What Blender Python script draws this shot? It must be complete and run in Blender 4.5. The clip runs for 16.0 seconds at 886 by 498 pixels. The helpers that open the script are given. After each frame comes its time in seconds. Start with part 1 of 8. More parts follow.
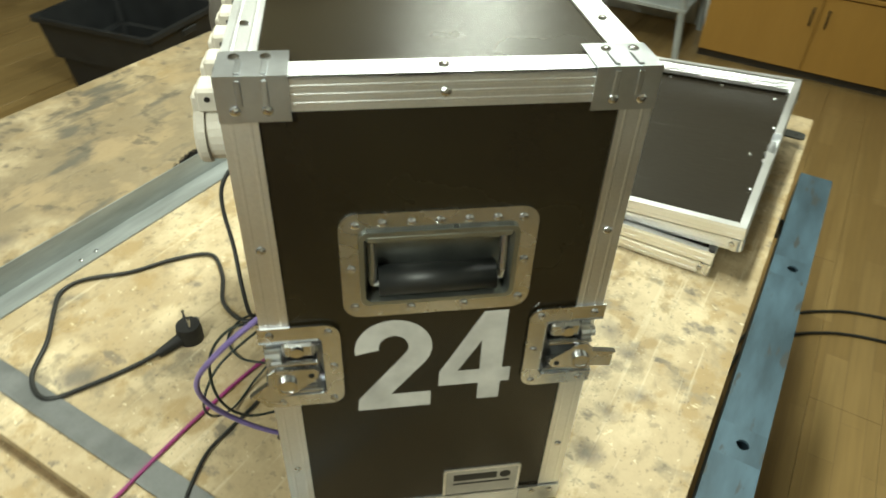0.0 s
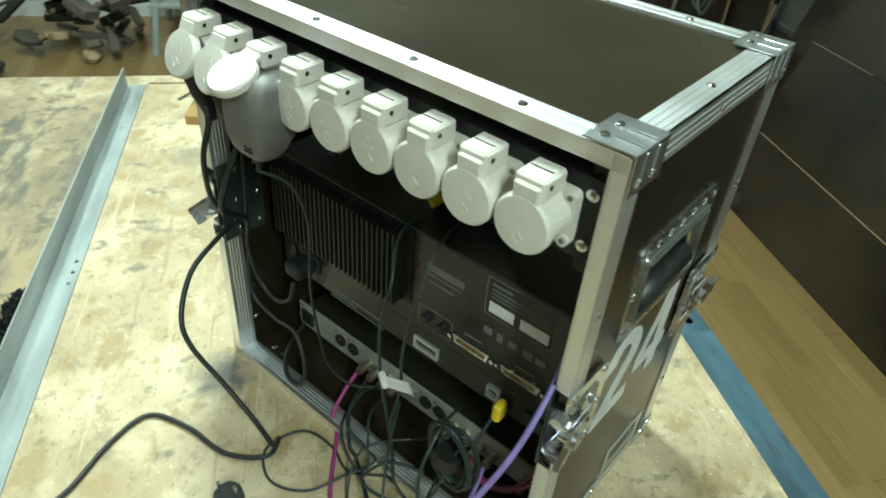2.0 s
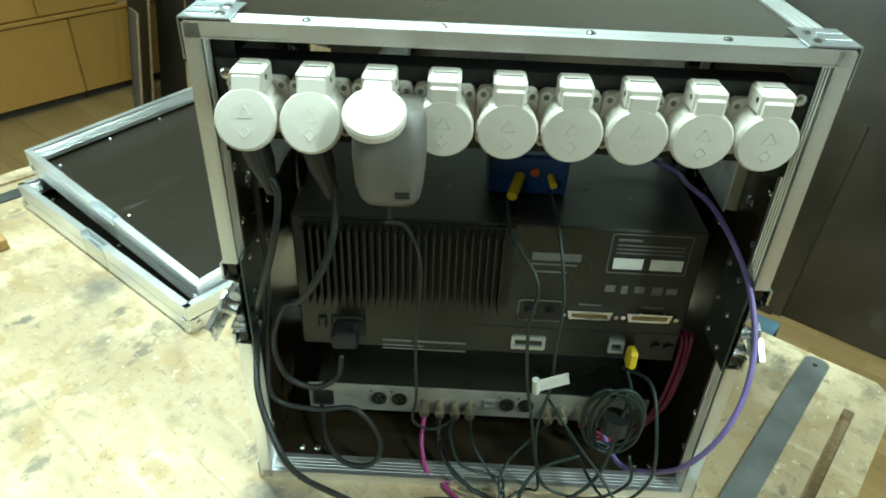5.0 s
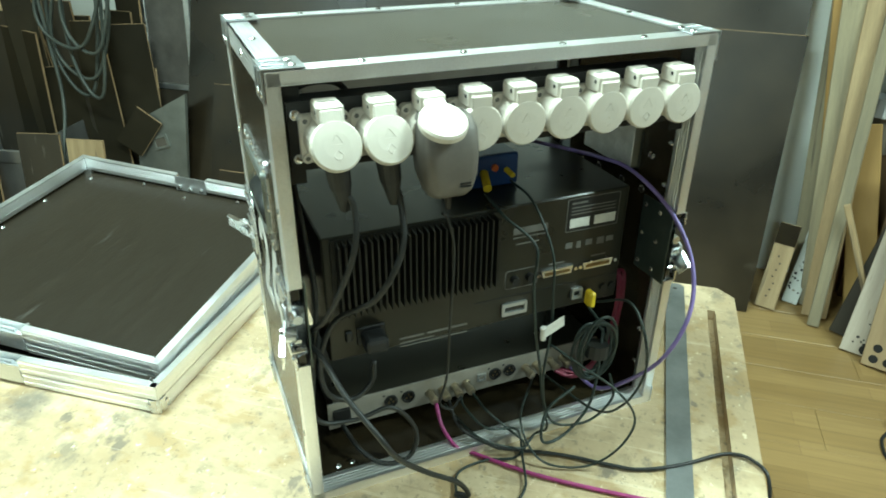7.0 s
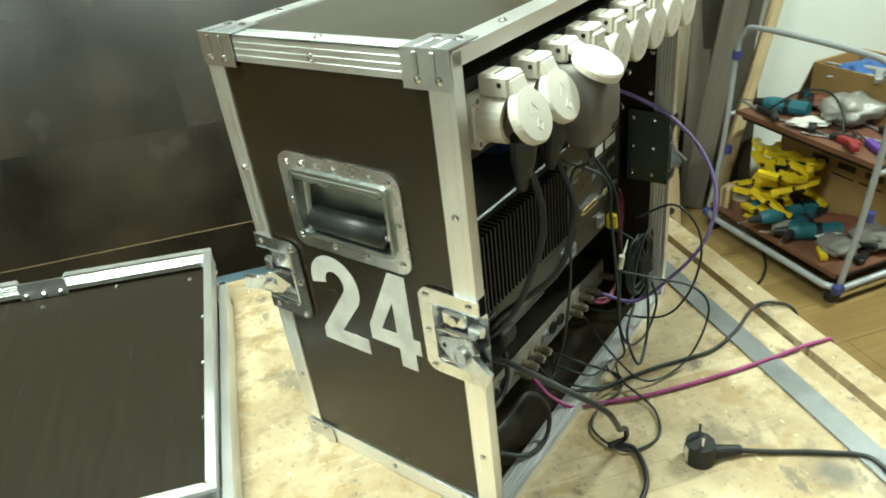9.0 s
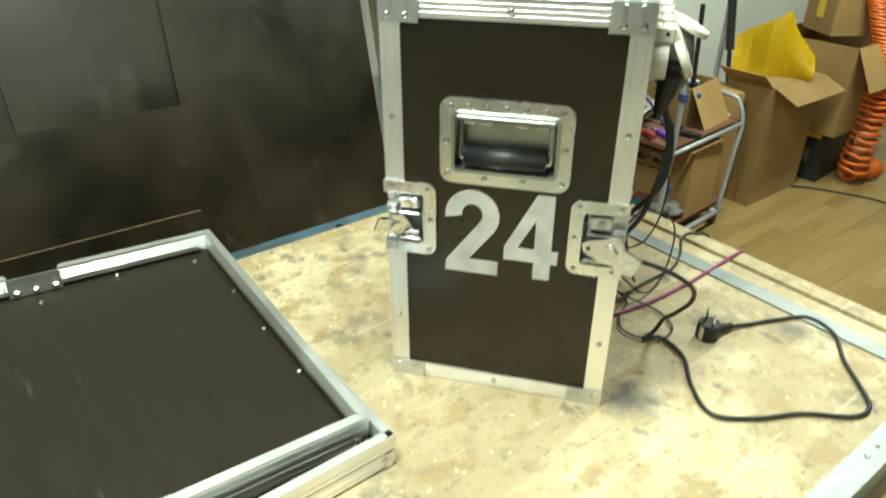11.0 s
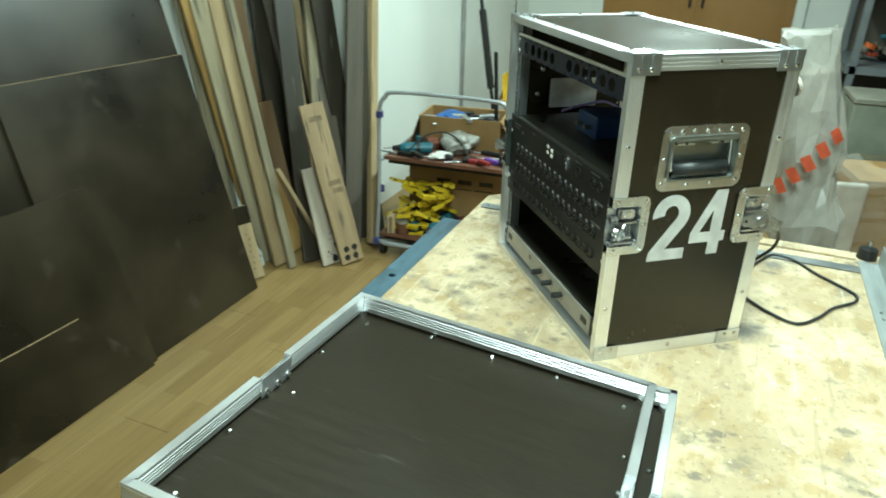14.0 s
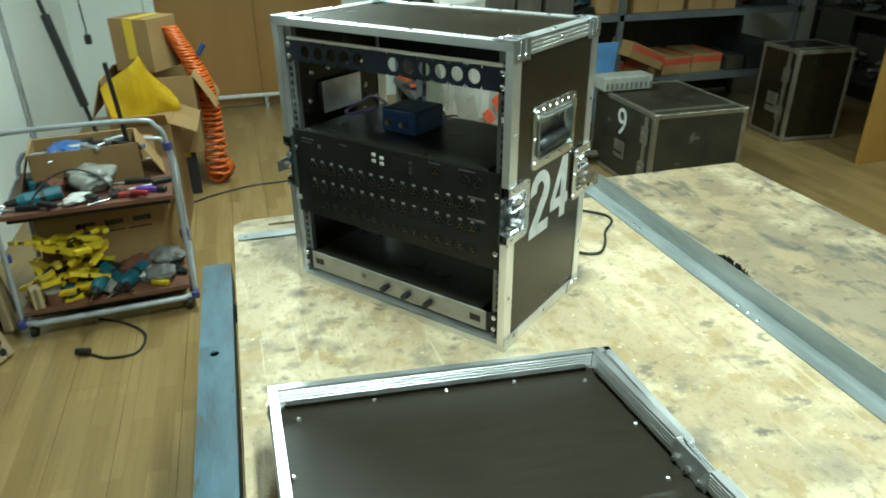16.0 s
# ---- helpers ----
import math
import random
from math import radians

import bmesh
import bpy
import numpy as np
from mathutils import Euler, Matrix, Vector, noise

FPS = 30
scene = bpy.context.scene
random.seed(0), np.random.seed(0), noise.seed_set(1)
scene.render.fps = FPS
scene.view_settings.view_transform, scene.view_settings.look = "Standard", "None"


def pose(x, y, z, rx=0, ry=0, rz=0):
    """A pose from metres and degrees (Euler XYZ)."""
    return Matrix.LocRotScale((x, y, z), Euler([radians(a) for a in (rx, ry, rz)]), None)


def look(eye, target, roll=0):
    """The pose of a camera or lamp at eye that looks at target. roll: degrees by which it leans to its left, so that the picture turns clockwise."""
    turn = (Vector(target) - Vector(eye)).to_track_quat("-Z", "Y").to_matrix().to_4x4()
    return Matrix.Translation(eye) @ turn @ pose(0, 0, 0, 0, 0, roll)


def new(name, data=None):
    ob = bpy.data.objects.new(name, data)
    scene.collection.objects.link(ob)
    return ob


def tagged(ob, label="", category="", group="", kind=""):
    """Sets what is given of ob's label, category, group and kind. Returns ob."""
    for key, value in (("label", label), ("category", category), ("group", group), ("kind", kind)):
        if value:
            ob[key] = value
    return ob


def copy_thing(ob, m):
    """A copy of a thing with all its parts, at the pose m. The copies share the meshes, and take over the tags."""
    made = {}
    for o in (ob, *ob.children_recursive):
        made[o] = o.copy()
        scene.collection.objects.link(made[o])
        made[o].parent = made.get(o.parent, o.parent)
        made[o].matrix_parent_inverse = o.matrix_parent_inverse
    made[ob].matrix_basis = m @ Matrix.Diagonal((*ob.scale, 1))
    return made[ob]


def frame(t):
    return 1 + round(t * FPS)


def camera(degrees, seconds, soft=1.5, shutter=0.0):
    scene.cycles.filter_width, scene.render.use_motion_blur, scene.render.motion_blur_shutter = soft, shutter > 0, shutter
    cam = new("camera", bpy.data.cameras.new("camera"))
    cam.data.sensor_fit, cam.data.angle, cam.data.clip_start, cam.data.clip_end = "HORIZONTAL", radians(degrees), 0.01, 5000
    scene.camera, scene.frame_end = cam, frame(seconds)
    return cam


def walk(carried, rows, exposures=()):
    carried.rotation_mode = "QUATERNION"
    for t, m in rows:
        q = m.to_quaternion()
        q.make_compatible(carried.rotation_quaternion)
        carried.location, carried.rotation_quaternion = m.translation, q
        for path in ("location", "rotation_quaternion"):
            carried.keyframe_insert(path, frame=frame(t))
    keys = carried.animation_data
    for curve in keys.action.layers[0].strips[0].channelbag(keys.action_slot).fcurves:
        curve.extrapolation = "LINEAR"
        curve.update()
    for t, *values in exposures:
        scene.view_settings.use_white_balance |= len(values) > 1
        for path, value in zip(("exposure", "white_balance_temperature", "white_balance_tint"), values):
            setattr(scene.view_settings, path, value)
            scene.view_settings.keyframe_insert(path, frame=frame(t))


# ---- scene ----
cam = camera(66.0, 16.0, soft=1.8, shutter=0.35)
PATH = [
    (0, (0.604, 0.386, 1.527), (-0.762, -0.363, 0.272), 2.6),
    (0.5, (0.672, 0.229, 1.531), (-0.838, -0.169, 0.281), 3.2),
    (1, (0.736, 0.071, 1.545), (-0.825, 0.078, 0.295), 5.8),
    (1.5, (0.728, -0.041, 1.537), (-0.847, 0.147, 0.318), 5.8),
    (2, (0.67, -0.17, 1.539), (-0.878, 0.21, 0.331), 4.8),
    (2.5, (0.636, -0.299, 1.554), (-0.8, 0.404, 0.351), 5.0),
    (3, (0.628, -0.441, 1.552), (-0.689, 0.537, 0.408), 4.0),
    (3.5, (0.599, -0.52, 1.525), (-0.66, 0.588, 0.434), 2.5),
    (3.7, (0.566, -0.534, 1.516), (-0.719, 0.56, 0.442), 0.7),
    (5.8, (0.332, -0.664, 1.478), (-0.467, 0.802, 0.377), 1.0),
    (6, (0.313, -0.704, 1.485), (-0.413, 0.815, 0.406), 0.1),
    (6.5, (0.266, -0.815, 1.479), (-0.244, 0.847, 0.49), 2.5),
    (7, (0.222, -0.857, 1.481), (-0.256, 0.837, 0.531), 0.4),
    (7.5, (0.137, -0.862, 1.457), (-0.274, 0.863, 0.531), 0.2),
    (8, (-0.002, -0.869, 1.466), (-0.163, 0.922, 0.59), -1.5),
    (8.5, (-0.151, -0.85, 1.445), (0.013, 0.918, 0.525), -0.8),
    (8.7, (-0.191, -0.829, 1.457), (0.05, 0.889, 0.463), -4.2),
    (10.8, (-0.689, -0.769, 1.47), (0.288, 0.692, 0.515), -0.5),
    (11, (-0.754, -0.762, 1.459), (0.288, 0.626, 0.465), 0.0),
    (11.5, (-0.904, -0.723, 1.428), (0.158, 0.614, 0.387), 0.4),
    (12, (-1.045, -0.672, 1.435), (0.059, 0.632, 0.394), 1.1),
    (12.5, (-1.198, -0.587, 1.471), (0.052, 0.67, 0.545), 2.4),
    (13, (-1.33, -0.482, 1.499), (0.074, 0.662, 0.652), 2.3),
    (13.5, (-1.425, -0.346, 1.506), (0.13, 0.593, 0.668), 1.1),
    (14, (-1.423, -0.193, 1.497), (0.247, 0.502, 0.642), 1.3),
    (14.5, (-1.391, -0.023, 1.482), (0.349, 0.367, 0.575), 3.2),
    (15, (-1.385, 0.124, 1.492), (0.408, 0.186, 0.607), 2.9),
    (15.5, (-1.38, 0.27, 1.499), (0.377, -0.028, 0.591), 1.5),
    (16, (-1.3, 0.361, 1.507), (0.418, -0.138, 0.612), -0.5),
]
# seconds, stops, kelvin, tint: the phone's picture starts warmer
EXPOSURES = [(0, -0.2, 7700, 26), (1, -0.26, 7450, 17), (1.5, -0.21, 6550, 12), (2, -0.13, 6450, 13), (2.5, -0.10, 6250, 12), (3.2, 0.02, 6100, 11), (6, 0.27, 6300, 10), (6.6, 0.36, 6350, 10), (7.5, 0.34, 6400, 10), (8.5, 0.24, 6900, 18), (11, 0.03, 7400, 18),
             (11.5, -0.03, 6500, 11), (12, -0.02, 6400, 11), (13.6, 0.21, 6400, 11), (15, 0.0, 6350, 12), (16, -0.05, 6300, 12)]
walk(cam, [(t, look(eye, target, roll)) for t, eye, target, roll in PATH], EXPOSURES)

# ---- world and light ----
world = bpy.data.worlds.new("world")
scene.world = world
world.use_nodes = True
world.node_tree.nodes["Background"].inputs[0].default_value = (0.8, 0.9, 1.0, 1)
world.node_tree.nodes["Background"].inputs[1].default_value = 0.05
scene.view_settings.exposure = 0.0

FLOOR, TABLE, CEIL = 0.0, 0.755, 2.75
WEST, EAST, NORTH, SOUTH = -3.95, 4.88, 2.08, -5.6
PIER = (1.68, 1.66)     # where the wall steps forward, and how far
# the room's plan is drawn a little large: brought to size about the bench
ROOM = Matrix.Translation((-0.3, -0.4, 0)) @ Matrix.Scale(0.971, 4) @ Matrix.Translation((0.3, 0.4, 0))
BASE = Matrix.Identity(4)


# ---- materials ----
def mat(name, base, rough=0.5, metal=0.0, dark=None, scale=8.0, amount=0.5, bump=0.0, bscale=200.0, stretch=None, rvar=0.1, spread=0.08, gloss=0.5, spots=None):
    """A surface with broad blotches, fine grain, varied gloss and relief. spots: (colour, scale, threshold)."""
    m = bpy.data.materials.new(name)
    m.use_nodes = True
    t = m.node_tree
    n, l = t.nodes, t.links
    b = n["Principled BSDF"]
    co = n.new("ShaderNodeTexCoord")
    mp = n.new("ShaderNodeMapping")
    l.new(co.outputs["Object"], mp.inputs[0])
    info = n.new("ShaderNodeObjectInfo")
    off = n.new("ShaderNodeVectorMath")
    off.operation = "MULTIPLY"
    off.inputs[1].default_value = (17.0, 31.0, 11.0)
    l.new(info.outputs["Random"], off.inputs[0])
    l.new(off.outputs[0], mp.inputs[1])
    if stretch:
        mp.inputs[3].default_value = stretch
    big = n.new("ShaderNodeTexNoise")
    big.inputs["Scale"].default_value = scale
    big.inputs["Detail"].default_value = 6
    l.new(mp.outputs[0], big.inputs[0])
    fine = n.new("ShaderNodeTexNoise")
    fine.inputs["Scale"].default_value = bscale
    fine.inputs["Detail"].default_value = 3
    l.new(mp.outputs[0], fine.inputs[0])
    dark = dark or tuple(c * 0.6 for c in base)
    ramp = n.new("ShaderNodeMapRange")
    ramp.inputs[1].default_value, ramp.inputs[2].default_value = 0.5 - amount / 2, 0.5 + amount / 2
    l.new(big.outputs[0], ramp.inputs[0])
    mix = n.new("ShaderNodeMix")
    mix.data_type = "RGBA"
    mix.inputs[6].default_value, mix.inputs[7].default_value = (*dark, 1), (*base, 1)
    l.new(ramp.outputs[0], mix.inputs[0])
    hsv = n.new("ShaderNodeHueSaturation")
    val = n.new("ShaderNodeMapRange")
    val.inputs[3].default_value, val.inputs[4].default_value = 1 - spread, 1 + spread
    l.new(info.outputs["Random"], val.inputs[0])
    grain = n.new("ShaderNodeMapRange")
    grain.inputs[3].default_value, grain.inputs[4].default_value = 1 - spread, 1 + spread
    l.new(fine.outputs[0], grain.inputs[0])
    mul = n.new("ShaderNodeMath")
    mul.operation = "MULTIPLY"
    l.new(val.outputs[0], mul.inputs[0])
    l.new(grain.outputs[0], mul.inputs[1])
    l.new(mul.outputs[0], hsv.inputs["Value"])
    l.new(mix.outputs[2], hsv.inputs["Color"])
    colour = hsv.outputs[0]
    if spots:
        sn = n.new("ShaderNodeTexNoise")
        sn.inputs["Scale"].default_value, sn.inputs["Detail"].default_value = spots[1], 4
        l.new(mp.outputs[0], sn.inputs[0])
        sr = n.new("ShaderNodeMapRange")
        sr.inputs[1].default_value, sr.inputs[2].default_value = spots[2], spots[2] + 0.06
        l.new(sn.outputs[0], sr.inputs[0])
        sm = n.new("ShaderNodeMix")
        sm.data_type = "RGBA"
        sm.inputs[7].default_value = (*spots[0], 1)
        l.new(sr.outputs[0], sm.inputs[0])
        l.new(colour, sm.inputs[6])
        colour = sm.outputs[2]
    l.new(colour, b.inputs["Base Color"])
    rr = n.new("ShaderNodeMapRange")
    rr.inputs[3].default_value, rr.inputs[4].default_value = max(rough - rvar, 0.03), min(rough + rvar, 1)
    l.new(big.outputs[0], rr.inputs[0])
    l.new(rr.outputs[0], b.inputs["Roughness"])
    b.inputs["Metallic"].default_value = metal
    b.inputs["Specular IOR Level"].default_value = gloss
    if bump:
        bp = n.new("ShaderNodeBump")
        bp.inputs["Strength"].default_value = bump
        bp.inputs["Distance"].default_value = 0.002
        l.new(fine.outputs[0], bp.inputs["Height"])
        l.new(bp.outputs[0], b.inputs["Normal"])
    return m


FILM = mat("brown_film_plywood", (0.0245, 0.0183, 0.0086), 0.25, dark=(0.016, 0.0108, 0.006), scale=5, amount=0.4, bump=0.08, bscale=900, rvar=0.09, spots=((0.046, 0.035, 0.024), 7, 0.71), gloss=0.43)
FILM_LID = mat("brown_film_plywood_grained", (0.0255, 0.0205, 0.0132), 0.42, dark=(0.017, 0.0125, 0.0085), scale=5, amount=0.9, stretch=(14, 2.0, 1), bump=0.22, bscale=18, spread=0.12, spots=((0.050, 0.045, 0.038), 2.6, 0.665), gloss=0.20)
SHEETS = mat("dark_film_plywood_sheet", (0.038, 0.0262, 0.013), 0.33, dark=(0.011, 0.0082, 0.0048), scale=2.6, amount=0.34, bump=0.08, bscale=300, gloss=0.56, rvar=0.22, spots=((0.050, 0.040, 0.028), 4.5, 0.645))
PLY_EDGE = mat("raw_plywood_edge", (0.45, 0.30, 0.16), 0.7, scale=30, bscale=200)
ALU = mat("brushed_aluminium", (0.94, 0.95, 0.96), 0.41, 1.0, dark=(0.84, 0.85, 0.86), scale=12, bump=0.10, bscale=400, stretch=(1, 1, 1))
ZINC = mat("zinc_plated_steel", (0.82, 0.84, 0.86), 0.26, 1.0, dark=(0.64, 0.66, 0.68), scale=25, bump=0.05, bscale=150)
CHROME = mat("bright_rivet_metal", (0.85, 0.86, 0.88), 0.15, 1.0, scale=40)
STEEL = mat("grey_steel_strip", (0.30, 0.31, 0.31), 0.5, 0.75, dark=(0.16, 0.17, 0.17), scale=14, bump=0.1, bscale=200)
# The grey strip steel again, darkened for the shade beside the lids.
SHADEDSTEEL = mat("shaded_grey_steel", (0.13, 0.135, 0.13), 0.55, 0.7, dark=(0.07, 0.075, 0.07), scale=14, bump=0.1, bscale=200)
GALV = mat("galvanised_steel", (0.62, 0.63, 0.63), 0.45, 0.9, dark=(0.42, 0.43, 0.44), scale=9, bump=0.06, bscale=120)
BLACK = mat("black_plastic", (0.012, 0.012, 0.012), 0.45, scale=30)
BLACKMET = mat("black_painted_steel", (0.017, 0.0165, 0.015), 0.46, scale=12, bump=0.06, bscale=500, gloss=0.32)
STRIKE = mat("bright_zinc_strike_plate", (0.86, 0.88, 0.90), 0.42, 1.0, dark=(0.72, 0.74, 0.76), scale=30, bump=0.05, bscale=150)
# Dish and hinge: the frame's zinc, darkened in colour for the dim recess.
DISH = mat("dimmed_zinc_dish", (0.42, 0.45, 0.42), 0.33, 0.95, dark=(0.32, 0.34, 0.32), scale=25, bump=0.05, bscale=150)
# Back of the same dish, coloured brighter for the light it mirrors.
DISHBACK = mat("brightened_zinc_back", (0.92, 0.93, 0.95), 0.58, 1.0, scale=25)
GRIP = mat("black_grip_rubber", (0.016, 0.018, 0.018), 0.44, scale=30)
BRACKET = mat("zinc_corner_plate", (0.72, 0.75, 0.78), 0.33, 1.0, dark=(0.60, 0.63, 0.66), scale=25, bump=0.05, bscale=150)
HEATSINK = mat("black_anodised_fins", (0.011, 0.0105, 0.008), 0.45, 0.2, scale=12)
REARMET = mat("brownish_black_painted_chassis", (0.021, 0.0195, 0.0135), 0.30, scale=12, bump=0.05, bscale=500, gloss=0.40)
BACKPLATE = mat("dark_green_backing_plate", (0.10, 0.125, 0.115), 0.32, 0.7, scale=20)
RUBBER = mat("black_rubber", (0.010, 0.010, 0.010), 0.6, scale=30)
CABLE_BLACK = mat("black_cable_rubber", (0.015, 0.016, 0.015), 0.5, scale=40)
CABLE_GREEN = mat("dark_green_grey_cable", (0.020, 0.034, 0.030), 0.45, scale=40)
CABLE_PINK = mat("magenta_cable", (0.40, 0.045, 0.20), 0.45, scale=40)
CABLE_VIOLET = mat("violet_cable", (0.25, 0.18, 0.46), 0.45, scale=40)
CABLE_RED = mat("red_cable", (0.20, 0.014, 0.045), 0.45, scale=40)
WHITEPL = mat("white_socket_plastic", (0.63, 0.585, 0.515), 0.5, dark=(0.57, 0.52, 0.455), scale=20, spread=0.04)
GREYPL = mat("grey_adapter_plastic", (0.145, 0.130, 0.115), 0.5, scale=20)
VINYL = mat("white_vinyl", (0.72, 0.71, 0.68), 0.5, scale=30, spread=0.03)
PRINT = mat("grey_print", (0.16, 0.155, 0.145), 0.6, scale=40)
PAPER = mat("white_label_paper", (0.75, 0.73, 0.68), 0.6, scale=40)
SILVERBOX = mat("silver_painted_panel", (0.50, 0.475, 0.43), 0.45, 0.35, scale=20)
REARPANEL = mat("dull_grey_rear_panel", (0.36, 0.33, 0.285), 0.5, 0.3, scale=20)
BRASS = mat("dull_nickel_connector", (0.52, 0.45, 0.34), 0.35, 0.9, scale=40)
GOLD = mat("gilded_pins", (0.34, 0.24, 0.12), 0.35, 0.9, scale=40)
YELLOW = mat("yellow_plastic", (0.82, 0.56, 0.02), 0.5, scale=20)
BARMETAL = mat("weathered_galvanised_angle", (0.46, 0.49, 0.49), 0.55, 0.7, dark=(0.22, 0.24, 0.23), scale=16, stretch=(0.3, 2, 2), bump=0.08, bscale=150)
BLUEBOX = mat("navy_blue_plastic", (0.012, 0.055, 0.19), 0.4, scale=20)
NAVY = mat("navy_painted_panel", (0.014, 0.020, 0.042), 0.4, scale=20)
BLUEPAINT = mat("worn_blue_paint", (0.066, 0.130, 0.175), 0.5, 0.0, dark=(0.030, 0.058, 0.076), scale=14, amount=0.35, bump=0.15, bscale=120, stretch=(0.4, 1.6, 1), spots=((0.045, 0.05, 0.05), 34, 0.62))
CABINET = mat("varnished_yellow_wood", (0.42, 0.22, 0.05), 0.42, dark=(0.34, 0.17, 0.035), scale=3, stretch=(1, 1, 0.12), bscale=60)
DOORWOOD = mat("brown_wood_door", (0.33, 0.17, 0.05), 0.45, dark=(0.25, 0.12, 0.03), scale=3, stretch=(1, 1, 0.15), bscale=60)
WALLPAINT = mat("pale_wall_paint", (0.78, 0.80, 0.76), 0.75, dark=(0.70, 0.72, 0.68), scale=1.5, bump=0.1, bscale=90, spread=0.03)
DULLPAINT = mat("dull_olive_wall_paint", (0.20, 0.185, 0.14), 0.75, dark=(0.13, 0.12, 0.09), scale=1.5, bump=0.1, bscale=90)
CEILPAINT = mat("white_ceiling_paint", (0.72, 0.71, 0.67), 0.8, scale=1.5, spread=0.02)
PLANK_A = mat("raw_pine_plank", (0.50, 0.365, 0.205), 0.7, dark=(0.27, 0.18, 0.09), scale=4, stretch=(6, 6, 0.4), bump=0.15, bscale=80, spread=0.2, spots=((0.17, 0.125, 0.075), 5, 0.60))
PLANK_C = mat("pale_greyed_plank", (0.36, 0.30, 0.19), 0.75, dark=(0.17, 0.145, 0.10), scale=4, stretch=(7, 7, 0.4), bump=0.15, bscale=80, spread=0.2, spots=((0.13, 0.115, 0.085), 5, 0.58))
PLANK_B = mat("grey_weathered_plank", (0.16, 0.13, 0.10), 0.75, dark=(0.09, 0.075, 0.06), scale=4, stretch=(6, 6, 0.4), bump=0.15, bscale=80, spread=0.2)
CARD = mat("brown_cardboard", (0.37, 0.215, 0.080), 0.8, dark=(0.25, 0.14, 0.05), scale=4, bump=0.05, bscale=150, spread=0.15)
ORANGE = mat("orange_hose_plastic", (0.75, 0.14, 0.02), 0.4, scale=20)
YELLOWBAG = mat("yellow_plastic_sheet", (0.75, 0.50, 0.02), 0.4, dark=(0.62, 0.38, 0.01), scale=10)
TEAL = mat("teal_tool_plastic", (0.01, 0.13, 0.17), 0.45, scale=20)
REDBOARD = mat("reddish_shelf_board", (0.19, 0.078, 0.046), 0.5, scale=8)
CRATE = mat("black_crate_plastic", (0.020, 0.022, 0.024), 0.5, scale=10)
FOLDER = mat("dull_scrap_metal", (0.15, 0.13, 0.10), 0.6, 0.3, scale=14, spread=0.3)
TUBE = bpy.data.materials.new("lamp_tube")
TUBE.use_nodes = True
TUBE.node_tree.nodes["Principled BSDF"].inputs["Emission Color"].default_value = (0.8, 1.0, 0.94, 1)
TUBE.node_tree.nodes["Principled BSDF"].inputs["Emission Strength"].default_value = 6.0


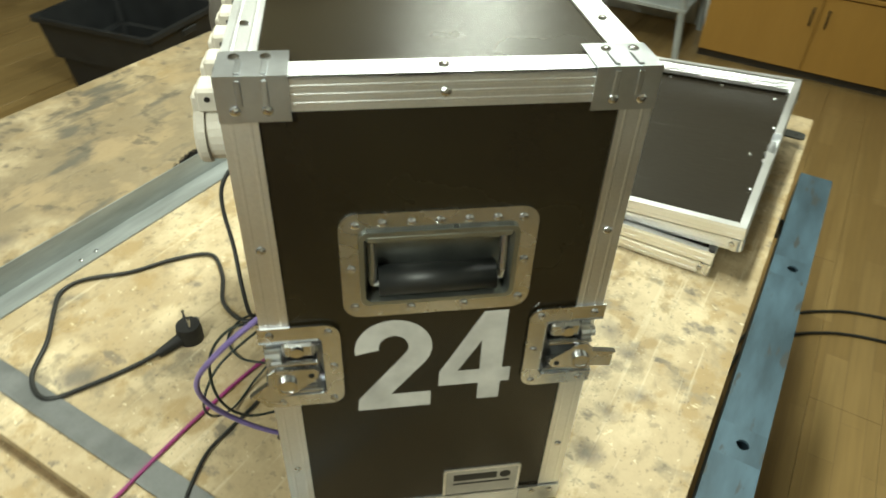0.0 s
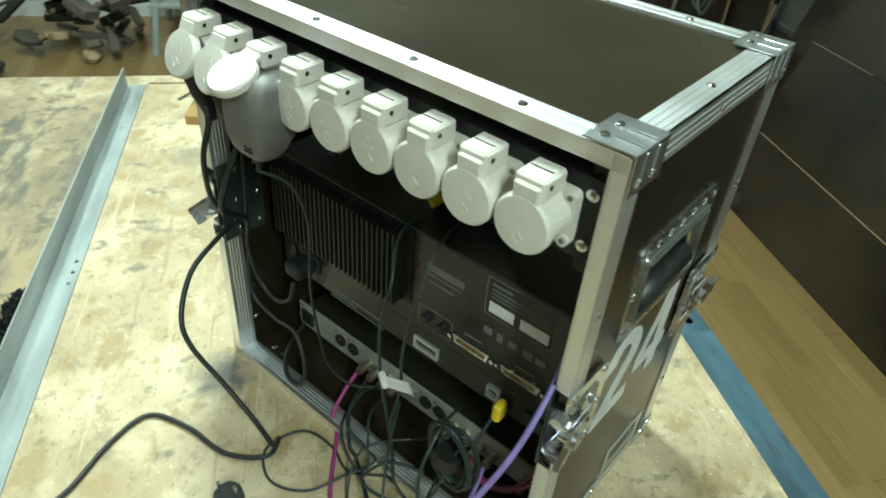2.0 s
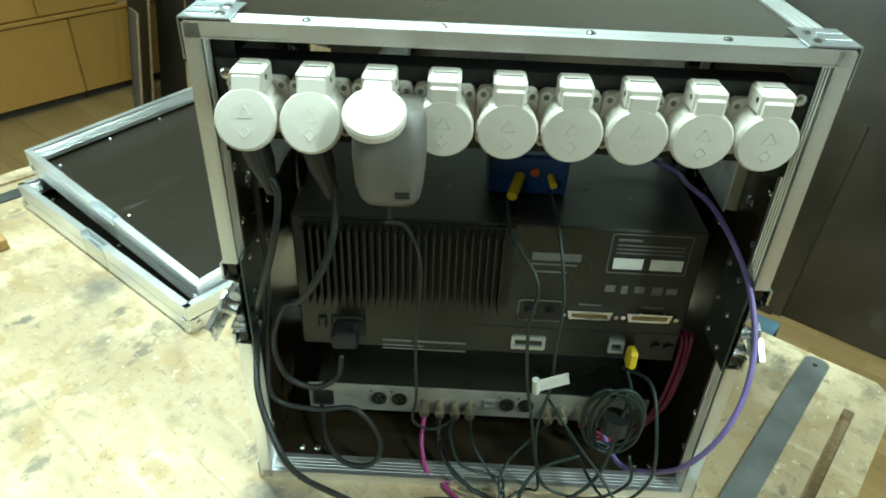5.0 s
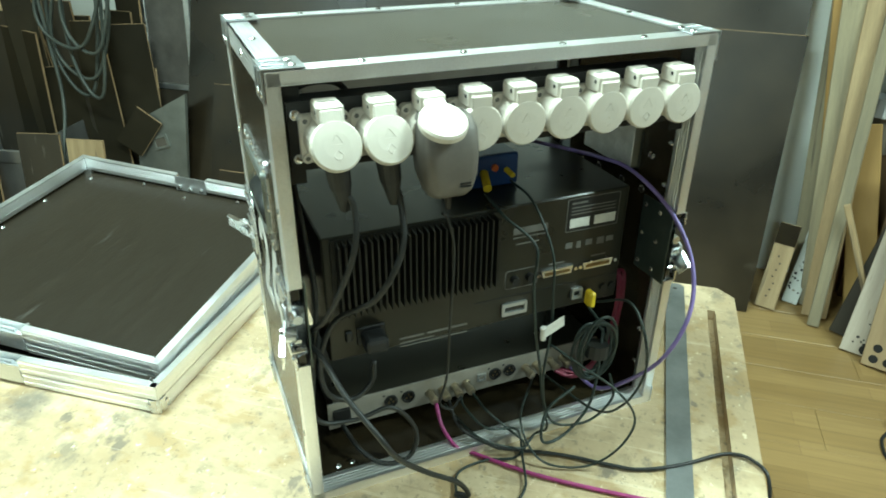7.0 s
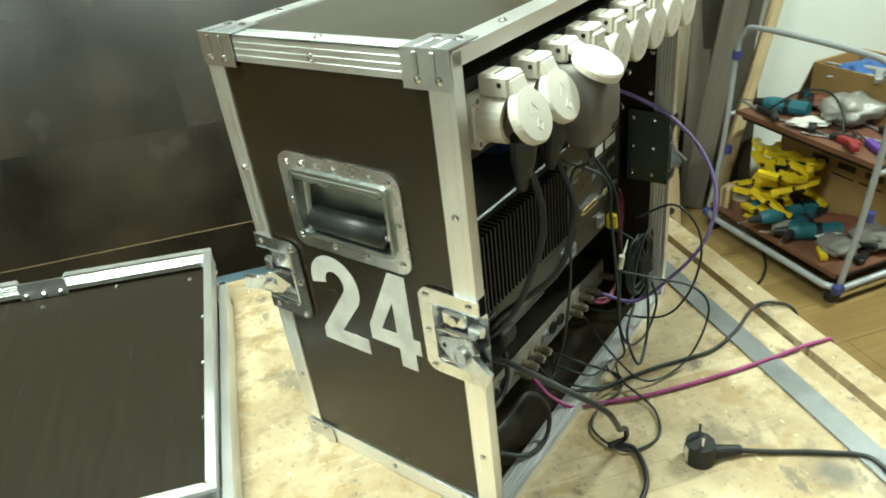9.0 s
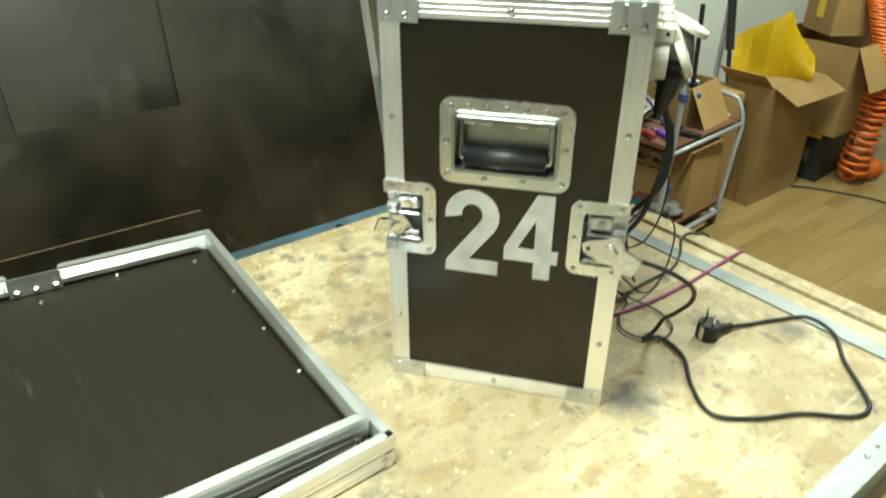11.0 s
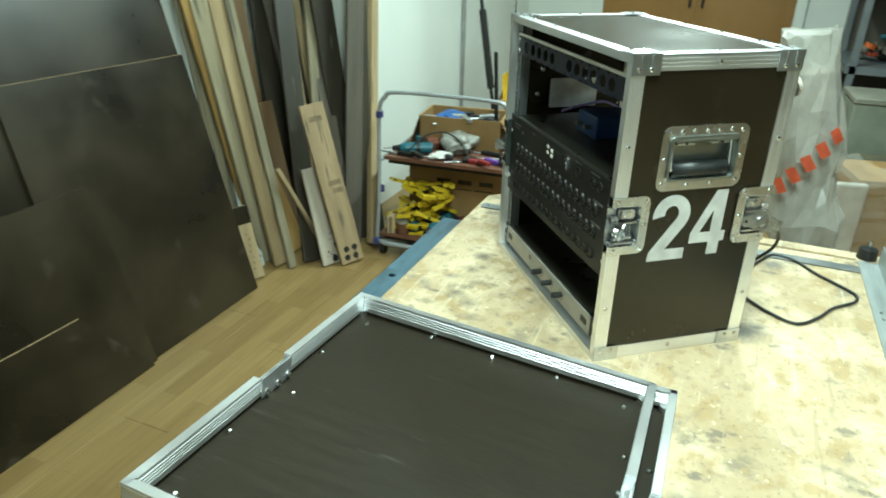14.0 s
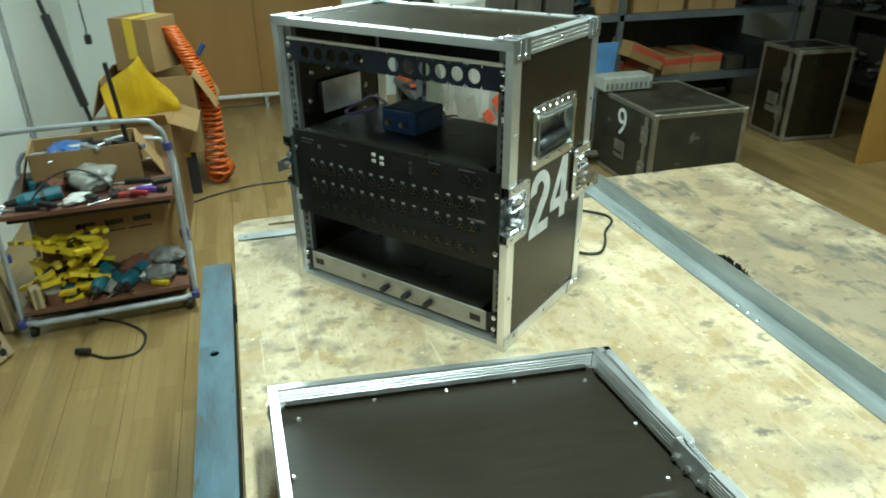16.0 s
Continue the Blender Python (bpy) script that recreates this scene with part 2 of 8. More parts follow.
def bench_material():
    """Worn plywood worktop: pale birch with grime, paint stains, scratches, pits and painted shade."""
    m = mat("worn_birch_plywood", (0.53, 0.405, 0.255), 0.62, dark=(0.40, 0.295, 0.17), scale=3.2, amount=0.5, bump=0.35, bscale=130, spread=0.07)
    t = m.node_tree
    n, l = t.nodes, t.links
    b = n["Principled BSDF"]
    colour = b.inputs["Base Color"].links[0].from_socket
    co = n.new("ShaderNodeTexCoord")

    def mix(colour, mask, tint):
        x = n.new("ShaderNodeMix")
        x.data_type = "RGBA"
        x.inputs[7].default_value = (*tint, 1)
        l.new(mask, x.inputs[0])
        l.new(colour, x.inputs[6])
        return x.outputs[2]

    def speck(scale, squash, detail, turn=0.0, off=0.0):
        mp = n.new("ShaderNodeMapping")
        mp.inputs[1].default_value = (off, off * 0.7, 0)
        mp.inputs[2].default_value = (0, 0, radians(turn))
        mp.inputs[3].default_value = squash
        l.new(co.outputs["Object"], mp.inputs[0])
        s = n.new("ShaderNodeTexNoise")
        s.inputs["Scale"].default_value, s.inputs["Detail"].default_value = scale, detail
        s.inputs["Roughness"].default_value = 0.62
        l.new(mp.outputs[0], s.inputs[0])
        return s.outputs[0]

    def layer(colour, tint, scale, low, width, strength, squash=(1, 1, 1), detail=5, turn=0.0, off=0.0):
        r = n.new("ShaderNodeMapRange")
        r.inputs[1].default_value, r.inputs[2].default_value = low, low + width
        r.inputs[4].default_value = strength
        l.new(speck(scale, squash, detail, turn, off), r.inputs[0])
        return mix(colour, r.outputs[0], tint)

    def dark_patch(colour, tint, x, y, rad, strength):
        """A dark patch with a ragged rim at one spot of the top."""
        d = n.new("ShaderNodeVectorMath")
        d.operation = "DISTANCE"
        d.inputs[1].default_value = (x, y, TABLE)
        l.new(co.outputs["Object"], d.inputs[0])
        a = n.new("ShaderNodeMath")
        a.operation = "MULTIPLY_ADD"
        a.inputs[1].default_value = rad * 2.4
        l.new(speck(26, (1, 1, 1), 5), a.inputs[0])
        l.new(d.outputs["Value"], a.inputs[2])
        r = n.new("ShaderNodeMapRange")
        r.inputs[1].default_value, r.inputs[2].default_value = rad * 2.4, rad * 1.2
        r.inputs[3].default_value, r.inputs[4].default_value = 0.0, strength
        l.new(a.outputs[0], r.inputs[0])
        return mix(colour, r.outputs[0], tint)

    colour = layer(colour, (0.69, 0.555, 0.37), 6.0, 0.47, 0.16, 0.75)
    colour = layer(colour, (0.33, 0.225, 0.11), 4.0, 0.52, 0.16, 0.60, (1, 1.3, 1), 6, 0, 3.1)
    colour = layer(colour, (0.20, 0.165, 0.115), 8.5, 0.58, 0.08, 0.75, (1.4, 1, 1), 7, 20, 5.3)
    colour = layer(colour, (0.36, 0.24, 0.11), 15.0, 0.54, 0.08, 0.75, (1, 1.2, 1), 6, 40, 6.6)
    colour = layer(colour, (0.27, 0.21, 0.13), 24.0, 0.55, 0.14, 0.6, (1, 1.5, 1), 6, -15, 1.7)
    colour = layer(colour, (0.10, 0.09, 0.08), 12.0, 0.615, 0.06, 0.66, (1.5, 1.0, 1), 4, 10, 8.8)
    colour = layer(colour, (0.085, 0.080, 0.072), 27.0, 0.665, 0.05, 0.5, (1.3, 1, 1), 3, 15, 2.9)
    colour = layer(colour, (0.11, 0.095, 0.075), 46.0, 0.635, 0.06, 0.36, (1.5, 1, 1), 3, 30)
    colour = layer(colour, (0.10, 0.08, 0.06), 120.0, 0.640, 0.05, 0.42, (1, 1, 1), 2)
    colour = layer(colour, (0.84, 0.74, 0.52), 60.0, 0.66, 0.04, 0.5, (1.6, 1, 1), 3, -20, 7.1)
    colour = layer(colour, (0.20, 0.14, 0.08), 8.0, 0.62, 0.05, 0.3, (0.25, 6, 1), 4, 34)
    colour = layer(colour, (0.78, 0.68, 0.50), 9.0, 0.62, 0.05, 0.25, (0.3, 7, 1), 4, -50, 2.2)
    # Stains; the last three put shade by the lids into the bench colour.
    for x, y, rad, k in ((-0.065, -0.314, 0.040, 0.8), (-0.625, -0.238, 0.050, 0.75), (0.295, -0.367, 0.035, 0.7), (-0.73, -0.417, 0.055, 0.5), (-0.697, -0.131, 0.03, 0.6), (0.033, 0.304, 0.022, 0.7), (-0.172, 0.296, 0.024, 0.75), (-0.047, 0.302, 0.018, 0.7), (-0.203, 0.252, 0.022, 0.6), (-0.10, 0.337, 0.02, 0.7), (-0.05, -0.74, 0.05, 0.6), (-0.13, -0.91, 0.07, 0.5), (0.10, -0.86, 0.06, 0.5), (-0.30, -0.80, 0.03, 0.7), (0.16, -0.74, 0.035, 0.8), (0.30, -0.80, 0.04, 0.7), (-0.36, -0.69, 0.025, 0.8), (-1.06, 0.22, 0.09, 0.5), (-0.98, 0.34, 0.06, 0.5), (-1.08, 0.02, 0.08, 0.45)):
        colour = dark_patch(colour, (0.095, 0.09, 0.085), x, y, rad, min(1.0, k * 1.1))
    # the part past the steel angle is grimier
    sep = n.new("ShaderNodeSeparateXYZ")
    l.new(co.outputs["Object"], sep.inputs[0])
    g = n.new("ShaderNodeMapRange")
    g.inputs[1].default_value, g.inputs[2].default_value = -0.58, -0.66
    l.new(sep.outputs["Y"], g.inputs[0])
    for tint, size, squash, low, high, k in (((0.24, 0.18, 0.11), 3.4, (1.2, 1, 1), 0.36, 0.52, 0.85), ((0.42, 0.30, 0.17), 6.5, (1, 1.3, 1), 0.52, 0.60, 0.6), ((0.115, 0.105, 0.085), 6.0, (0.8, 2.2, 1), 0.53, 0.62, 0.85), ((0.10, 0.085, 0.065), 17.0, (1.4, 1, 1), 0.57, 0.64, 0.7)):
        r = n.new("ShaderNodeMapRange")
        r.inputs[1].default_value, r.inputs[2].default_value, r.inputs[4].default_value = low, high, k
        l.new(speck(size, squash, 7, 12, size * 1.3), r.inputs[0])
        both = n.new("ShaderNodeMath")
        both.operation = "MULTIPLY"
        l.new(g.outputs[0], both.inputs[0])
        l.new(r.outputs[0], both.inputs[1])
        colour = mix(colour, both.outputs[0], tint)
    l.new(colour, b.inputs["Base Color"])
    return m


BENCH = bench_material()


def floor_material():
    """Three-strip laminate: each board shows short oak staves of differing tone."""
    m = mat("oak_laminate", (0.40, 0.26, 0.12), 0.33, scale=2, stretch=(1, 8, 1), bscale=60, spread=0.06, bump=0.03)
    t = m.node_tree
    n, l = t.nodes, t.links
    b = n["Principled BSDF"]
    co = n.new("ShaderNodeTexCoord")
    geo = n.new("ShaderNodeNewGeometry")
    br = n.new("ShaderNodeTexBrick")
    br.inputs["Color1"].default_value = (0.335, 0.214, 0.086, 1)
    br.inputs["Color2"].default_value = (0.250, 0.153, 0.057, 1)
    br.inputs["Mortar"].default_value = (0.25, 0.155, 0.065, 1)
    br.inputs["Scale"].default_value = 1.0
    br.inputs["Mortar Size"].default_value = 0.0012
    br.inputs["Brick Width"].default_value = 0.42
    br.inputs["Row Height"].default_value = 0.066
    br.offset = 0.37
    l.new(geo.outputs["Position"], br.inputs["Vector"])
    gr = n.new("ShaderNodeTexNoise")
    mp = n.new("ShaderNodeMapping")
    mp.inputs[3].default_value = (4, 60, 1)
    l.new(geo.outputs["Position"], mp.inputs[0])
    l.new(mp.outputs[0], gr.inputs[0])
    gr.inputs["Scale"].default_value = 1.0
    gr.inputs["Detail"].default_value = 6
    x = n.new("ShaderNodeMix")
    x.data_type = "RGBA"
    x.blend_type = "MULTIPLY"
    x.inputs[0].default_value = 0.45
    l.new(br.outputs[0], x.inputs[6])
    r = n.new("ShaderNodeMapRange")
    r.inputs[1].default_value, r.inputs[2].default_value = 0.3, 0.7
    r.inputs[3].default_value, r.inputs[4].default_value = 0.68, 1.12
    l.new(gr.outputs[0], r.inputs[0])
    l.new(r.outputs[0], x.inputs[7])
    l.new(x.outputs[2], b.inputs["Base Color"])
    return m


OAK = floor_material()


# ---- mesh helpers ----
def link_mesh(name, bm, material, parent=None):
    bmesh.ops.recalc_face_normals(bm, faces=bm.faces)
    me = bpy.data.meshes.new(name)
    bm.to_mesh(me)
    bm.free()
    me.materials.append(material)
    ob = new(name, me)
    ob.parent = parent
    return ob


def part(name, bm, material, parent, label="", m=None, smooth=False):
    ob = link_mesh(name, bm, material, parent)
    if m is not None:
        ob.matrix_basis = m
    if smooth:
        for p in ob.data.polygons:
            p.use_smooth = True
    return tagged(ob, label)


def thing(name, m, label, category, group="", kind=""):
    ob = new(name)
    ob.empty_display_size = 0.1
    ob.matrix_basis = BASE @ m
    return tagged(ob, label, category, group, kind)


def box(x0, x1, y0, y1, z0, z1, bevel=0.0, bm=None, m=None, seg=1):
    bm = bm or bmesh.new()
    mm = Matrix.Translation(((x0 + x1) / 2, (y0 + y1) / 2, (z0 + z1) / 2)) @ Matrix.Diagonal((abs(x1 - x0), abs(y1 - y0), abs(z1 - z0), 1))
    r = bmesh.ops.create_cube(bm, size=1, matrix=(m @ mm) if m is not None else mm)
    if bevel:
        es = list({e for v in r["verts"] for e in v.link_edges})
        bmesh.ops.bevel(bm, geom=es, offset=bevel, segments=seg, affect="EDGES", profile=0.5)
    return bm


def cyl(bm, a, b, r, seg=16, r2=None):
    """A capped cylinder or cone from a to b."""
    a, b = Vector(a), Vector(b)
    m = Matrix.Translation((a + b) / 2) @ (b - a).to_track_quat("Z", "Y").to_matrix().to_4x4()
    bmesh.ops.create_cone(bm, cap_ends=True, segments=seg, radius1=r, radius2=r if r2 is None else r2, depth=(b - a).length, matrix=m)
    return bm


def prism(bm, pts, w0, w1, m):
    """The outline pts (u, v) drawn out from w0 to w1, laid by m."""
    lo = [bm.verts.new(m @ Vector((u, v, w0))) for u, v in pts]
    hi = [bm.verts.new(m @ Vector((u, v, w1))) for u, v in pts]
    bm.faces.new(lo[::-1])
    bm.faces.new(hi)
    for i in range(len(pts)):
        j = (i + 1) % len(pts)
        bm.faces.new((lo[i], lo[j], hi[j], hi[i]))
    return bm


def smooth_line(pts, per=8):
    """Catmull-Rom through the points."""
    p = [Vector(q) for q in pts]
    p = [p[0] * 2 - p[1]] + p + [p[-1] * 2 - p[-2]]
    out = []
    for i in range(1, len(p) - 2):
        a, b, c, d = p[i - 1:i + 3]
        for k in range(per):
            t = k / per
            out.append(0.5 * (2 * b + (c - a) * t + (2 * a - 5 * b + 4 * c - d) * t * t + (3 * b - a - 3 * c + d) * t ** 3))
    return out + [p[-2]]


def sweep(bm, line, r, seg=8, closed=False):
    """A round tube along a line of points."""
    rings, up = [], Vector((0.03, 0.02, 1)).normalized()
    n = len(line)
    for i, q in enumerate(line):
        q = Vector(q)
        if closed:
            d = Vector(line[(i + 1) % n]) - Vector(line[i - 1])
        else:
            d = Vector(line[min(i + 1, n - 1)]) - Vector(line[max(i - 1, 0)])
        d.normalize()
        s = d.cross(up)
        if s.length < 1e-3:
            s = d.cross(Vector((1, 0, 0)))
        s.normalize()
        up2 = s.cross(d).normalized()
        up = up2
        rings.append([bm.verts.new(q + r * (math.cos(a) * s + math.sin(a) * up2)) for a in (2 * math.pi * k / seg for k in range(seg))])
    pairs = list(zip(rings, rings[1:])) + ([(rings[-1], rings[0])] if closed else [])
    for x, y in pairs:
        for k in range(seg):
            bm.faces.new((x[k], x[(k + 1) % seg], y[(k + 1) % seg], y[k]))
    if not closed:
        bm.faces.new(rings[0][::-1])
        bm.faces.new(rings[-1])
    return bm


def rounded(w, h, r, seg=5):
    """Outline of a rounded rectangle about the origin."""
    out = []
    for cx, cy, a0 in ((w / 2 - r, h / 2 - r, 0), (-w / 2 + r, h / 2 - r, 90), (-w / 2 + r, -h / 2 + r, 180), (w / 2 - r, -h / 2 + r, 270)):
        for k in range(seg + 1):
            a = radians(a0 + 90 * k / seg)
            out.append((cx + r * math.cos(a), cy + r * math.sin(a)))
    return out


def frame_ring(bm, outer, inner, z0, z1, m):
    """A flat ring between two outlines of equal count, from z0 to z1."""
    v = [[bm.verts.new(m @ Vector((x, y, z))) for x, y in o] for o, z in ((outer, z0), (outer, z1), (inner, z1), (inner, z0))]
    k = len(outer)
    for a, b in zip(v, v[1:] + v[:1]):
        for i in range(k):
            j = (i + 1) % k
            bm.faces.new((a[i], a[j], b[j], b[i]))
    return bm


def rivet(bm, m, r=0.0042, h=0.0022):
    """A domed rivet head on the plane of m."""
    rings = []
    for f, z in ((1.0, 0.0), (0.92, 0.45), (0.62, 0.85), (0.25, 1.0)):
        rings.append([bm.verts.new(m @ Vector((r * f * math.cos(a), r * f * math.sin(a), h * z))) for a in (math.pi * k / 5 for k in range(10))])
    for x, y in zip(rings, rings[1:]):
        for k in range(10):
            bm.faces.new((x[k], x[(k + 1) % 10], y[(k + 1) % 10], y[k]))
    bm.faces.new(rings[-1])
    return bm


def plane_at(origin, normal, up=(0, 0, 1)):
    """A frame whose z is the normal, y as near to up as can be."""
    z = Vector(normal).normalized()
    x = Vector(up).cross(z)
    if x.length < 1e-4:
        x = Vector((1, 0, 0)).cross(z) if abs(z.x) < 0.9 else Vector((0, 1, 0)).cross(z)
    x.normalize()
    y = z.cross(x)
    return Matrix(((x.x, y.x, z.x, origin[0]), (x.y, y.y, z.y, origin[1]), (x.z, y.z, z.z, origin[2]), (0, 0, 0, 1)))


def ridged(width, thick, ridges, rise):
    """Outline of a strip from 0 to width with shallow ridges on its outer side (v below 0)."""
    pts = [(0, 0)]
    for k in range(ridges):
        u = width * (0.28 + 0.5 * (k + 0.0) / max(ridges - 1, 1))
        d = width * 0.035
        pts += [(u - d * 1.6, 0), (u - d, -rise), (u + d, -rise), (u + d * 1.6, 0)]
    pts += [(width, 0), (width, thick), (0, thick)]
    return pts


def edge_frame(corner, n1, n2):
    """u runs in along the outer face from the corner, v in from it, w along the edge."""
    u, v = -Vector(n2), -Vector(n1)
    w = u.cross(v)
    return Matrix(((u.x, v.x, w.x, corner[0]), (u.y, v.y, w.y, corner[1]), (u.z, v.z, w.z, corner[2]), (0, 0, 0, 1)))


def channel(bm, corner, n1, n2, half0, half1, leg=0.026, lip=0.013, inner=0.028, deep=0.012):
    """Hybrid edge profile round the rim of an open side: outer leg, lip and ridged inner leg."""
    m = edge_frame(corner, n1, n2)
    prism(bm, ridged(leg, 0.0022, 2, 0.00025), half0, half1, m)
    prism(bm, [(0, 0.0022), (0.0025, 0.0022), (0.0025, lip), (0, lip)], half0, half1, m)
    prism(bm, [(0.0025, lip - 0.003), (0.005, lip - 0.003), (0.005, lip), (0.0025, lip)], half0, half1, m)
    mi = m @ Matrix.Translation((0.0, deep + 0.0022, 0)) @ Matrix.Diagonal((1, -1, 1, 1))
    prism(bm, ridged(inner, 0.0022, 4, 0.0008), half0, half1, mi)
    return bm


def angle(bm, corner, n1, n2, half0, half1, leg=0.026):
    """Ridged L profile over an outer edge."""
    m = edge_frame(corner, n1, n2)
    prism(bm, ridged(leg, 0.0022, 3, 0.00045), half0, half1, m)
    m2 = m @ Matrix(((0, 1, 0, 0), (1, 0, 0, 0), (0, 0, 1, 0), (0, 0, 0, 1)))
    prism(bm, [(a, b) for a, b in ridged(leg, 0.0022, 3, 0.00045)], half0, half1, m2)
    return bm

# ---- room ----
BASE = ROOM


def structure(name, bm, material, label, category):
    ob = link_mesh(name, bm, material)
    ob.matrix_basis = BASE
    return tagged(ob, label, category, kind="structure")


structure("floor", box(WEST - 0.2, EAST + 0.2, SOUTH - 0.2, NORTH + 0.2, -0.12, -0.008), OAK, "worn oak laminate workshop floor", "floor")
structure("ceiling", box(WEST - 0.2, EAST + 0.2, SOUTH - 0.2, NORTH + 0.2, CEIL, CEIL + 0.15), CEILPAINT, "plain white workshop ceiling", "ceiling")
structure("wall_north", box(WEST - 0.2, EAST + 0.2, NORTH, NORTH + 0.2, -0.01, CEIL), WALLPAINT, "pale painted workshop wall behind leaning sheets", "wall")
structure("wall_pier", box(PIER[0], EAST - 0.002, PIER[1], NORTH - 0.002, -0.006, CEIL - 0.002), WALLPAINT, "pale painted wall standing forward beside the planks", "wall")
structure("wall_south", box(WEST - 0.2, EAST + 0.2, SOUTH - 0.2, SOUTH, -0.01, CEIL), DULLPAINT, "dull olive painted workshop wall", "wall")
structure("wall_west", box(WEST - 0.2, WEST, SOUTH, NORTH, -0.01, CEIL), WALLPAINT, "pale painted wall behind yellow cabinets", "wall")
structure("wall_east", box(EAST, EAST + 0.2, SOUTH, NORTH, -0.01, CEIL), WALLPAINT, "pale painted wall with a wooden door front", "wall")


# ---- ceiling lamps ----
def tube_lamp(x, y, turn, watts):
    m = pose(x, y, CEIL - 0.05, 0, 0, turn)
    lamp = thing("ceiling_light", m, "white twin-tube fluorescent ceiling light", "ceiling light", "ceiling lights")
    part("housing", box(-0.63, 0.63, -0.09, 0.09, 0.01, 0.05, 0.008), CEILPAINT, lamp)
    for s in (-0.045, 0.045):
        part("tube", cyl(bmesh.new(), (-0.59, s, -0.012), (0.59, s, -0.012), 0.013, 12), TUBE, lamp, smooth=True)
    light = bpy.data.lights.new("tube_glow", "AREA")
    light.shape, light.size, light.size_y, light.energy = "RECTANGLE", 1.2, 0.14, watts
    light.color = (0.735, 1.0, 0.91)
    ob = new("tube_glow", light)
    ob.matrix_basis = ROOM @ m @ Matrix.Translation((0, 0, -0.04))


tube_lamp(-0.60, -0.15, 0, 72)
tube_lamp(2.05, 0.10, 0, 74)
tube_lamp(-2.6, -1.2, 0, 30)
tube_lamp(0.6, -3.4, 0, 40)

# ---- workbench ----
BASE = Matrix.Identity(4)
TX0, TX1, TY0, TY1 = -1.165, 0.468, -1.15, 0.435


def workbench():
    b = thing("workbench", pose(0, 0, 0), "long worn plywood workbench with stained top and routed slots", "workbench")
    bm = bmesh.new()
    # top outline with one cut corner and a slot along the edge
    top, low = TABLE, TABLE - 0.038
    sx0, sx1, sy0, sy1 = 0.413, 0.428, -0.56, 0.345
    wx0, wx1 = -1.122, -1.108
    xs = [TX0, wx0, wx1, sx0, sx1, TX1]
    ys = [TY0, sy0, sy1, TY1 - 0.03, TY1]
    vt, vb = {}, {}
    for i, x in enumerate(xs):
        for j, y in enumerate(ys):
            if i == 5 and j == 4:
                x, y = TX1 - 0.03, TY1
            vt[i, j] = bm.verts.new((x, y, top))
            vb[i, j] = bm.verts.new((x, y, low))
    cells = [(i, j) for i in range(5) for j in range(4) if (i, j) not in ((1, 1), (3, 1))]
    edges = {}
    for i, j in cells:
        q = [(i, j), (i + 1, j), (i + 1, j + 1), (i, j + 1)]
        bm.faces.new([vt[k] for k in q])
        bm.faces.new([vb[k] for k in q[::-1]])
        for a, c in zip(q, q[1:] + q[:1]):
            key = frozenset((a, c))
            edges[key] = None if key in edges else (a, c)
    for e in edges.values():
        if e:
            a, c = e
            bm.faces.new((vt[a], vb[a], vb[c], vt[c]))
    part("worktop", bm, BENCH, b)
    part("slot_floor", box(sx0 + 0.0005, sx1 - 0.0005, sy0 + 0.0005, sy1 - 0.0005, low + 0.001, top - 0.020), BENCH, b)
    part("slot_floor", box(wx0 + 0.0005, wx1 - 0.0005, sy0 + 0.0005, sy1 - 0.0005, low + 0.001, top - 0.020), BENCH, b)
    # under the slot a board closes the view
    part("underlay", box(TX0 + 0.06, TX1 - 0.004, TY0 + 0.06, TY1 - 0.06, low - 0.03, low - 0.001), PLANK_B, b, "dark board under the top")
    for x in (TX0 + 0.12, -0.33, TX1 - 0.14):
        for y in (TY0 + 0.12, TY1 - 0.14):
            part("leg", box(x - 0.04, x + 0.04, y - 0.04, y + 0.04, 0, low - 0.03, 0.004), PLANK_B, b)
    part("stretcher", box(TX0 + 0.1, TX1 - 0.1, TY1 - 0.16, TY1 - 0.12, 0.18, 0.26, 0.004), PLANK_B, b)
    part("stretcher", box(TX0 + 0.1, TX1 - 0.1, TY0 + 0.10, TY0 + 0.14, 0.18, 0.26, 0.004), PLANK_B, b)
    return b


workbench()


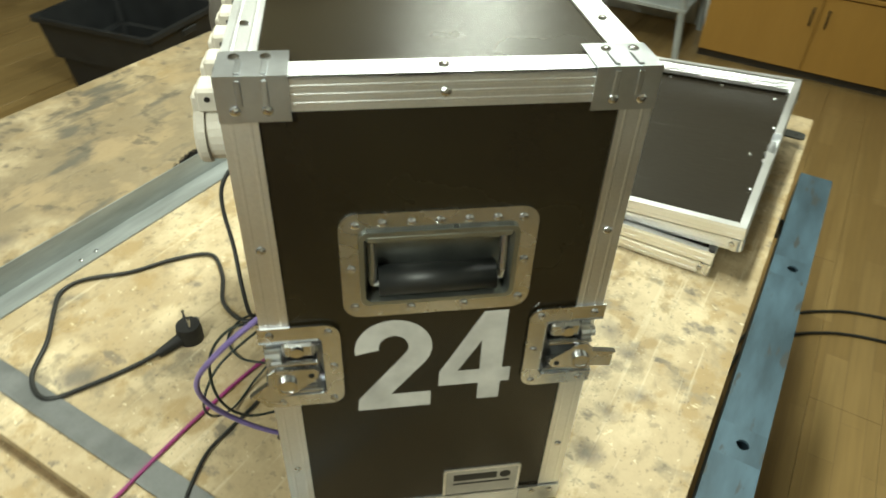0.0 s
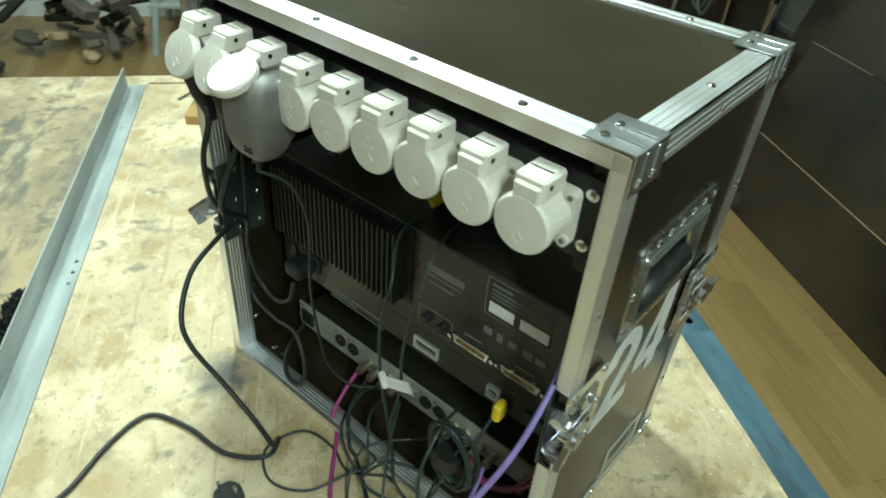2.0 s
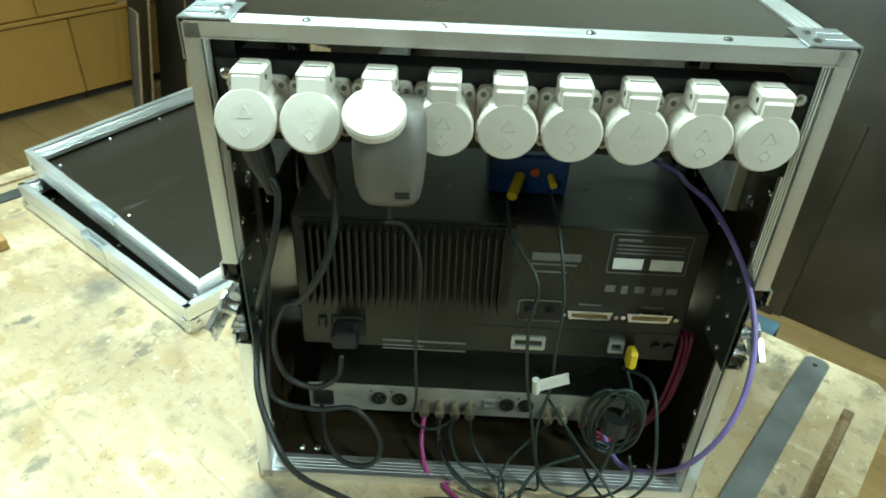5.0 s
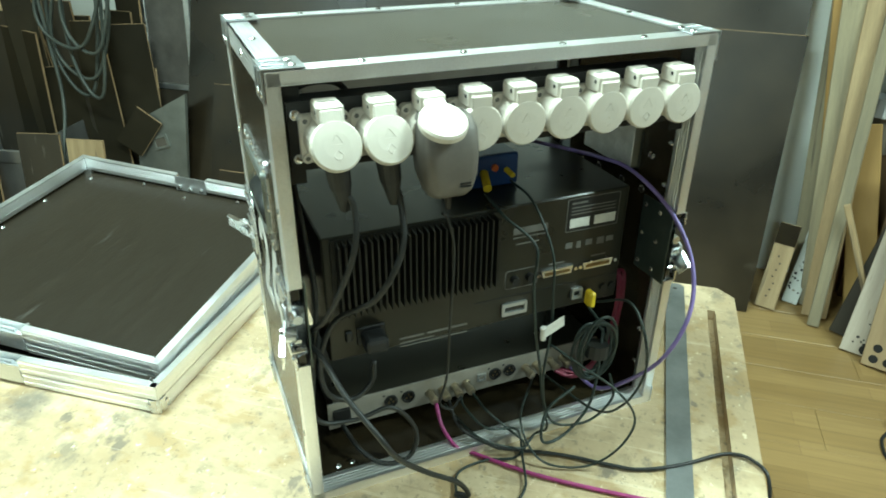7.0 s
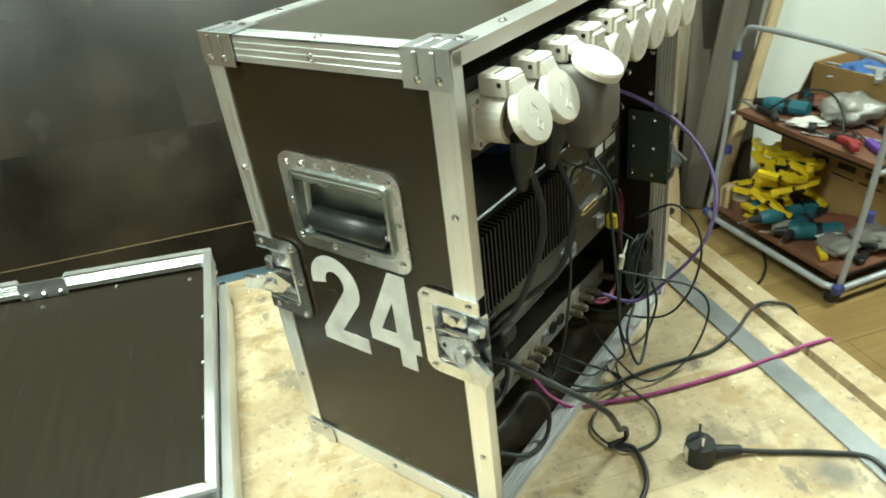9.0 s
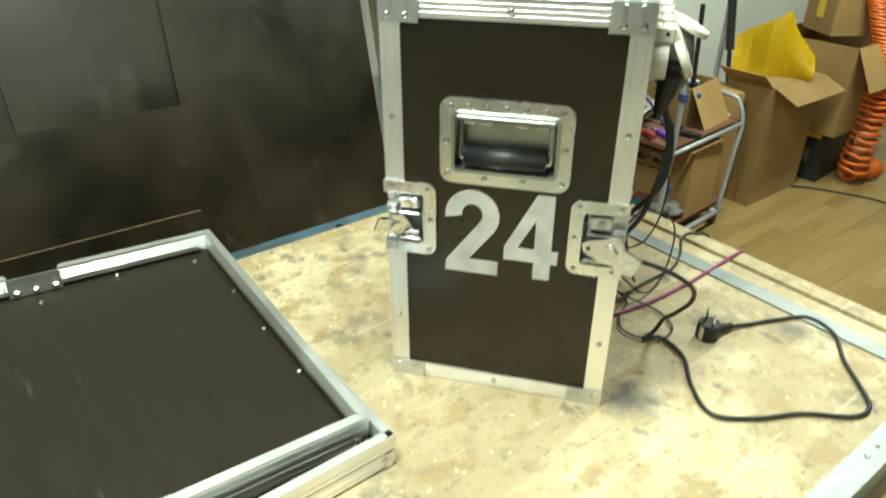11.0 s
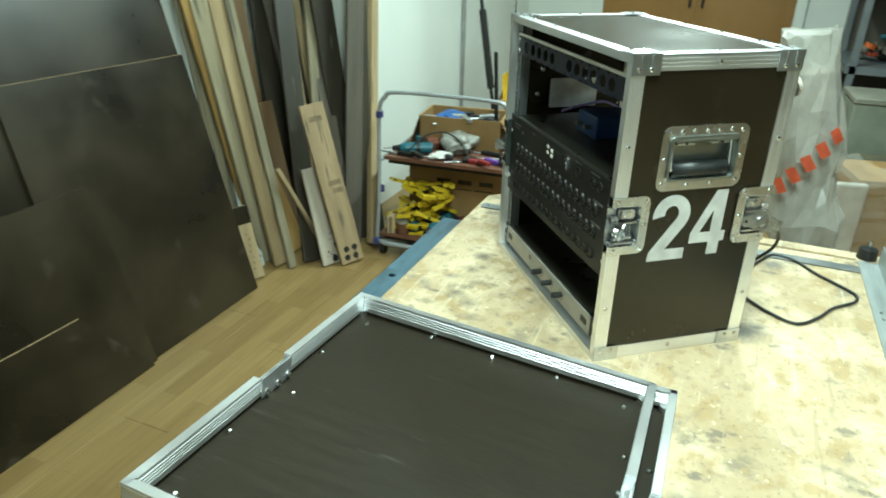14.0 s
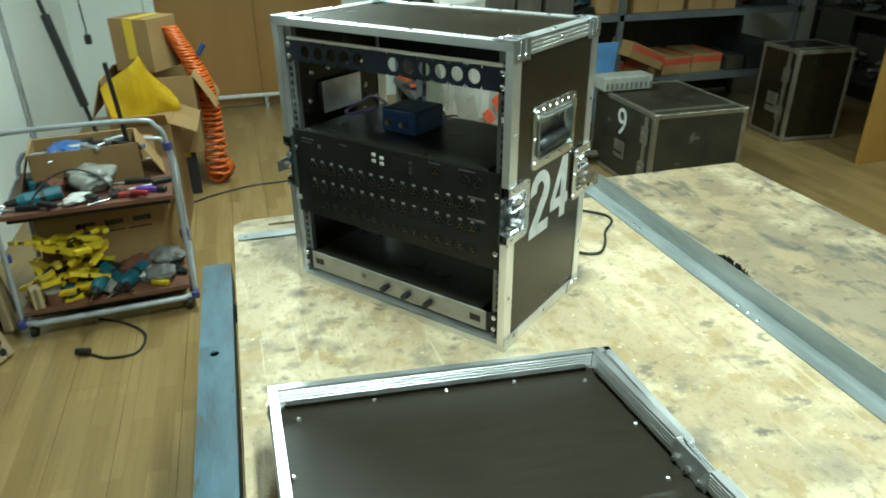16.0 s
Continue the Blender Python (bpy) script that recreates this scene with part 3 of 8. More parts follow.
def blue_rail():
    """Painted steel channel along the edge of the bench, with three holes."""
    r = thing("blue_rail", pose(0, 0, 0), "scuffed blue-painted steel channel along the bench edge", "metal rail")
    x0, x1, y0, y1, z = -0.935, 0.275, 0.447, 0.513, TABLE - 0.025
    holes = [-0.80, -0.564, -0.115, 0.20]
    # top flange in lengths, with round holes left open
    hr, n = 0.009, 12
    cuts = [x0] + [v for h in holes[1:3] for v in (h - 0.03, h + 0.03)] + [x1]
    for k in range(len(cuts) - 1):
        a, c = cuts[k], cuts[k + 1]
        bm = bmesh.new()
        if k % 2 == 0:
            box(a, c, y0, y1, z - 0.004, z, bm=bm)
        else:
            h = (a + c) / 2
            rect = []
            for i in range(n):
                t = 2 * math.pi * (i + 0.5) / n
                u, v = math.cos(t), math.sin(t)
                s = 1 / max(abs(u), abs(v))
                rect.append((u * s * 0.03, v * s * 0.033))
            circ = [(hr * math.cos(2 * math.pi * (i + 0.5) / n), 0.004 + hr * math.sin(2 * math.pi * (i + 0.5) / n)) for i in range(n)]
            frame_ring(bm, rect, circ, z - 0.004, z, Matrix.Translation((h, (y0 + y1) / 2, 0)))
        part("flange", bm, BLUEPAINT, r)
    part("web", box(x0, x1, y1 - 0.004, y1, z - 0.06, z - 0.004), BLUEPAINT, r)
    part("web", box(x0, x1, y0, y0 + 0.004, z - 0.06, z - 0.004), BLUEPAINT, r)
    part("lower_flange", box(x0, x1, y0 + 0.004, y1 - 0.004, z - 0.06, z - 0.056), BLUEPAINT, r)
    for x in (-0.8, 0.15):
        part("bracket", box(x - 0.02, x + 0.02, 0.30, y1 - 0.01, z - 0.085, z - 0.0605), STEEL, r)
    return r


blue_rail()


def angle_bar():
    """Aluminium L angle lying across the bench, flange upright on the far side."""
    a = thing("angle_bar", pose(0, 0, TABLE + 0.0005), "long galvanised steel angle lying across the bench", "metal bar")
    x0, x1 = -1.10, 0.41
    bm = bmesh.new()
    box(x0, x1, -0.606, -0.562, 0, 0.003, bm=bm)
    box(x0, x1, -0.609, -0.606, 0, 0.050, bm=bm)
    part("angle", bm, BARMETAL, a)
    for x in (-0.86, -0.36, -0.33, -0.30, 0.1, 0.13):
        part("screw", rivet(bmesh.new(), Matrix.Translation((x, -0.572 - 0.006 * (int(x * 100) % 3), 0.003)), 0.004, 0.002), CHROME, a)
    return a


angle_bar()


def flat_strip(name, x, y0, y1, width, label, material=STEEL, z=TABLE + 0.0005):
    s = thing(name, pose(x, 0, z), label, "metal strip")
    bm = bmesh.new()
    pts = [(-width / 2, y0), (width / 2, y0), (width / 2, y1 - 0.008), (width / 2 - 0.008, y1), (-width / 2 + 0.008, y1), (-width / 2, y1 - 0.008)]
    prism(bm, pts, 0, 0.003, Matrix.Identity(4))
    part("strip", bm, material, s)
    part("hole", cyl(bmesh.new(), (0, y1 - 0.02, 0.0031), (0, y1 - 0.02, 0.0034), 0.004, 10), BLACK, s)
    return s


flat_strip("steel_strip", 0.354, -0.56, 0.425, 0.036, "flat grey steel strip laid along the bench edge")
flat_strip("steel_strip", -1.055, -0.35, 0.43, 0.036, "grey steel strip on the bench end, coloured darker for shade", SHADEDSTEEL)

# ---- flight case ----
W, D, H = 0.538, 0.319, 0.568
CASE = pose(0, 0, TABLE, 0, 0, 38.4)
X, Y = W / 2, D / 2
LZ0, LZ1 = 0.224, 0.330   # latch cut-out in the upright edges


def digit_two():
    """Heavy condensed 2, one unit high, as an outline."""
    out, inn = [], []
    for k in range(0, 19):
        a = radians(188 - k * 12.2)
        out.append((0.30 + 0.30 * math.cos(a), 0.70 + 0.30 * math.sin(a)))
        inn.append((0.30 + 0.115 * math.cos(a), 0.715 + 0.125 * math.sin(a)))
    pts = out + [(0.27, 0.17), (0.60, 0.17), (0.60, 0.0), (0.0, 0.0), (0.01, 0.13), (0.13, 0.29)]
    return pts + inn[::-1]


def digit_four():
    outer = [(0.36, 1.0), (0.56, 1.0), (0.56, 0.36), (0.64, 0.36), (0.64, 0.20), (0.56, 0.20), (0.56, 0.0), (0.36, 0.0), (0.36, 0.20), (0.0, 0.20), (0.0, 0.36)]
    return outer, [(0.36, 0.36), (0.36, 0.70), (0.16, 0.36)]


def filled(bm, loops, m, rise):
    """A flat shape with holes, drawn up by rise."""
    es = []
    for loop in loops:
        vs = [bm.verts.new(m @ Vector((u, v, rise))) for u, v in loop]
        es += [bm.edges.new((vs[i], vs[(i + 1) % len(vs)])) for i in range(len(vs))]
    bmesh.ops.triangle_fill(bm, edges=es, use_beauty=True, use_dissolve=False)
    r = bmesh.ops.extrude_face_region(bm, geom=bm.faces[:])
    back = m.to_3x3() @ Vector((0, 0, -rise))
    bmesh.ops.translate(bm, vec=back, verts=[v for v in r["geom"] if isinstance(v, bmesh.types.BMVert)])
    return bm


def handle_set(case, m):
    """Recessed spring handle; m has z out of the panel, y up, origin at its middle."""
    w, h = 0.168, 0.114
    h0 = part("recess_handle", frame_ring(bmesh.new(), rounded(w, h, 0.016), rounded(w - 0.036, h - 0.038, 0.006), 0.0, 0.0022, m), ZINC, case, "zinc-plated recessed carrying handle plate")
    bm = bmesh.new()
    # pressed dish with sloping walls and rolled rim
    outs = [(rounded(w - 0.036, h - 0.038, 0.006), 0.0022), (rounded(w - 0.032, h - 0.034, 0.008), 0.006), (rounded(w - 0.040, h - 0.042, 0.006), 0.006), (rounded(w - 0.050, h - 0.050, 0.004), -0.019)]
    rings = [[bm.verts.new(m @ Vector((x, y, z))) for x, y in o] for o, z in outs]
    k = len(rings[0])
    for a, b in zip(rings, rings[1:]):
        for i in range(k):
            bm.faces.new((a[i], a[(i + 1) % k], b[(i + 1) % k], b[i]))
    bm.faces.new(rings[-1])
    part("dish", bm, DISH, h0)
    part("dish_back", box(-0.060, 0.060, -0.034, 0.034, -0.0212, -0.0194, 0.0006, bm=bmesh.new(), m=m), DISHBACK, h0, "pressed back of the handle dish, coloured bright")
    bar = bmesh.new()
    y = -0.0215
    cyl(bar, m @ Vector((-0.052, y, -0.006)), m @ Vector((0.052, y, -0.006)), 0.0140, 20)
    part("grip", bar, GRIP, h0, "black rubber grip", smooth=True)
    for s in (-1, 1):
        side = bmesh.new()
        sweep(side, [m @ Vector((s * 0.052, y, -0.003)), m @ Vector((s * 0.0565, y, -0.003)), m @ Vector((s * 0.0575, y + 0.008, -0.003)), m @ Vector((s * 0.0575, 0.030, -0.008))], 0.0035, 8)
        part("bail", side, ZINC, h0)
    lip = bmesh.new()
    box(-0.062, 0.062, 0.029, 0.037, -0.004, 0.0065, 0.002, bm=lip, m=m)
    for x in (-0.045, -0.025, 0.02, 0.045):
        cyl(lip, m @ Vector((x - 0.007, 0.026, -0.004)), m @ Vector((x + 0.007, 0.026, -0.004)), 0.004, 8)
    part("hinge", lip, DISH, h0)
    spots = [(-0.070, 0.046), (-0.048, 0.047), (-0.024, 0.047), (0, 0.047), (0.024, 0.047), (0.048, 0.047), (0.070, 0.046), (-0.075, 0), (0.075, 0), (-0.074, -0.044), (-0.024, -0.048), (0.024, -0.048), (0.074, -0.044)]
    for x, yy in spots:
        part("rivet", rivet(bmesh.new(), m @ Matrix.Translation((x, yy, 0.0022))), CHROME, h0)


def latch_set(case, m, opened):
    """Recessed butterfly latch; x runs toward the open edge, y up, z out."""
    w, h = 0.073, 0.108
    x0, x1, y1, r = -w / 2, w / 2, h / 2, 0.014
    arc = [(x0 + r - r * math.sin(radians(18 * k)), y1 - r + r * math.cos(radians(18 * k))) for k in range(6)]
    outer = [(x1, y1)] + arc + [(x, -y) for x, y in arc[::-1]] + [(x1, -y1)]
    cut = [(x1, -y1 + 0.017), (x0 + 0.020, -y1 + 0.017), (x0 + 0.017, -y1 + 0.021), (x0 + 0.017, y1 - 0.021), (x0 + 0.020, y1 - 0.017), (x1, y1 - 0.017)]
    lt = part("butterfly_latch", prism(bmesh.new(), outer + cut, 0.0, 0.0024, m), ZINC, case, "zinc-plated recessed butterfly latch")
    # pressed trough, open toward the rim of the case
    bm = bmesh.new()
    e = [(x, y) for x, y in cut]
    lo = [(x1, -y1 + 0.022), (x0 + 0.025, -y1 + 0.022), (x0 + 0.023, -y1 + 0.025), (x0 + 0.023, y1 - 0.025), (x0 + 0.025, y1 - 0.022), (x1, y1 - 0.022)]
    rings = [[bm.verts.new(m @ Vector((x, y, z))) for x, y in loop] for loop, z in ((e, 0.0024), (e, 0.0038), (lo, -0.0135))]
    for p, q in zip(rings, rings[1:]):
        for k in range(len(p) - 1):
            bm.faces.new((p[k], p[k + 1], q[k + 1], q[k]))
    bm.faces.new(rings[-1])
    part("trough", bm, ZINC, lt)
    # sliding block with a bolt, middle bridge and foot bar
    part("slide", box(-0.012, 0.018, 0.012, 0.030, -0.012, 0.0005, 0.003, bm=bmesh.new(), m=m), ZINC, lt)
    part("bolt", cyl(bmesh.new(), m @ Vector((0.004, 0.022, 0.0006)), m @ Vector((0.004, 0.022, 0.004)), 0.006, 8), CHROME, lt)
    part("bolt", cyl(bmesh.new(), m @ Vector((0.020, 0.012, -0.006)), m @ Vector((0.034, 0.012, -0.006)), 0.006, 10), ZINC, lt)
    part("bridge", box(-0.014, 0.030, 0.006, 0.0095, -0.011, 0.005, 0.001, bm=bmesh.new(), m=m), CHROME, lt)
    part("foot_bar", box(-0.016, 0.034, -0.0335, -0.029, -0.012, 0.0045, 0.0015, bm=bmesh.new(), m=m), CHROME, lt)
    part("roller", cyl(bmesh.new(), m @ Vector((-0.010, -0.024, -0.005)), m @ Vector((0.026, -0.024, -0.005)), 0.0045, 10), ZINC, lt)
    t = m @ Matrix.Translation((0.014, -0.008, 0.0055)) @ pose(0, 0, 0, 0, opened[1], opened[0])
    f = opened[2]
    wing = [(-0.030, -0.016), (-0.029, -0.009), (0.000, 0.019), (0.010, 0.021), (0.020, 0.013), (0.046, 0.011), (0.047, -0.015), (0.020, -0.016), (0.004, -0.021), (-0.022, -0.022)]
    wg = part("wing", prism(bmesh.new(), [(x * f, y * f) for x, y in wing], 0, 0.0026, t), ZINC, lt)
    part("wing_edge", box(0.018 * f, 0.046 * f, 0.0125 * f, 0.0135 * f, 0.0, 0.006, bm=bmesh.new(), m=t), CHROME, wg)
    part("pivot", cyl(bmesh.new(), t @ Vector((0.006, -0.004, -0.012)), t @ Vector((0.006, -0.004, 0.006)), 0.0095 * f, 18), ZINC, lt)
    part("pivot_head", frame_ring(bmesh.new(), [(0.0108 * f * math.cos(k * 0.349), 0.0108 * f * math.sin(k * 0.349)) for k in range(18)], [(0.0085 * f * math.cos(k * 0.349), 0.0085 * f * math.sin(k * 0.349)) for k in range(18)], 0.0026, 0.0068, t @ Matrix.Translation((0.006, -0.004, 0))), CHROME, lt)
    part("rivet", rivet(bmesh.new(), t @ Matrix.Translation((-0.020 * f, -0.014 * f, 0.0026)), 0.0030, 0.0012), BLACKMET, wg)
    for x, y in ((-0.026, 0.046), (0.026, 0.046), (-0.0285, 0.0), (-0.026, -0.046), (0.024, -0.046)):
        part("rivet", rivet(bmesh.new(), m @ Matrix.Translation((x, y, 0.0024)), 0.0040), CHROME, lt)


def corner_bracket(case, sx, sy, top):
    """Pressed steel corner plate over the end and the top or bottom face."""
    bm = bmesh.new()
    wid, tall, deep = 0.050, 0.032 if top else 0.029, 0.040
    z = H if top else 0.0
    sz = 1 if top else -1
    x, y = sx * X, sy * Y
    e = 0.0012
    o, i, c = x + sx * (e + 0.0014), x + sx * e, x - sx * deep
    hi, lo, low = z + sz * (e + 0.0014), z + sz * e, z - sz * tall
    prof = [(o, low), (o, hi), (c, hi), (c, lo), (i, lo), (i, low)] if top else [(o, low), (o, hi), (i, hi), (i, low)]
    prism(bm, prof, min(y, y - sy * wid), max(y, y - sy * wid), Matrix(((1, 0, 0, 0), (0, 0, 1, 0), (0, 1, 0, 0), (0, 0, 0, 1))))
    br = part("corner_bracket", bm, BRACKET, case)
    for k in (0.016, 0.034) if top else ():
        yy = y - sy * k
        part("rib", box(o, x + sx * (e + 0.0028), yy - 0.0022, yy + 0.0022, z, z - 0.020, 0.0007), BRACKET, br)
        part("rib", box(x, x - sx * 0.022, yy - 0.0022, yy + 0.0022, z + e + 0.0014, z + e + 0.0028, 0.0007), BRACKET, br)
    for k in (0.012, 0.034):
        yy = y - sy * k
        part("rivet", rivet(bmesh.new(), plane_at((x + sx * (e + 0.0014), yy, z - sz * tall * 0.72), (sx, 0, 0)), 0.0042), CHROME, br)
        if top:
            part("rivet", rivet(bmesh.new(), plane_at((x - sx * 0.029, yy, z + e + 0.0014), (0, 0, 1), (0, 1, 0)), 0.0045), CHROME, br)


def flight_case():
    c = thing("flight_case", CASE, "brown plywood rack flight case with aluminium edges, open front and rear", "flight case")
    t, g = 0.009, 0.0018
    for sx in (-1, 1):
        # end panel with notches for the latches and an opening for the handle
        zm, yo, yi = (LZ0 + LZ1) / 2, Y - 0.004, Y - 0.053
        rim = [(-yo, 0.004), (yo, 0.004), (yo, zm - 0.036), (yi, zm - 0.036), (yi, zm + 0.036), (yo, zm + 0.036), (yo, H - 0.004), (-yo, H - 0.004), (-yo, zm + 0.036), (-yi, zm + 0.036), (-yi, zm - 0.036), (-yo, zm - 0.036)]
        hole = [(x, y + 0.393) for x, y in rounded(0.132, 0.076, 0.006)]
        part("end_panel", filled(bmesh.new(), [rim, hole], plane_at((sx * (X - t - g), 0, 0), (sx, 0, 0)), t), FILM, c)
    part("top_panel", box(-X + 0.012, X - 0.012, -Y + 0.004, Y - 0.004, H - t - g, H - g), FILM, c)
    part("bottom_panel", box(-X + 0.012, X - 0.012, -Y + 0.004, Y - 0.004, g, t + g), FILM, c)
    for sy in (-1, 1):
        for z, n1 in ((H, (0, 0, 1)), (0, (0, 0, -1))):
            part("edge_profile", channel(bmesh.new(), (0, sy * Y, z), n1, (0, sy, 0), -X + 0.002, X - 0.002), ALU, c)
        for sx in (-1, 1):
            for z0, z1 in ((0.002, LZ0), (LZ1, H - 0.002)):
                s = 1 if edge_frame((0, 0, 0), (sx, 0, 0), (0, sy, 0)).col[2].z > 0 else -1
                part("edge_profile", channel(bmesh.new(), (sx * X, sy * Y, 0), (sx, 0, 0), (0, sy, 0), min(s * z0, s * z1), max(s * z0, s * z1)), ALU, c)
    for sx in (-1, 1):
        for z, sz in ((H, 1), (0, -1)):
            part("edge_profile", angle(bmesh.new(), (sx * X, 0, z), (sx, 0, 0), (0, 0, sz), -Y + 0.004, Y - 0.004), ALU, c)
        for sy in (-1, 1):
            corner_bracket(c, sx, sy, True)
            corner_bracket(c, sx, sy, False)
        # rivets in the edges
        for zz in (0.112, 0.419):
            for sy in (-1, 1):
                part("rivet", rivet(bmesh.new(), plane_at((sx * (X + 0.0002), sy * (Y - 0.013), zz), (sx, 0, 0))), CHROME, c)
        part("rivet", rivet(bmesh.new(), plane_at((sx * (X + 0.0002), 0, H - 0.014), (sx, 0, 0))), CHROME, c)
        part("rivet", rivet(bmesh.new(), plane_at((sx * (X + 0.0002), 0, 0.014), (sx, 0, 0))), CHROME, c)
        part("rivet", rivet(bmesh.new(), plane_at((sx * (X - 0.014), 0, H + 0.0002), (0, 0, 1), (0, 1, 0))), CHROME, c)
        handle_set(c, plane_at((sx * (X - g), 0, 0.393), (sx, 0, 0)))
        for sy in (-1, 1):
            p = plane_at((sx * (X + 0.0005), sy * (Y - 0.034), (LZ0 + LZ1) / 2), (sx, 0, 0))
            if p.col[0].y * sy < 0:
                p = p @ Matrix.Diagonal((-1, 1, 1, 1))
            latch_set(c, p, {(1, 1): (-4, -5, 0.82), (1, -1): (-40, -3, 0.86), (-1, -1): (-24, -14, 0.98), (-1, 1): (18, -42, 0.78)}[(sx, sy)])
        # number on the panel
        m = plane_at((sx * (X - g), 0, 0.201), (sx, 0, 0))
        S = 0.126
        part("digit_two", filled(bmesh.new(), [[(u * S * 0.98, v * S) for u, v in digit_two()]], m @ Matrix.Translation((-0.077, 0, 0)), 0.0006), VINYL, c, "white vinyl digit 2")
        part("digit_four", filled(bmesh.new(), [[(u * S * 0.90, v * S) for u, v in loop] for loop in digit_four()], m @ Matrix.Translation((0.005, 0.003, 0)), 0.0006), VINYL, c, "white vinyl digit 4")
    for sy in (-1, 1):
        for x in (-0.17, -0.06, 0.06, 0.17):
            part("rivet", rivet(bmesh.new(), plane_at((x, sy * (Y - 0.013), H + 0.0002), (0, 0, 1), (0, 1, 0))), CHROME, c)
    # maker's plate near the foot of one end: plain shapes only
    m = plane_at((X - g, 0.062, 0.050), (1, 0, 0))
    pl = part("maker_plate", prism(bmesh.new(), rounded(0.092, 0.054, 0.003), 0, 0.0012, m), SILVERBOX, c, "small silver maker's plate with dark bars")
    part("border", frame_ring(bmesh.new(), rounded(0.092, 0.054, 0.003), rounded(0.086, 0.048, 0.002), 0.0012, 0.0018, m), ALU, pl)
    part("bar", box(-0.034, 0.018, 0.004, 0.016, 0.0012, 0.0016, bm=bmesh.new(), m=m), BLACK, pl)
    part("bar", prism(bmesh.new(), rounded(0.013, 0.013, 0.006), 0.0012, 0.0016, m @ Matrix.Translation((0.028, 0.010, 0))), BLACK, pl)
    part("bar", box(-0.034, 0.034, -0.004, -0.001, 0.0012, 0.0016, bm=bmesh.new(), m=m), BLACK, pl)
    return c


flight_case()


# ---- lids ----
LIDX, LIDY = 0.582, 0.555
def lid(name, m, label):
    """Shallow lid lying open side up: panel below, aluminium rim with ridged inside."""
    c = thing(name, m, label, "case lid", "lids of the flight case")
    h = 0.05
    LX, LY = LIDX / 2, LIDY / 2      # long sides carry the strike plates
    part("panel", box(-LX + 0.006, LX - 0.006, -LY + 0.006, LY - 0.006, 0.003, 0.012), FILM_LID, c)
    for s in (-1, 1):
        for ax in (0, 1):
            n2 = (s, 0, 0) if ax == 0 else (0, s, 0)
            p = (s * LX, 0, 0) if ax == 0 else (0, s * LY, 0)
            half = (LY if ax == 0 else LX) - 0.001
            f = edge_frame(p, n2, (0, 0, -1))
            f2 = f @ Matrix.Translation((0.0255, 0, 0))
            f3 = f @ Matrix.Translation((0, 0.013, 0)) @ Matrix.Diagonal((1, -1, 1, 1)) @ Matrix.Translation((0.020, 0, 0))
            # long sides are cut for the strike plate
            for a, b in ([(-half, half)] if ax == 0 else [(-half, -0.0385), (0.0385, half)]):
                bm = bmesh.new()
                # outer lower band, dark seam, upper band, inner ridged band
                prism(bm, ridged(0.0235, 0.0022, 2, 0.0006), a, b, f)
                prism(bm, [(0, 0.0022), (0.0022, 0.0022), (0.0022, 0.024), (0, 0.024)], a, b, f)
                prism(bm, ridged(h - 0.0255, 0.0022, 2, 0.0006), a, b, f2)
                prism(bm, ridged(h - 0.020, 0.0022, 4, 0.0008), max(a, -half + 0.013), min(b, half - 0.013), f3)
                prism(bm, [(h - 0.002, 0.0022), (h, 0.0022), (h, 0.011), (h - 0.002, 0.011)], a, b, f)
                part("rim", bm, ALU, c)
            part("core", box(*((s * (LX - 0.003), s * (LX - 0.0105), -LY + 0.004, LY - 0.004) if ax == 0 else (-LX + 0.011, LX - 0.011, s * (LY - 0.003), s * (LY - 0.0105))), 0.0125, h - (0.0025 if ax == 0 else 0.024)), FILM, c)
    for sx in (-1, 1):
        for sy in (-1, 1):
            bm = bmesh.new()
            cyl(bm, (sx * (LX - 0.011), sy * (LY - 0.011), -0.0005), (sx * (LX - 0.011), sy * (LY - 0.011), 0.024), 0.0135, 20)
            co = part("corner_cap", bm, ZINC, c, smooth=False)
            part("rivet", rivet(bmesh.new(), plane_at((sx * (LX + 0.0012), sy * (LY - 0.016), 0.013), (sx, 0, 0)), 0.006), CHROME, co)
            part("rivet", rivet(bmesh.new(), plane_at((sx * (LX - 0.016), sy * (LY + 0.0012), 0.013), (0, sy, 0)), 0.006), CHROME, co)
    # rivets along the foot of the inside, one in each corner
    flat = lambda u, v: plane_at((u, v, 0.012), (0, 0, 1), (0, 1, 0))
    for s in (-1, 1):
        for v in (-0.118, 0.0, 0.118):
            part("rivet", rivet(bmesh.new(), flat(s * (LX - 0.021), v), 0.0048, 0.006), CHROME, c)
        for u in (-0.12, 0.12):
            part("rivet", rivet(bmesh.new(), flat(u, s * (LY - 0.021)), 0.0048, 0.006), CHROME, c)
        for q in (-1, 1):
            part("rivet", rivet(bmesh.new(), flat(s * (LX - 0.044), q * (LY - 0.040)), 0.0048, 0.006), CHROME, c)
        # strike plate in the cut of each long side: two walls, a ledge and a lug
        bm = bmesh.new()
        box(-0.038, 0.038, s * (LY - 0.0148), s * (LY - 0.0132), 0.014, h - 0.001, bm=bm)
        box(-0.038, 0.038, s * (LY - 0.0012), s * (LY + 0.0010), 0.004, h - 0.012, bm=bm)
        box(-0.038, 0.038, s * (LY - 0.0132), s * (LY - 0.0012), h - 0.0205, h - 0.0185, bm=bm)
        for u in (-1, 1):
            box(u * 0.0380, u * 0.0362, s * (LY - 0.0132), s * (LY - 0.0012), h - 0.0185, h - 0.002, bm=bm)
        cyl(bm, (-0.020, s * (LY - 0.007), h - 0.012), (0.020, s * (LY - 0.007), h - 0.012), 0.0032, 10)
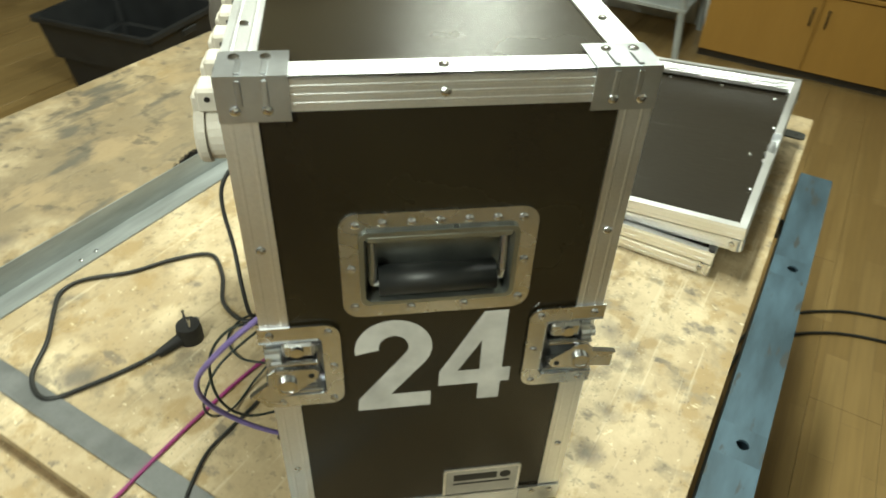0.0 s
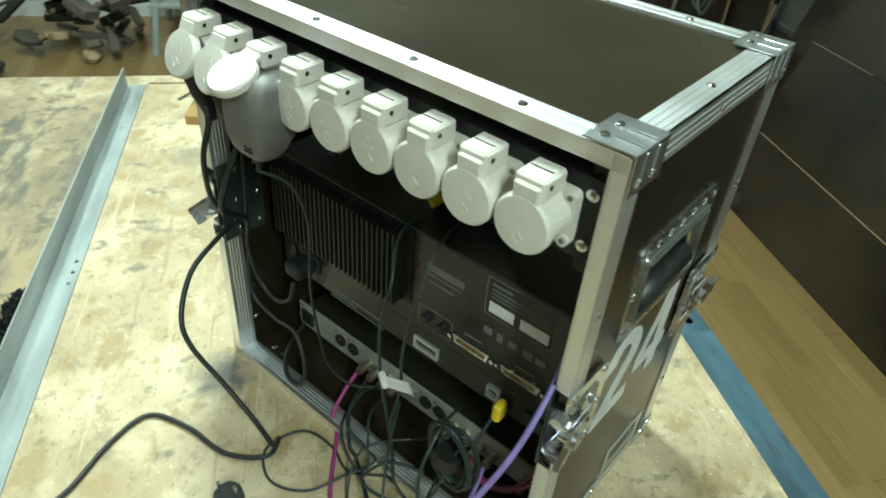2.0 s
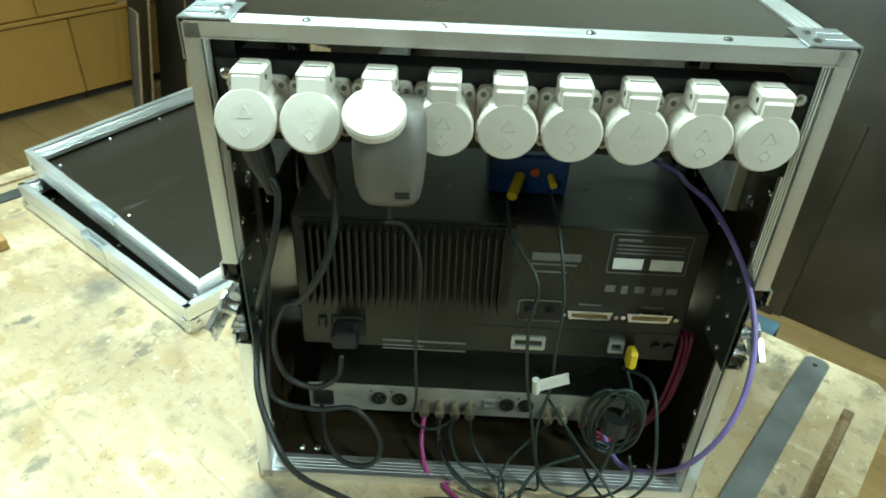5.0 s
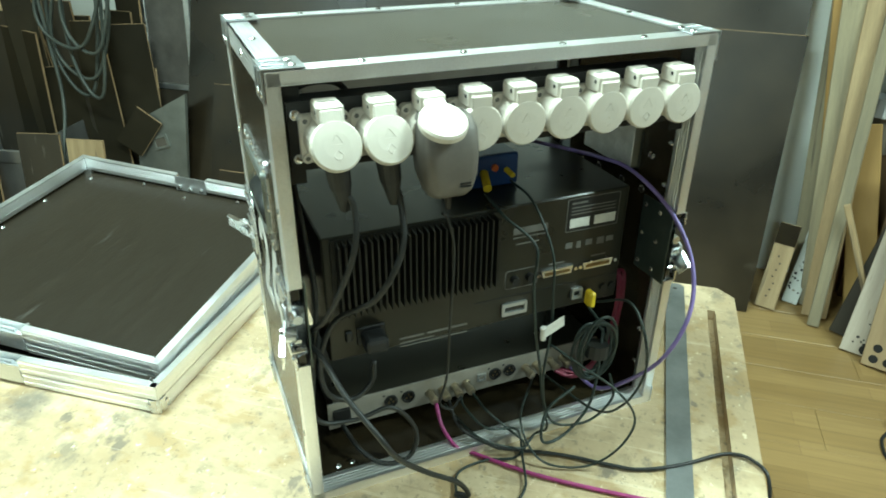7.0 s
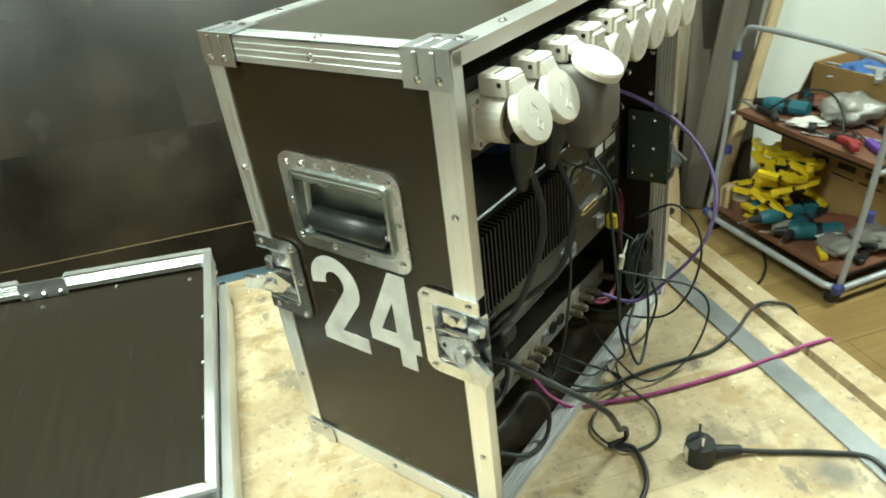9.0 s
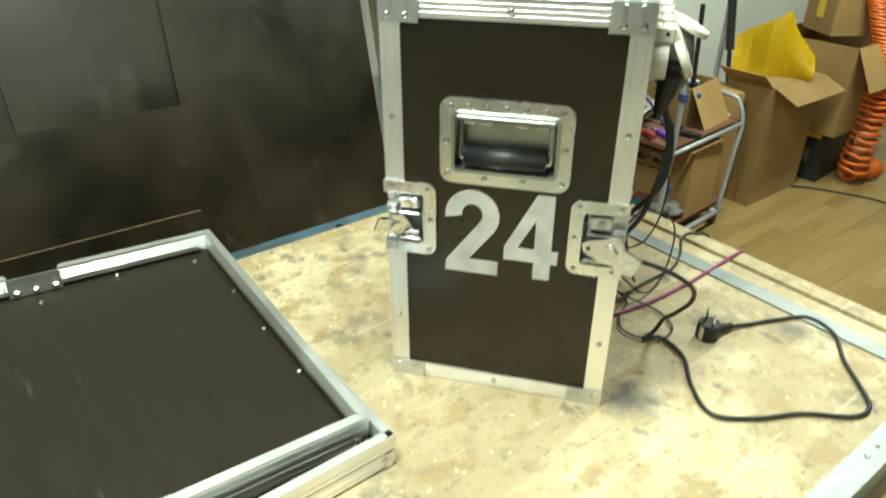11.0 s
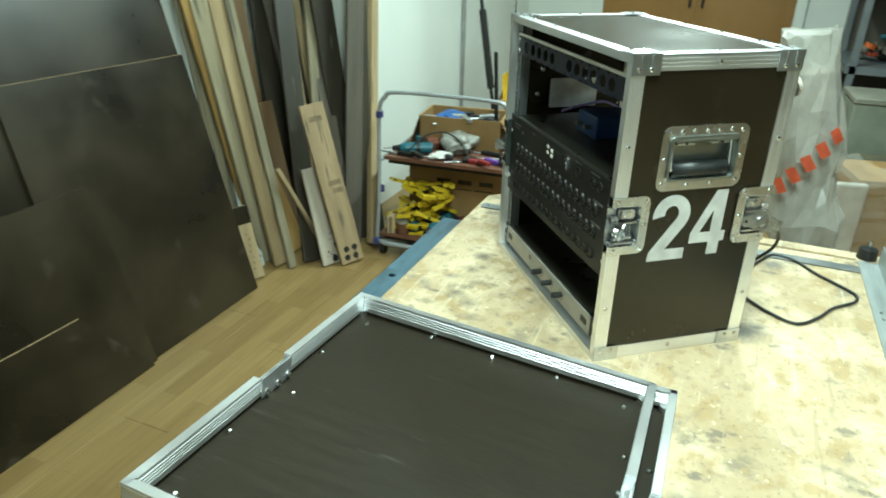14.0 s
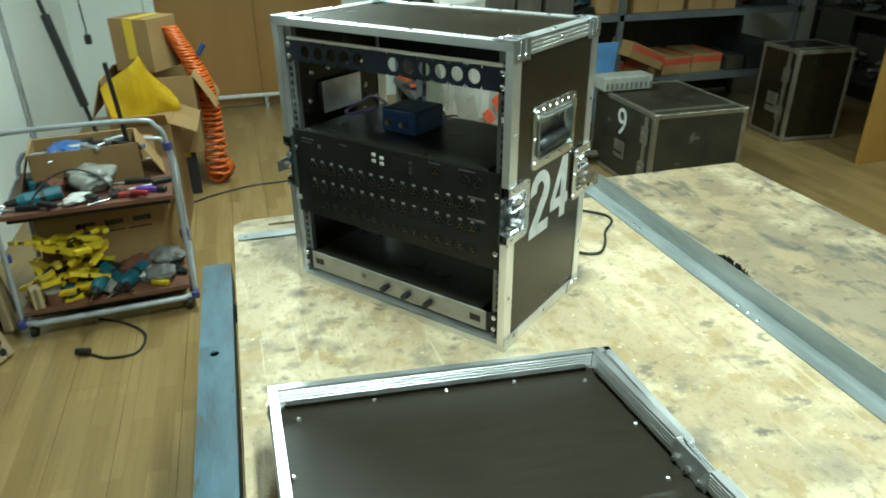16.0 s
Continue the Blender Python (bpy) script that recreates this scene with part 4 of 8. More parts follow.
        sp = part("strike_plate", bm, STRIKE, c)
        for u in (-0.028, 0, 0.028):
            part("rivet", rivet(bmesh.new(), plane_at((u, s * (LY - 0.0148), 0.022), (0, -s, 0)), 0.0058, 0.006), CHROME, sp)
        part("rivet", rivet(bmesh.new(), plane_at((0.0, s * (LY - 0.045), 0.012), (0, 0, 1), (0, 1, 0)), 0.0045, 0.005), CHROME, sp)
    return c


def lid_pose(n, f, l):
    """From three upper rim corners: n, f at the ends of a short side, l along the long side from f."""
    n, f, l = Vector(n), Vector(f), Vector(l)
    y = (f - n).normalized()
    x = (f - l)
    x = (x - y * x.dot(y)).normalized()
    z = x.cross(y)
    mid = f - x * LIDX / 2 - y * LIDY / 2 - z * 0.05 + Vector((0, 0, TABLE))
    return Matrix(((x.x, y.x, z.x, mid.x), (x.y, y.y, z.y, mid.y), (x.z, y.z, z.z, mid.z), (0, 0, 0, 1)))


lid("case_lid", lid_pose((-0.412, -0.199, 0.0515), (-0.420, 0.353, 0.0515), (-1.00, 0.361, 0.0515)), "flight case lid lying face down under another lid")
lid("case_lid", lid_pose((-0.4289, -0.1705, 0.0663), (-0.4325, 0.3855, 0.1104), (-1.0161, 0.3786, 0.1506)), "flight case lid resting tilted on another lid, brown inside")

# ---- rack equipment inside the case ----
def disc(bm, centre, normal, r, t, seg=20):
    n = Vector(normal).normalized()
    return cyl(bm, Vector(centre), Vector(centre) + n * t, r, seg)


def bars(name, parent, m, rows, material=PRINT):
    """Illegible print as plain bars: rows of (x0, x1, y0, y1) on the plane of m."""
    for x0, x1, y0, y1 in rows:
        part(name, box(x0, x1, y0, y1, 0, 0.0004, bm=bmesh.new(), m=m), material, parent)


def rack_rails():
    case = bpy.data.objects["flight_case"]
    for sx in (-1, 1):
        for y, mt, lab in ((0.143, STEEL, "grey steel rack rail with square holes"), (-0.139, BLACKMET, "black rack rail with screws")):
            if y < 0:
                # only a short upright behind the socket panel
                part("rack_rail", box(sx * 0.2565, sx * 0.2345, y - 0.001, y + 0.001, 0.445, H - 0.016), mt, case, lab)
                continue
            bm = bmesh.new()
            x = sx * 0.2565
            box(x, x - sx * 0.0018, y - math.copysign(0.03, y), y, 0.014, H - 0.016, bm=bm)
            # face strip with square holes: rungs between openings
            x0, x1 = sx * 0.2565, sx * 0.2345
            hx0, hx1 = sx * 0.2505, sx * 0.2405
            box(x0, hx0, y - 0.001, y + 0.001, 0.014, H - 0.016, bm=bm)
            box(hx1, x1, y - 0.001, y + 0.001, 0.014, H - 0.016, bm=bm)
            z = 0.014
            for u in range(12):
                for hz in (0.0063, 0.0222, 0.0381):
                    zz = 0.018 + u * 0.04445 + hz
                    if zz > H - 0.03:
                        continue
                    box(hx0, hx1, y - 0.001, y + 0.001, z, zz - 0.0048, bm=bm)
                    z = zz + 0.0048
            box(hx0, hx1, y - 0.001, y + 0.001, z, H - 0.016, bm=bm)
            part("rack_rail", bm, mt, case, lab)
            # Added strips, not part of the rail: they make the holes read dark.
            for z0, z1 in ((0.014, 0.385), (0.452, H - 0.016)):
                part("rail_backing", box(sx * 0.2523, sx * 0.2387, y - 0.004, y - 0.0015, z0, z1), BLACKMET, case, "added black strip keeping the rail holes dark")
        # backing plates and bolt ends inside the end panel
        xi = sx * (X - 0.0112)
        xb = sx * (X - 0.0158)
        for sy in (-1, 1):
            bp = part("backing_plate", box(xb, xb - sx * 0.002, sy * (Y - 0.001), sy * (Y - 0.066), LZ0 - 0.004, LZ1 + 0.004), BACKPLATE, case, "dark green latch backing plate")
            for zz in (LZ0 + 0.008, (LZ0 + LZ1) / 2, LZ1 - 0.008):
                for yy in (Y - 0.026, Y - 0.058):
                    part("rivet", rivet(bmesh.new(), plane_at((xb - sx * 0.002, sy * yy, zz), (-sx, 0, 0)), 0.0038, 0.0025), CHROME, bp)
        for yy, zz in ((-0.078, 0.448), (-0.03, 0.45), (0.03, 0.45), (0.078, 0.448), (-0.088, 0.39), (0.088, 0.39), (-0.078, 0.335), (-0.03, 0.333), (0.03, 0.333), (0.078, 0.335)):
            part("washer", rivet(bmesh.new(), plane_at((xi, yy, zz), (-sx, 0, 0)), 0.0065, 0.003), CHROME, case)
        for zz in (0.42, 0.36, 0.30, 0.12, 0.06):
            part("rivet", rivet(bmesh.new(), plane_at((xi, -Y + 0.035, zz), (-sx, 0, 0)), 0.0045, 0.004), CHROME, case)
    for x in (-0.225, -0.205, 0.205, 0.225):
        part("rivet", rivet(bmesh.new(), plane_at((x, -Y + 0.04, 0.0112), (0, 0, 1), (0, 1, 0)), 0.0045, 0.003), CHROME, case)


rack_rails()


def xlr(parent, x, y, z, s, r=0.0095):
    """Round panel connector; s is the side it faces along y."""
    m = plane_at((x, y, z), (0, s, 0))
    n = 18
    o = [(r * 1.12 * math.cos(2 * math.pi * k / n), r * 1.12 * math.sin(2 * math.pi * k / n)) for k in range(n)]
    i = [(a * 0.80, b * 0.80) for a, b in o]
    p = part("connector", frame_ring(bmesh.new(), o, i, 0, 0.003, m), BLACK, parent)
    part("insert", cyl(bmesh.new(), m @ Vector((0, 0, -0.004)), m @ Vector((0, 0, 0.0008)), r * 0.79, 16), BLACKMET, p)
    for a in (90, 210, 330):
        q = Vector((r * 0.42 * math.cos(radians(a)), r * 0.42 * math.sin(radians(a)), 0))
        part("pin", cyl(bmesh.new(), m @ q, m @ (q + Vector((0, 0, 0.0022))), r * 0.16, 8), GOLD, p)
    return p


def bnc(parent, x, y, z, s, length=0.024):
    bm = bmesh.new()
    cyl(bm, (x, y, z), (x, y + s * 0.003, z), 0.0075, 6)
    cyl(bm, (x, y + s * 0.003, z), (x, y + s * length, z), 0.0052, 14)
    cyl(bm, (x, y + s * (length - 0.010), z), (x, y + s * (length - 0.003), z), 0.0065, 14)
    return part("bnc_connector", bm, BRASS, parent)


TABGREY = mat("grey_release_tab", (0.34, 0.33, 0.31), 0.5, scale=30)


def mixer():
    m = thing("rack_mixer", CASE @ Matrix.Translation((0.005, 0.0, 0.006)), "black rack-mount digital mixer with rows of jacks and rear heatsink", "audio mixer")
    z0, z1, yf, yr = 0.160, 0.344, 0.145, -0.091
    part("front_panel", box(-0.252, 0.252, yf, yf + 0.004, z0 - 0.002, z1 - 0.002, 0.001), BLACKMET, m)
    part("chassis", box(-0.222, 0.222, yr, yf - 0.0005, z0 + 0.002, z1, 0.002), REARMET, m)
    for x in (-0.245, 0.245):
        for z in (z0 + 0.03, (z0 + z1) / 2 + 0.05):
            part("screw", rivet(bmesh.new(), plane_at((x, yf + 0.004, z), (0, 1, 0)), 0.006, 0.003), CHROME, m)
    f = plane_at((0, yf + 0.004, 0), (0, 1, 0))   # x of f runs toward -x of the case
    # three rows of sixteen inputs
    for row, (z, r) in enumerate(((0.268, 0.0098), (0.226, 0.0098), (0.184, 0.0090))):
        for k in range(16):
            x = 0.205 - k * 0.0262 - 0.008
            j = xlr(m, x, yf + 0.004, z, 1, r)
            if row < 2:
                part("tab", box(x - 0.004, x + 0.004, yf + 0.0042, yf + 0.0055, z + 0.0125, z + 0.0165), TABGREY, m)
    # upper strip: labels, buttons and outputs
    for x in (-0.178, -0.205):
        xlr(m, x, yf + 0.004, 0.318, 1, 0.0095)
    xlr(m, -0.115, yf + 0.004, 0.318, 1, 0.0095)
    for x, z in ((0.03, 0.325), (0.03, 0.313), (0.01, 0.322), (0.01, 0.311)):
        part("button", box(x - 0.005, x + 0.005, yf + 0.004, yf + 0.0065, z - 0.0035, z + 0.0035, 0.001), PAPER, m)
    for z in (0.326, 0.316, 0.307):
        part("jack", cyl(bmesh.new(), (-0.060, yf + 0.004, z), (-0.060, yf + 0.0075, z), 0.004, 12), CHROME, m)
    part("screen", box(-0.015, -0.045, yf + 0.004, yf + 0.0052, 0.305, 0.328), BLACK, m)
    bars("print", m, f, [(-0.225, -0.19, 0.324, 0.327), (-0.225, -0.195, 0.317, 0.319), (-0.18, -0.172, 0.31, 0.318), (-0.12, -0.10, 0.328, 0.330), (0.10, 0.125, 0.334, 0.336), (0.165, 0.20, 0.334, 0.336),
                             (0.185, 0.222, 0.2855, 0.290), (0.185, 0.222, 0.2435, 0.248)])
    # rear: heatsink and connectors
    part("heatsink_base", box(-0.212, 0.018, yr - 0.003, yr, 0.236, 0.341), HEATSINK, m)
    for k in range(27):
        x = -0.205 + k * 0.0081
        part("fin", box(x - 0.0011, x + 0.0011, yr - 0.022, yr - 0.003, 0.238, 0.339), HEATSINK, m)
    r = plane_at((0, yr, 0), (0, -1, 0))           # x of r runs with +x of the case
    up = r @ Matrix.Translation((0.003, 0.006, 0))
    r = r @ Matrix.Translation((0.004, -0.006, 0))
    part("seam", box(-0.02, 0.217, 0.2085, 0.2105, 0, 0.0005, bm=bmesh.new(), m=r), BLACK, m)
    for x in (0.108, 0.176):
        d = part("multi_pin_socket", prism(bmesh.new(), [(-0.026, 0.006), (0.026, 0.006), (0.023, -0.006), (-0.023, -0.006)], 0, 0.004, r @ Matrix.Translation((x, 0.235, 0))), ZINC, m, "metal multi-pin socket with gilded contacts")
        part("pins", box(x - 0.020, x + 0.020, 0.2325, 0.2375, 0.004, 0.0048, bm=bmesh.new(), m=r), GOLD, d)
        for s in (-1, 1):
            part("bolt", cyl(bmesh.new(), r @ Vector((x + s * 0.030, 0.235, 0)), r @ Vector((x + s * 0.030, 0.235, 0.005)), 0.003, 8), CHROME, d)
    st = part("rating_sticker", box(0.120, 0.202, 0.284, 0.331, 0, 0.0004, bm=bmesh.new(), m=up), BLACK, m, "black rating sticker with pale bars")
    bars("bar", st, up @ Matrix.Translation((0, 0, 0.0004)), [(0.125, 0.150, 0.324, 0.327), (0.125, 0.197, 0.318, 0.3195), (0.125, 0.197, 0.313, 0.3145), (0.125, 0.197, 0.308, 0.3095)])
    bars("bar", st, up @ Matrix.Translation((0, 0, 0.0004)), [(0.124, 0.156, 0.288, 0.302), (0.164, 0.199, 0.288, 0.302)], PAPER)
    part("border", frame_ring(bmesh.new(), rounded(0.086, 0.051, 0.003), rounded(0.084, 0.049, 0.003), 0, 0.0005, up @ Matrix.Translation((0.161, 0.3075, 0))), PRINT, m)
    bars("print", m, r, [(0.035, 0.088, 0.306, 0.316), (0.035, 0.085, 0.300, 0.302), (0.040, 0.075, 0.290, 0.292), (0.120, 0.131, 0.268, 0.277), (0.138, 0.145, 0.266, 0.277), (0.153, 0.164, 0.268, 0.277), (0.172, 0.184, 0.266, 0.277), (0.188, 0.200, 0.268, 0.276),
                         (0.095, 0.120, 0.247, 0.249), (0.165, 0.190, 0.247, 0.249)])
    # small recessed panel, network and video sockets
    part("border", frame_ring(bmesh.new(), rounded(0.052, 0.030, 0.005), rounded(0.050, 0.028, 0.005), 0, 0.0006, r @ Matrix.Translation((0.052, 0.236, 0))), PRINT, m)
    for x in (0.040, 0.064):
        part("knob", cyl(bmesh.new(), r @ Vector((x, 0.236, 0)), r @ Vector((x, 0.236, 0.008)), 0.006, 14), BLACK, m)
    part("slot", frame_ring(bmesh.new(), rounded(0.040, 0.020, 0.002), rounded(0.032, 0.009, 0.001), 0, 0.003, r @ Matrix.Translation((0.043, 0.188, 0))), GALV, m, "bare metal slot frame")
    part("network_socket", frame_ring(bmesh.new(), rounded(0.018, 0.018, 0.001), rounded(0.012, 0.010, 0.001), 0, 0.005, r @ Matrix.Translation((0.146, 0.190, 0))), GALV, m)
    for x in (0.193, 0.208):
        part("jack", cyl(bmesh.new(), r @ Vector((x, 0.190, 0)), r @ Vector((x, 0.190, 0.004)), 0.006, 14), BLACK, m)
    part("video_plug", box(0.158, 0.169, 0.170, 0.196, 0.004, 0.022, 0.003, bm=bmesh.new(), m=r), YELLOW, m, "yellow cable plug")
    # mains inlet with plug
    part("power_inlet", box(-0.190, -0.150, 0.186, 0.214, 0, 0.003, 0.002, bm=bmesh.new(), m=r), BLACK, m)
    part("power_switch", box(-0.205, -0.195, 0.196, 0.212, 0, 0.005, 0.002, bm=bmesh.new(), m=r), BLACK, m)
    part("power_plug", box(-0.186, -0.154, 0.189, 0.211, 0.003, 0.034, 0.006, bm=bmesh.new(), m=r, seg=2), RUBBER, m, "black rubber mains plug")
    bars("print", m, r, [(-0.13, -0.095, 0.178, 0.181), (-0.09, -0.03, 0.178, 0.181), (-0.13, -0.08, 0.171, 0.173), (-0.13, -0.03, 0.166, 0.168)])
    return m


mixer()


def receiver():
    m = thing("rack_receiver", CASE @ Matrix.Translation((0.005, 0.0, 0.0095)), "slim rack-mount wireless receiver with silver front and rear panel", "audio receiver")
    z0, z1, yf, yr = 0.021, 0.063, 0.145, -0.068
    part("chassis", box(-0.218, 0.218, yr + 0.003, yf - 0.0005, z0, z1, 0.001), REARMET, m)
    part("rear_panel", box(-0.228, 0.218, yr, yr + 0.003, z0 + 0.002, z1 + 0.004), REARPANEL, m)
    part("front_panel", box(-0.228, 0.228, yf, yf + 0.005, z0 - 0.003, z1 - 0.003, 0.0015), SILVERBOX, m)
    for s in (-1, 1):
        part("ear", box(s * 0.2285, s * 0.252, yf, yf + 0.003, z0 - 0.003, z1 - 0.003), BLACKMET, m)
        for z in (z0 + 0.006, z1 - 0.012):
            part("screw", rivet(bmesh.new(), plane_at((s * 0.245, yf + 0.003, z), (0, 1, 0)), 0.0058, 0.003), CHROME, m)
        part("display", box(s * 0.205 - 0.012, s * 0.205 + 0.012, yf + 0.005, yf + 0.0056, z0 + 0.012, z1 - 0.016), BLACK, m)
    for x in (0.010, -0.045, -0.100):
        kb = bmesh.new()
        cyl(kb, (x, yf + 0.005, 0.040), (x, yf + 0.026, 0.040), 0.0062, 14)
        part("antenna_socket", kb, BLACK, m)
        part("print", frame_ring(bmesh.new(), rounded(0.022, 0.022, 0.010), rounded(0.020, 0.020, 0.009), 0, 0.0003, plane_at((x, yf + 0.005, 0.040), (0, 1, 0))), PRINT, m)
    part("emblem", prism(bmesh.new(), rounded(0.012, 0.012, 0.004), 0, 0.0004, plane_at((0.075, yf + 0.005, 0.044), (0, 1, 0))), PRINT, m)
    for x in (-0.135, -0.108, 0.034, 0.059):
        xlr(m, x, yr, 0.047, -1, 0.0090)
        bars("print", m, plane_at((0, yr, 0), (0, -1, 0)), [(x - 0.012, x - 0.009, 0.057, 0.060)], BLACK)
    for x in (-0.074, -0.054, -0.034, -0.015, 0.087, 0.106, 0.132, 0.154, 0.205):
        bnc(m, x, yr, 0.043, -1)
    part("network_socket", frame_ring(bmesh.new(), rounded(0.015, 0.013, 0.001), rounded(0.010, 0.008, 0.001), 0, 0.003, plane_at((0.011, yr, 0.047), (0, -1, 0))), GALV, m)
    part("inlet", box(-0.222, -0.196, yr - 0.002, yr, 0.030, 0.056, 0.002), BLACK, m)
    return m


receiver()


def drilled_panel():
    """Navy one-unit panel at the front: a row of round holes under a pale lip."""
    p = thing("drilled_panel", CASE, "dark navy rack panel with a row of round holes", "rack panel")
    z0, z1, yf = 0.486, 0.525, 0.143
    holes = [0.20, 0.166, 0.132, 0.098, 0.064, -0.018, -0.052, -0.086, -0.120, -0.154, -0.188]
    n, r = 16, 0.0125
    f = plane_at((0, yf, (z0 + z1) / 2), (0, 1, 0))
    hw = 0.0165
    cuts, hs = [-0.250], sorted(-h for h in holes)
    for h in hs:
        cuts += [h - hw, h + hw]
    cuts.append(0.250)
    hh = (z1 - z0) / 2
    for k in range(len(cuts) - 1):
        a, c = cuts[k], cuts[k + 1]
        bm = bmesh.new()
        if k % 2 == 0:
            box(a, c, -hh, hh, 0, 0.003, bm=bm, m=f)
        else:
            rect, circ = [], []
            for i in range(n):
                t = 2 * math.pi * (i + 0.5) / n
                u, v = math.cos(t), math.sin(t)
                q = 1 / max(abs(u), abs(v))
                rect.append((u * q * hw, v * q * hh))
                circ.append((r * u, r * v))
            frame_ring(bm, rect, circ, 0, 0.003, f @ Matrix.Translation(((a + c) / 2, 0, 0)))
        part("plate", bm, NAVY, p)
    part("lip", box(-0.246, 0.246, yf - 0.001, yf + 0.006, z1 + 0.001, z1 + 0.007, 0.002), ALU, p, "pale metal lip along the top")
    for x in (-0.243, 0.243):
        for z in (z0 + 0.008, z1 - 0.008):
            part("screw", rivet(bmesh.new(), plane_at((x, yf + 0.003, z), (0, 1, 0)), 0.006, 0.003), CHROME, p)
    return p


drilled_panel()


def small_box():
    b = thing("blue_box", CASE @ Matrix.Translation((0.004, 0.0, 0.006)), "small navy blue electronics box lying on the mixer", "electronics box")
    part("body", box(-0.010, 0.078, -0.026, 0.066, 0.3445, 0.392, 0.004, seg=2), BLUEBOX, b)
    part("socket", cyl(bmesh.new(), (0.040, -0.026, 0.374), (0.040, -0.030, 0.374), 0.005, 12), ORANGE, b, "orange socket ring")
    part("plug", cyl(bmesh.new(), (0.024, -0.027, 0.368), (0.014, -0.060, 0.360), 0.006, 12), YELLOW, b, "yellow cable plug")
    part("plug", cyl(bmesh.new(), (0.058, -0.027, 0.369), (0.060, -0.044, 0.366), 0.004, 12), YELLOW, b, "small yellow cable plug")
    part("knob", cyl(bmesh.new(), (0.055, 0.066, 0.366), (0.055, 0.079, 0.366), 0.005, 12), BRASS, b)
    part("knob", cyl(bmesh.new(), (0.020, 0.066, 0.366), (0.020, 0.079, 0.366), 0.005, 12), BRASS, b)
    return b


small_box()


# ---- row of sockets on the rear ----
def socket_panel():
    p = thing("power_distributor", CASE, "black rack panel carrying a row of mains sockets", "socket panel")
    part("plate", box(-0.250, 0.250, -0.147, -0.144, 0.462, 0.534), BLACKMET, p)
    part("fold", box(-0.236, 0.236, -0.144, -0.118, 0.531, 0.534), BLACKMET, p)
    for x in (-0.242, 0.242):
        for z in (0.475, 0.521):
            part("screw", rivet(bmesh.new(), plane_at((x, -0.147, z), (0, -1, 0)), 0.006, 0.003), CHROME, p)


socket_panel()


def mains_socket(x, lift, group):
    """White surface socket with hinged round lid; lift: degrees by which the lid stands open."""
    s = thing("mains_socket", CASE @ Matrix.Translation((x, -0.147, 0.497)), "white plastic mains socket, round lid " + ("shut" if lift < 5 else "propped open by a plug" if lift < 40 else "lifted over a power adapter"), "mains socket", group)
    m = plane_at((0, 0, 0), (0, -1, 0))
    part("base", prism(bmesh.new(), rounded(0.0520, 0.050, 0.006, 4), 0, 0.007, m), WHITEPL, s)
    for a in (-0.0205, 0.0205):
        for b in (-0.0195, 0.0195):
            part("post", cyl(bmesh.new(), m @ Vector((a, b, 0.007)), m @ Vector((a, b, 0.010)), 0.0052, 12), WHITEPL, s)
            part("screw", cyl(bmesh.new(), m @ Vector((a, b, 0.010)), m @ Vector((a, b, 0.0103)), 0.0026, 8), PRINT, s)
    bm = bmesh.new()
    rings = [[bm.verts.new(m @ Vector((r * math.cos(2 * math.pi * k / 24), r * math.sin(2 * math.pi * k / 24), z))) for k in range(24)] for r, z in ((0.0235, 0.007), (0.0225, 0.032), (0.018, 0.032), (0.0175, 0.015))]
    for a, b in zip(rings, rings[1:]):
        for k in range(24):
            bm.faces.new((a[k], a[(k + 1) % 24], b[(k + 1) % 24], b[k]))
    bm.faces.new(rings[-1])
    part("drum", bm, WHITEPL, s)
    hz = 0.031
    part("hinge_block", box(-0.0135, 0.0135, hz - 0.010, hz + 0.010, 0.006, 0.037, 0.0025, bm=bmesh.new(), m=m), WHITEPL, s)
    part("hinge_pin", box(-0.010, 0.010, hz + 0.0101, hz + 0.0104, 0.021, 0.0225, bm=bmesh.new(), m=m), BLACK, s)
    for q in (-1, 1):
        part("hinge_screw", cyl(bmesh.new(), m @ Vector((q * 0.0134, hz + 0.002, 0.028)), m @ Vector((q * 0.0139, hz + 0.002, 0.028)), 0.0024, 8), BLACK, s)
    # lid turns about the hinge
    t = m @ Matrix.Translation((0, hz, 0.033)) @ Matrix.Rotation(radians(-lift), 4, "X") @ Matrix.Translation((0, -hz, -0.033))
    bm = bmesh.new()
    n, rr = 28, 0.0253
    prof = ((1.0, 0.0325), (1.0, 0.0385), (0.93, 0.0408), (0.5, 0.0416))
    rings = [[bm.verts.new(t @ Vector((rr * f * math.cos(2 * math.pi * k / n), rr * f * math.sin(2 * math.pi * k / n), z))) for k in range(n)] for f, z in prof]
    bm.faces.new(rings[0][::-1])
    for a, b in zip(rings, rings[1:]):
        for k in range(n):
            bm.faces.new((a[k], a[(k + 1) % n], b[(k + 1) % n], b[k]))
    bm.faces.new(rings[-1])
    box(-0.0115, 0.0115, 0.016, hz + 0.004, 0.0335, 0.0405, 0.0015, bm=bm, m=t)
    ld = part("lid", bm, WHITEPL, s)
    # embossed marks: a triangle and a lozenge
    for pts in ([(-0.006, 0.001), (0.006, 0.001), (0.0, 0.011)], [(-0.005, -0.010), (0.0, -0.005), (0.005, -0.010), (0.0, -0.015)]):
        part("emboss", sweep(bmesh.new(), [t @ Vector((*p, 0.0415)) for p in pts], 0.0005, 4, True), WHITEPL, ld)



for k in range(9):
    mains_socket(-0.214 + 0.0528 * k, (26, 26, 62)[k] if k < 3 else 0, "sockets on the rear panel")


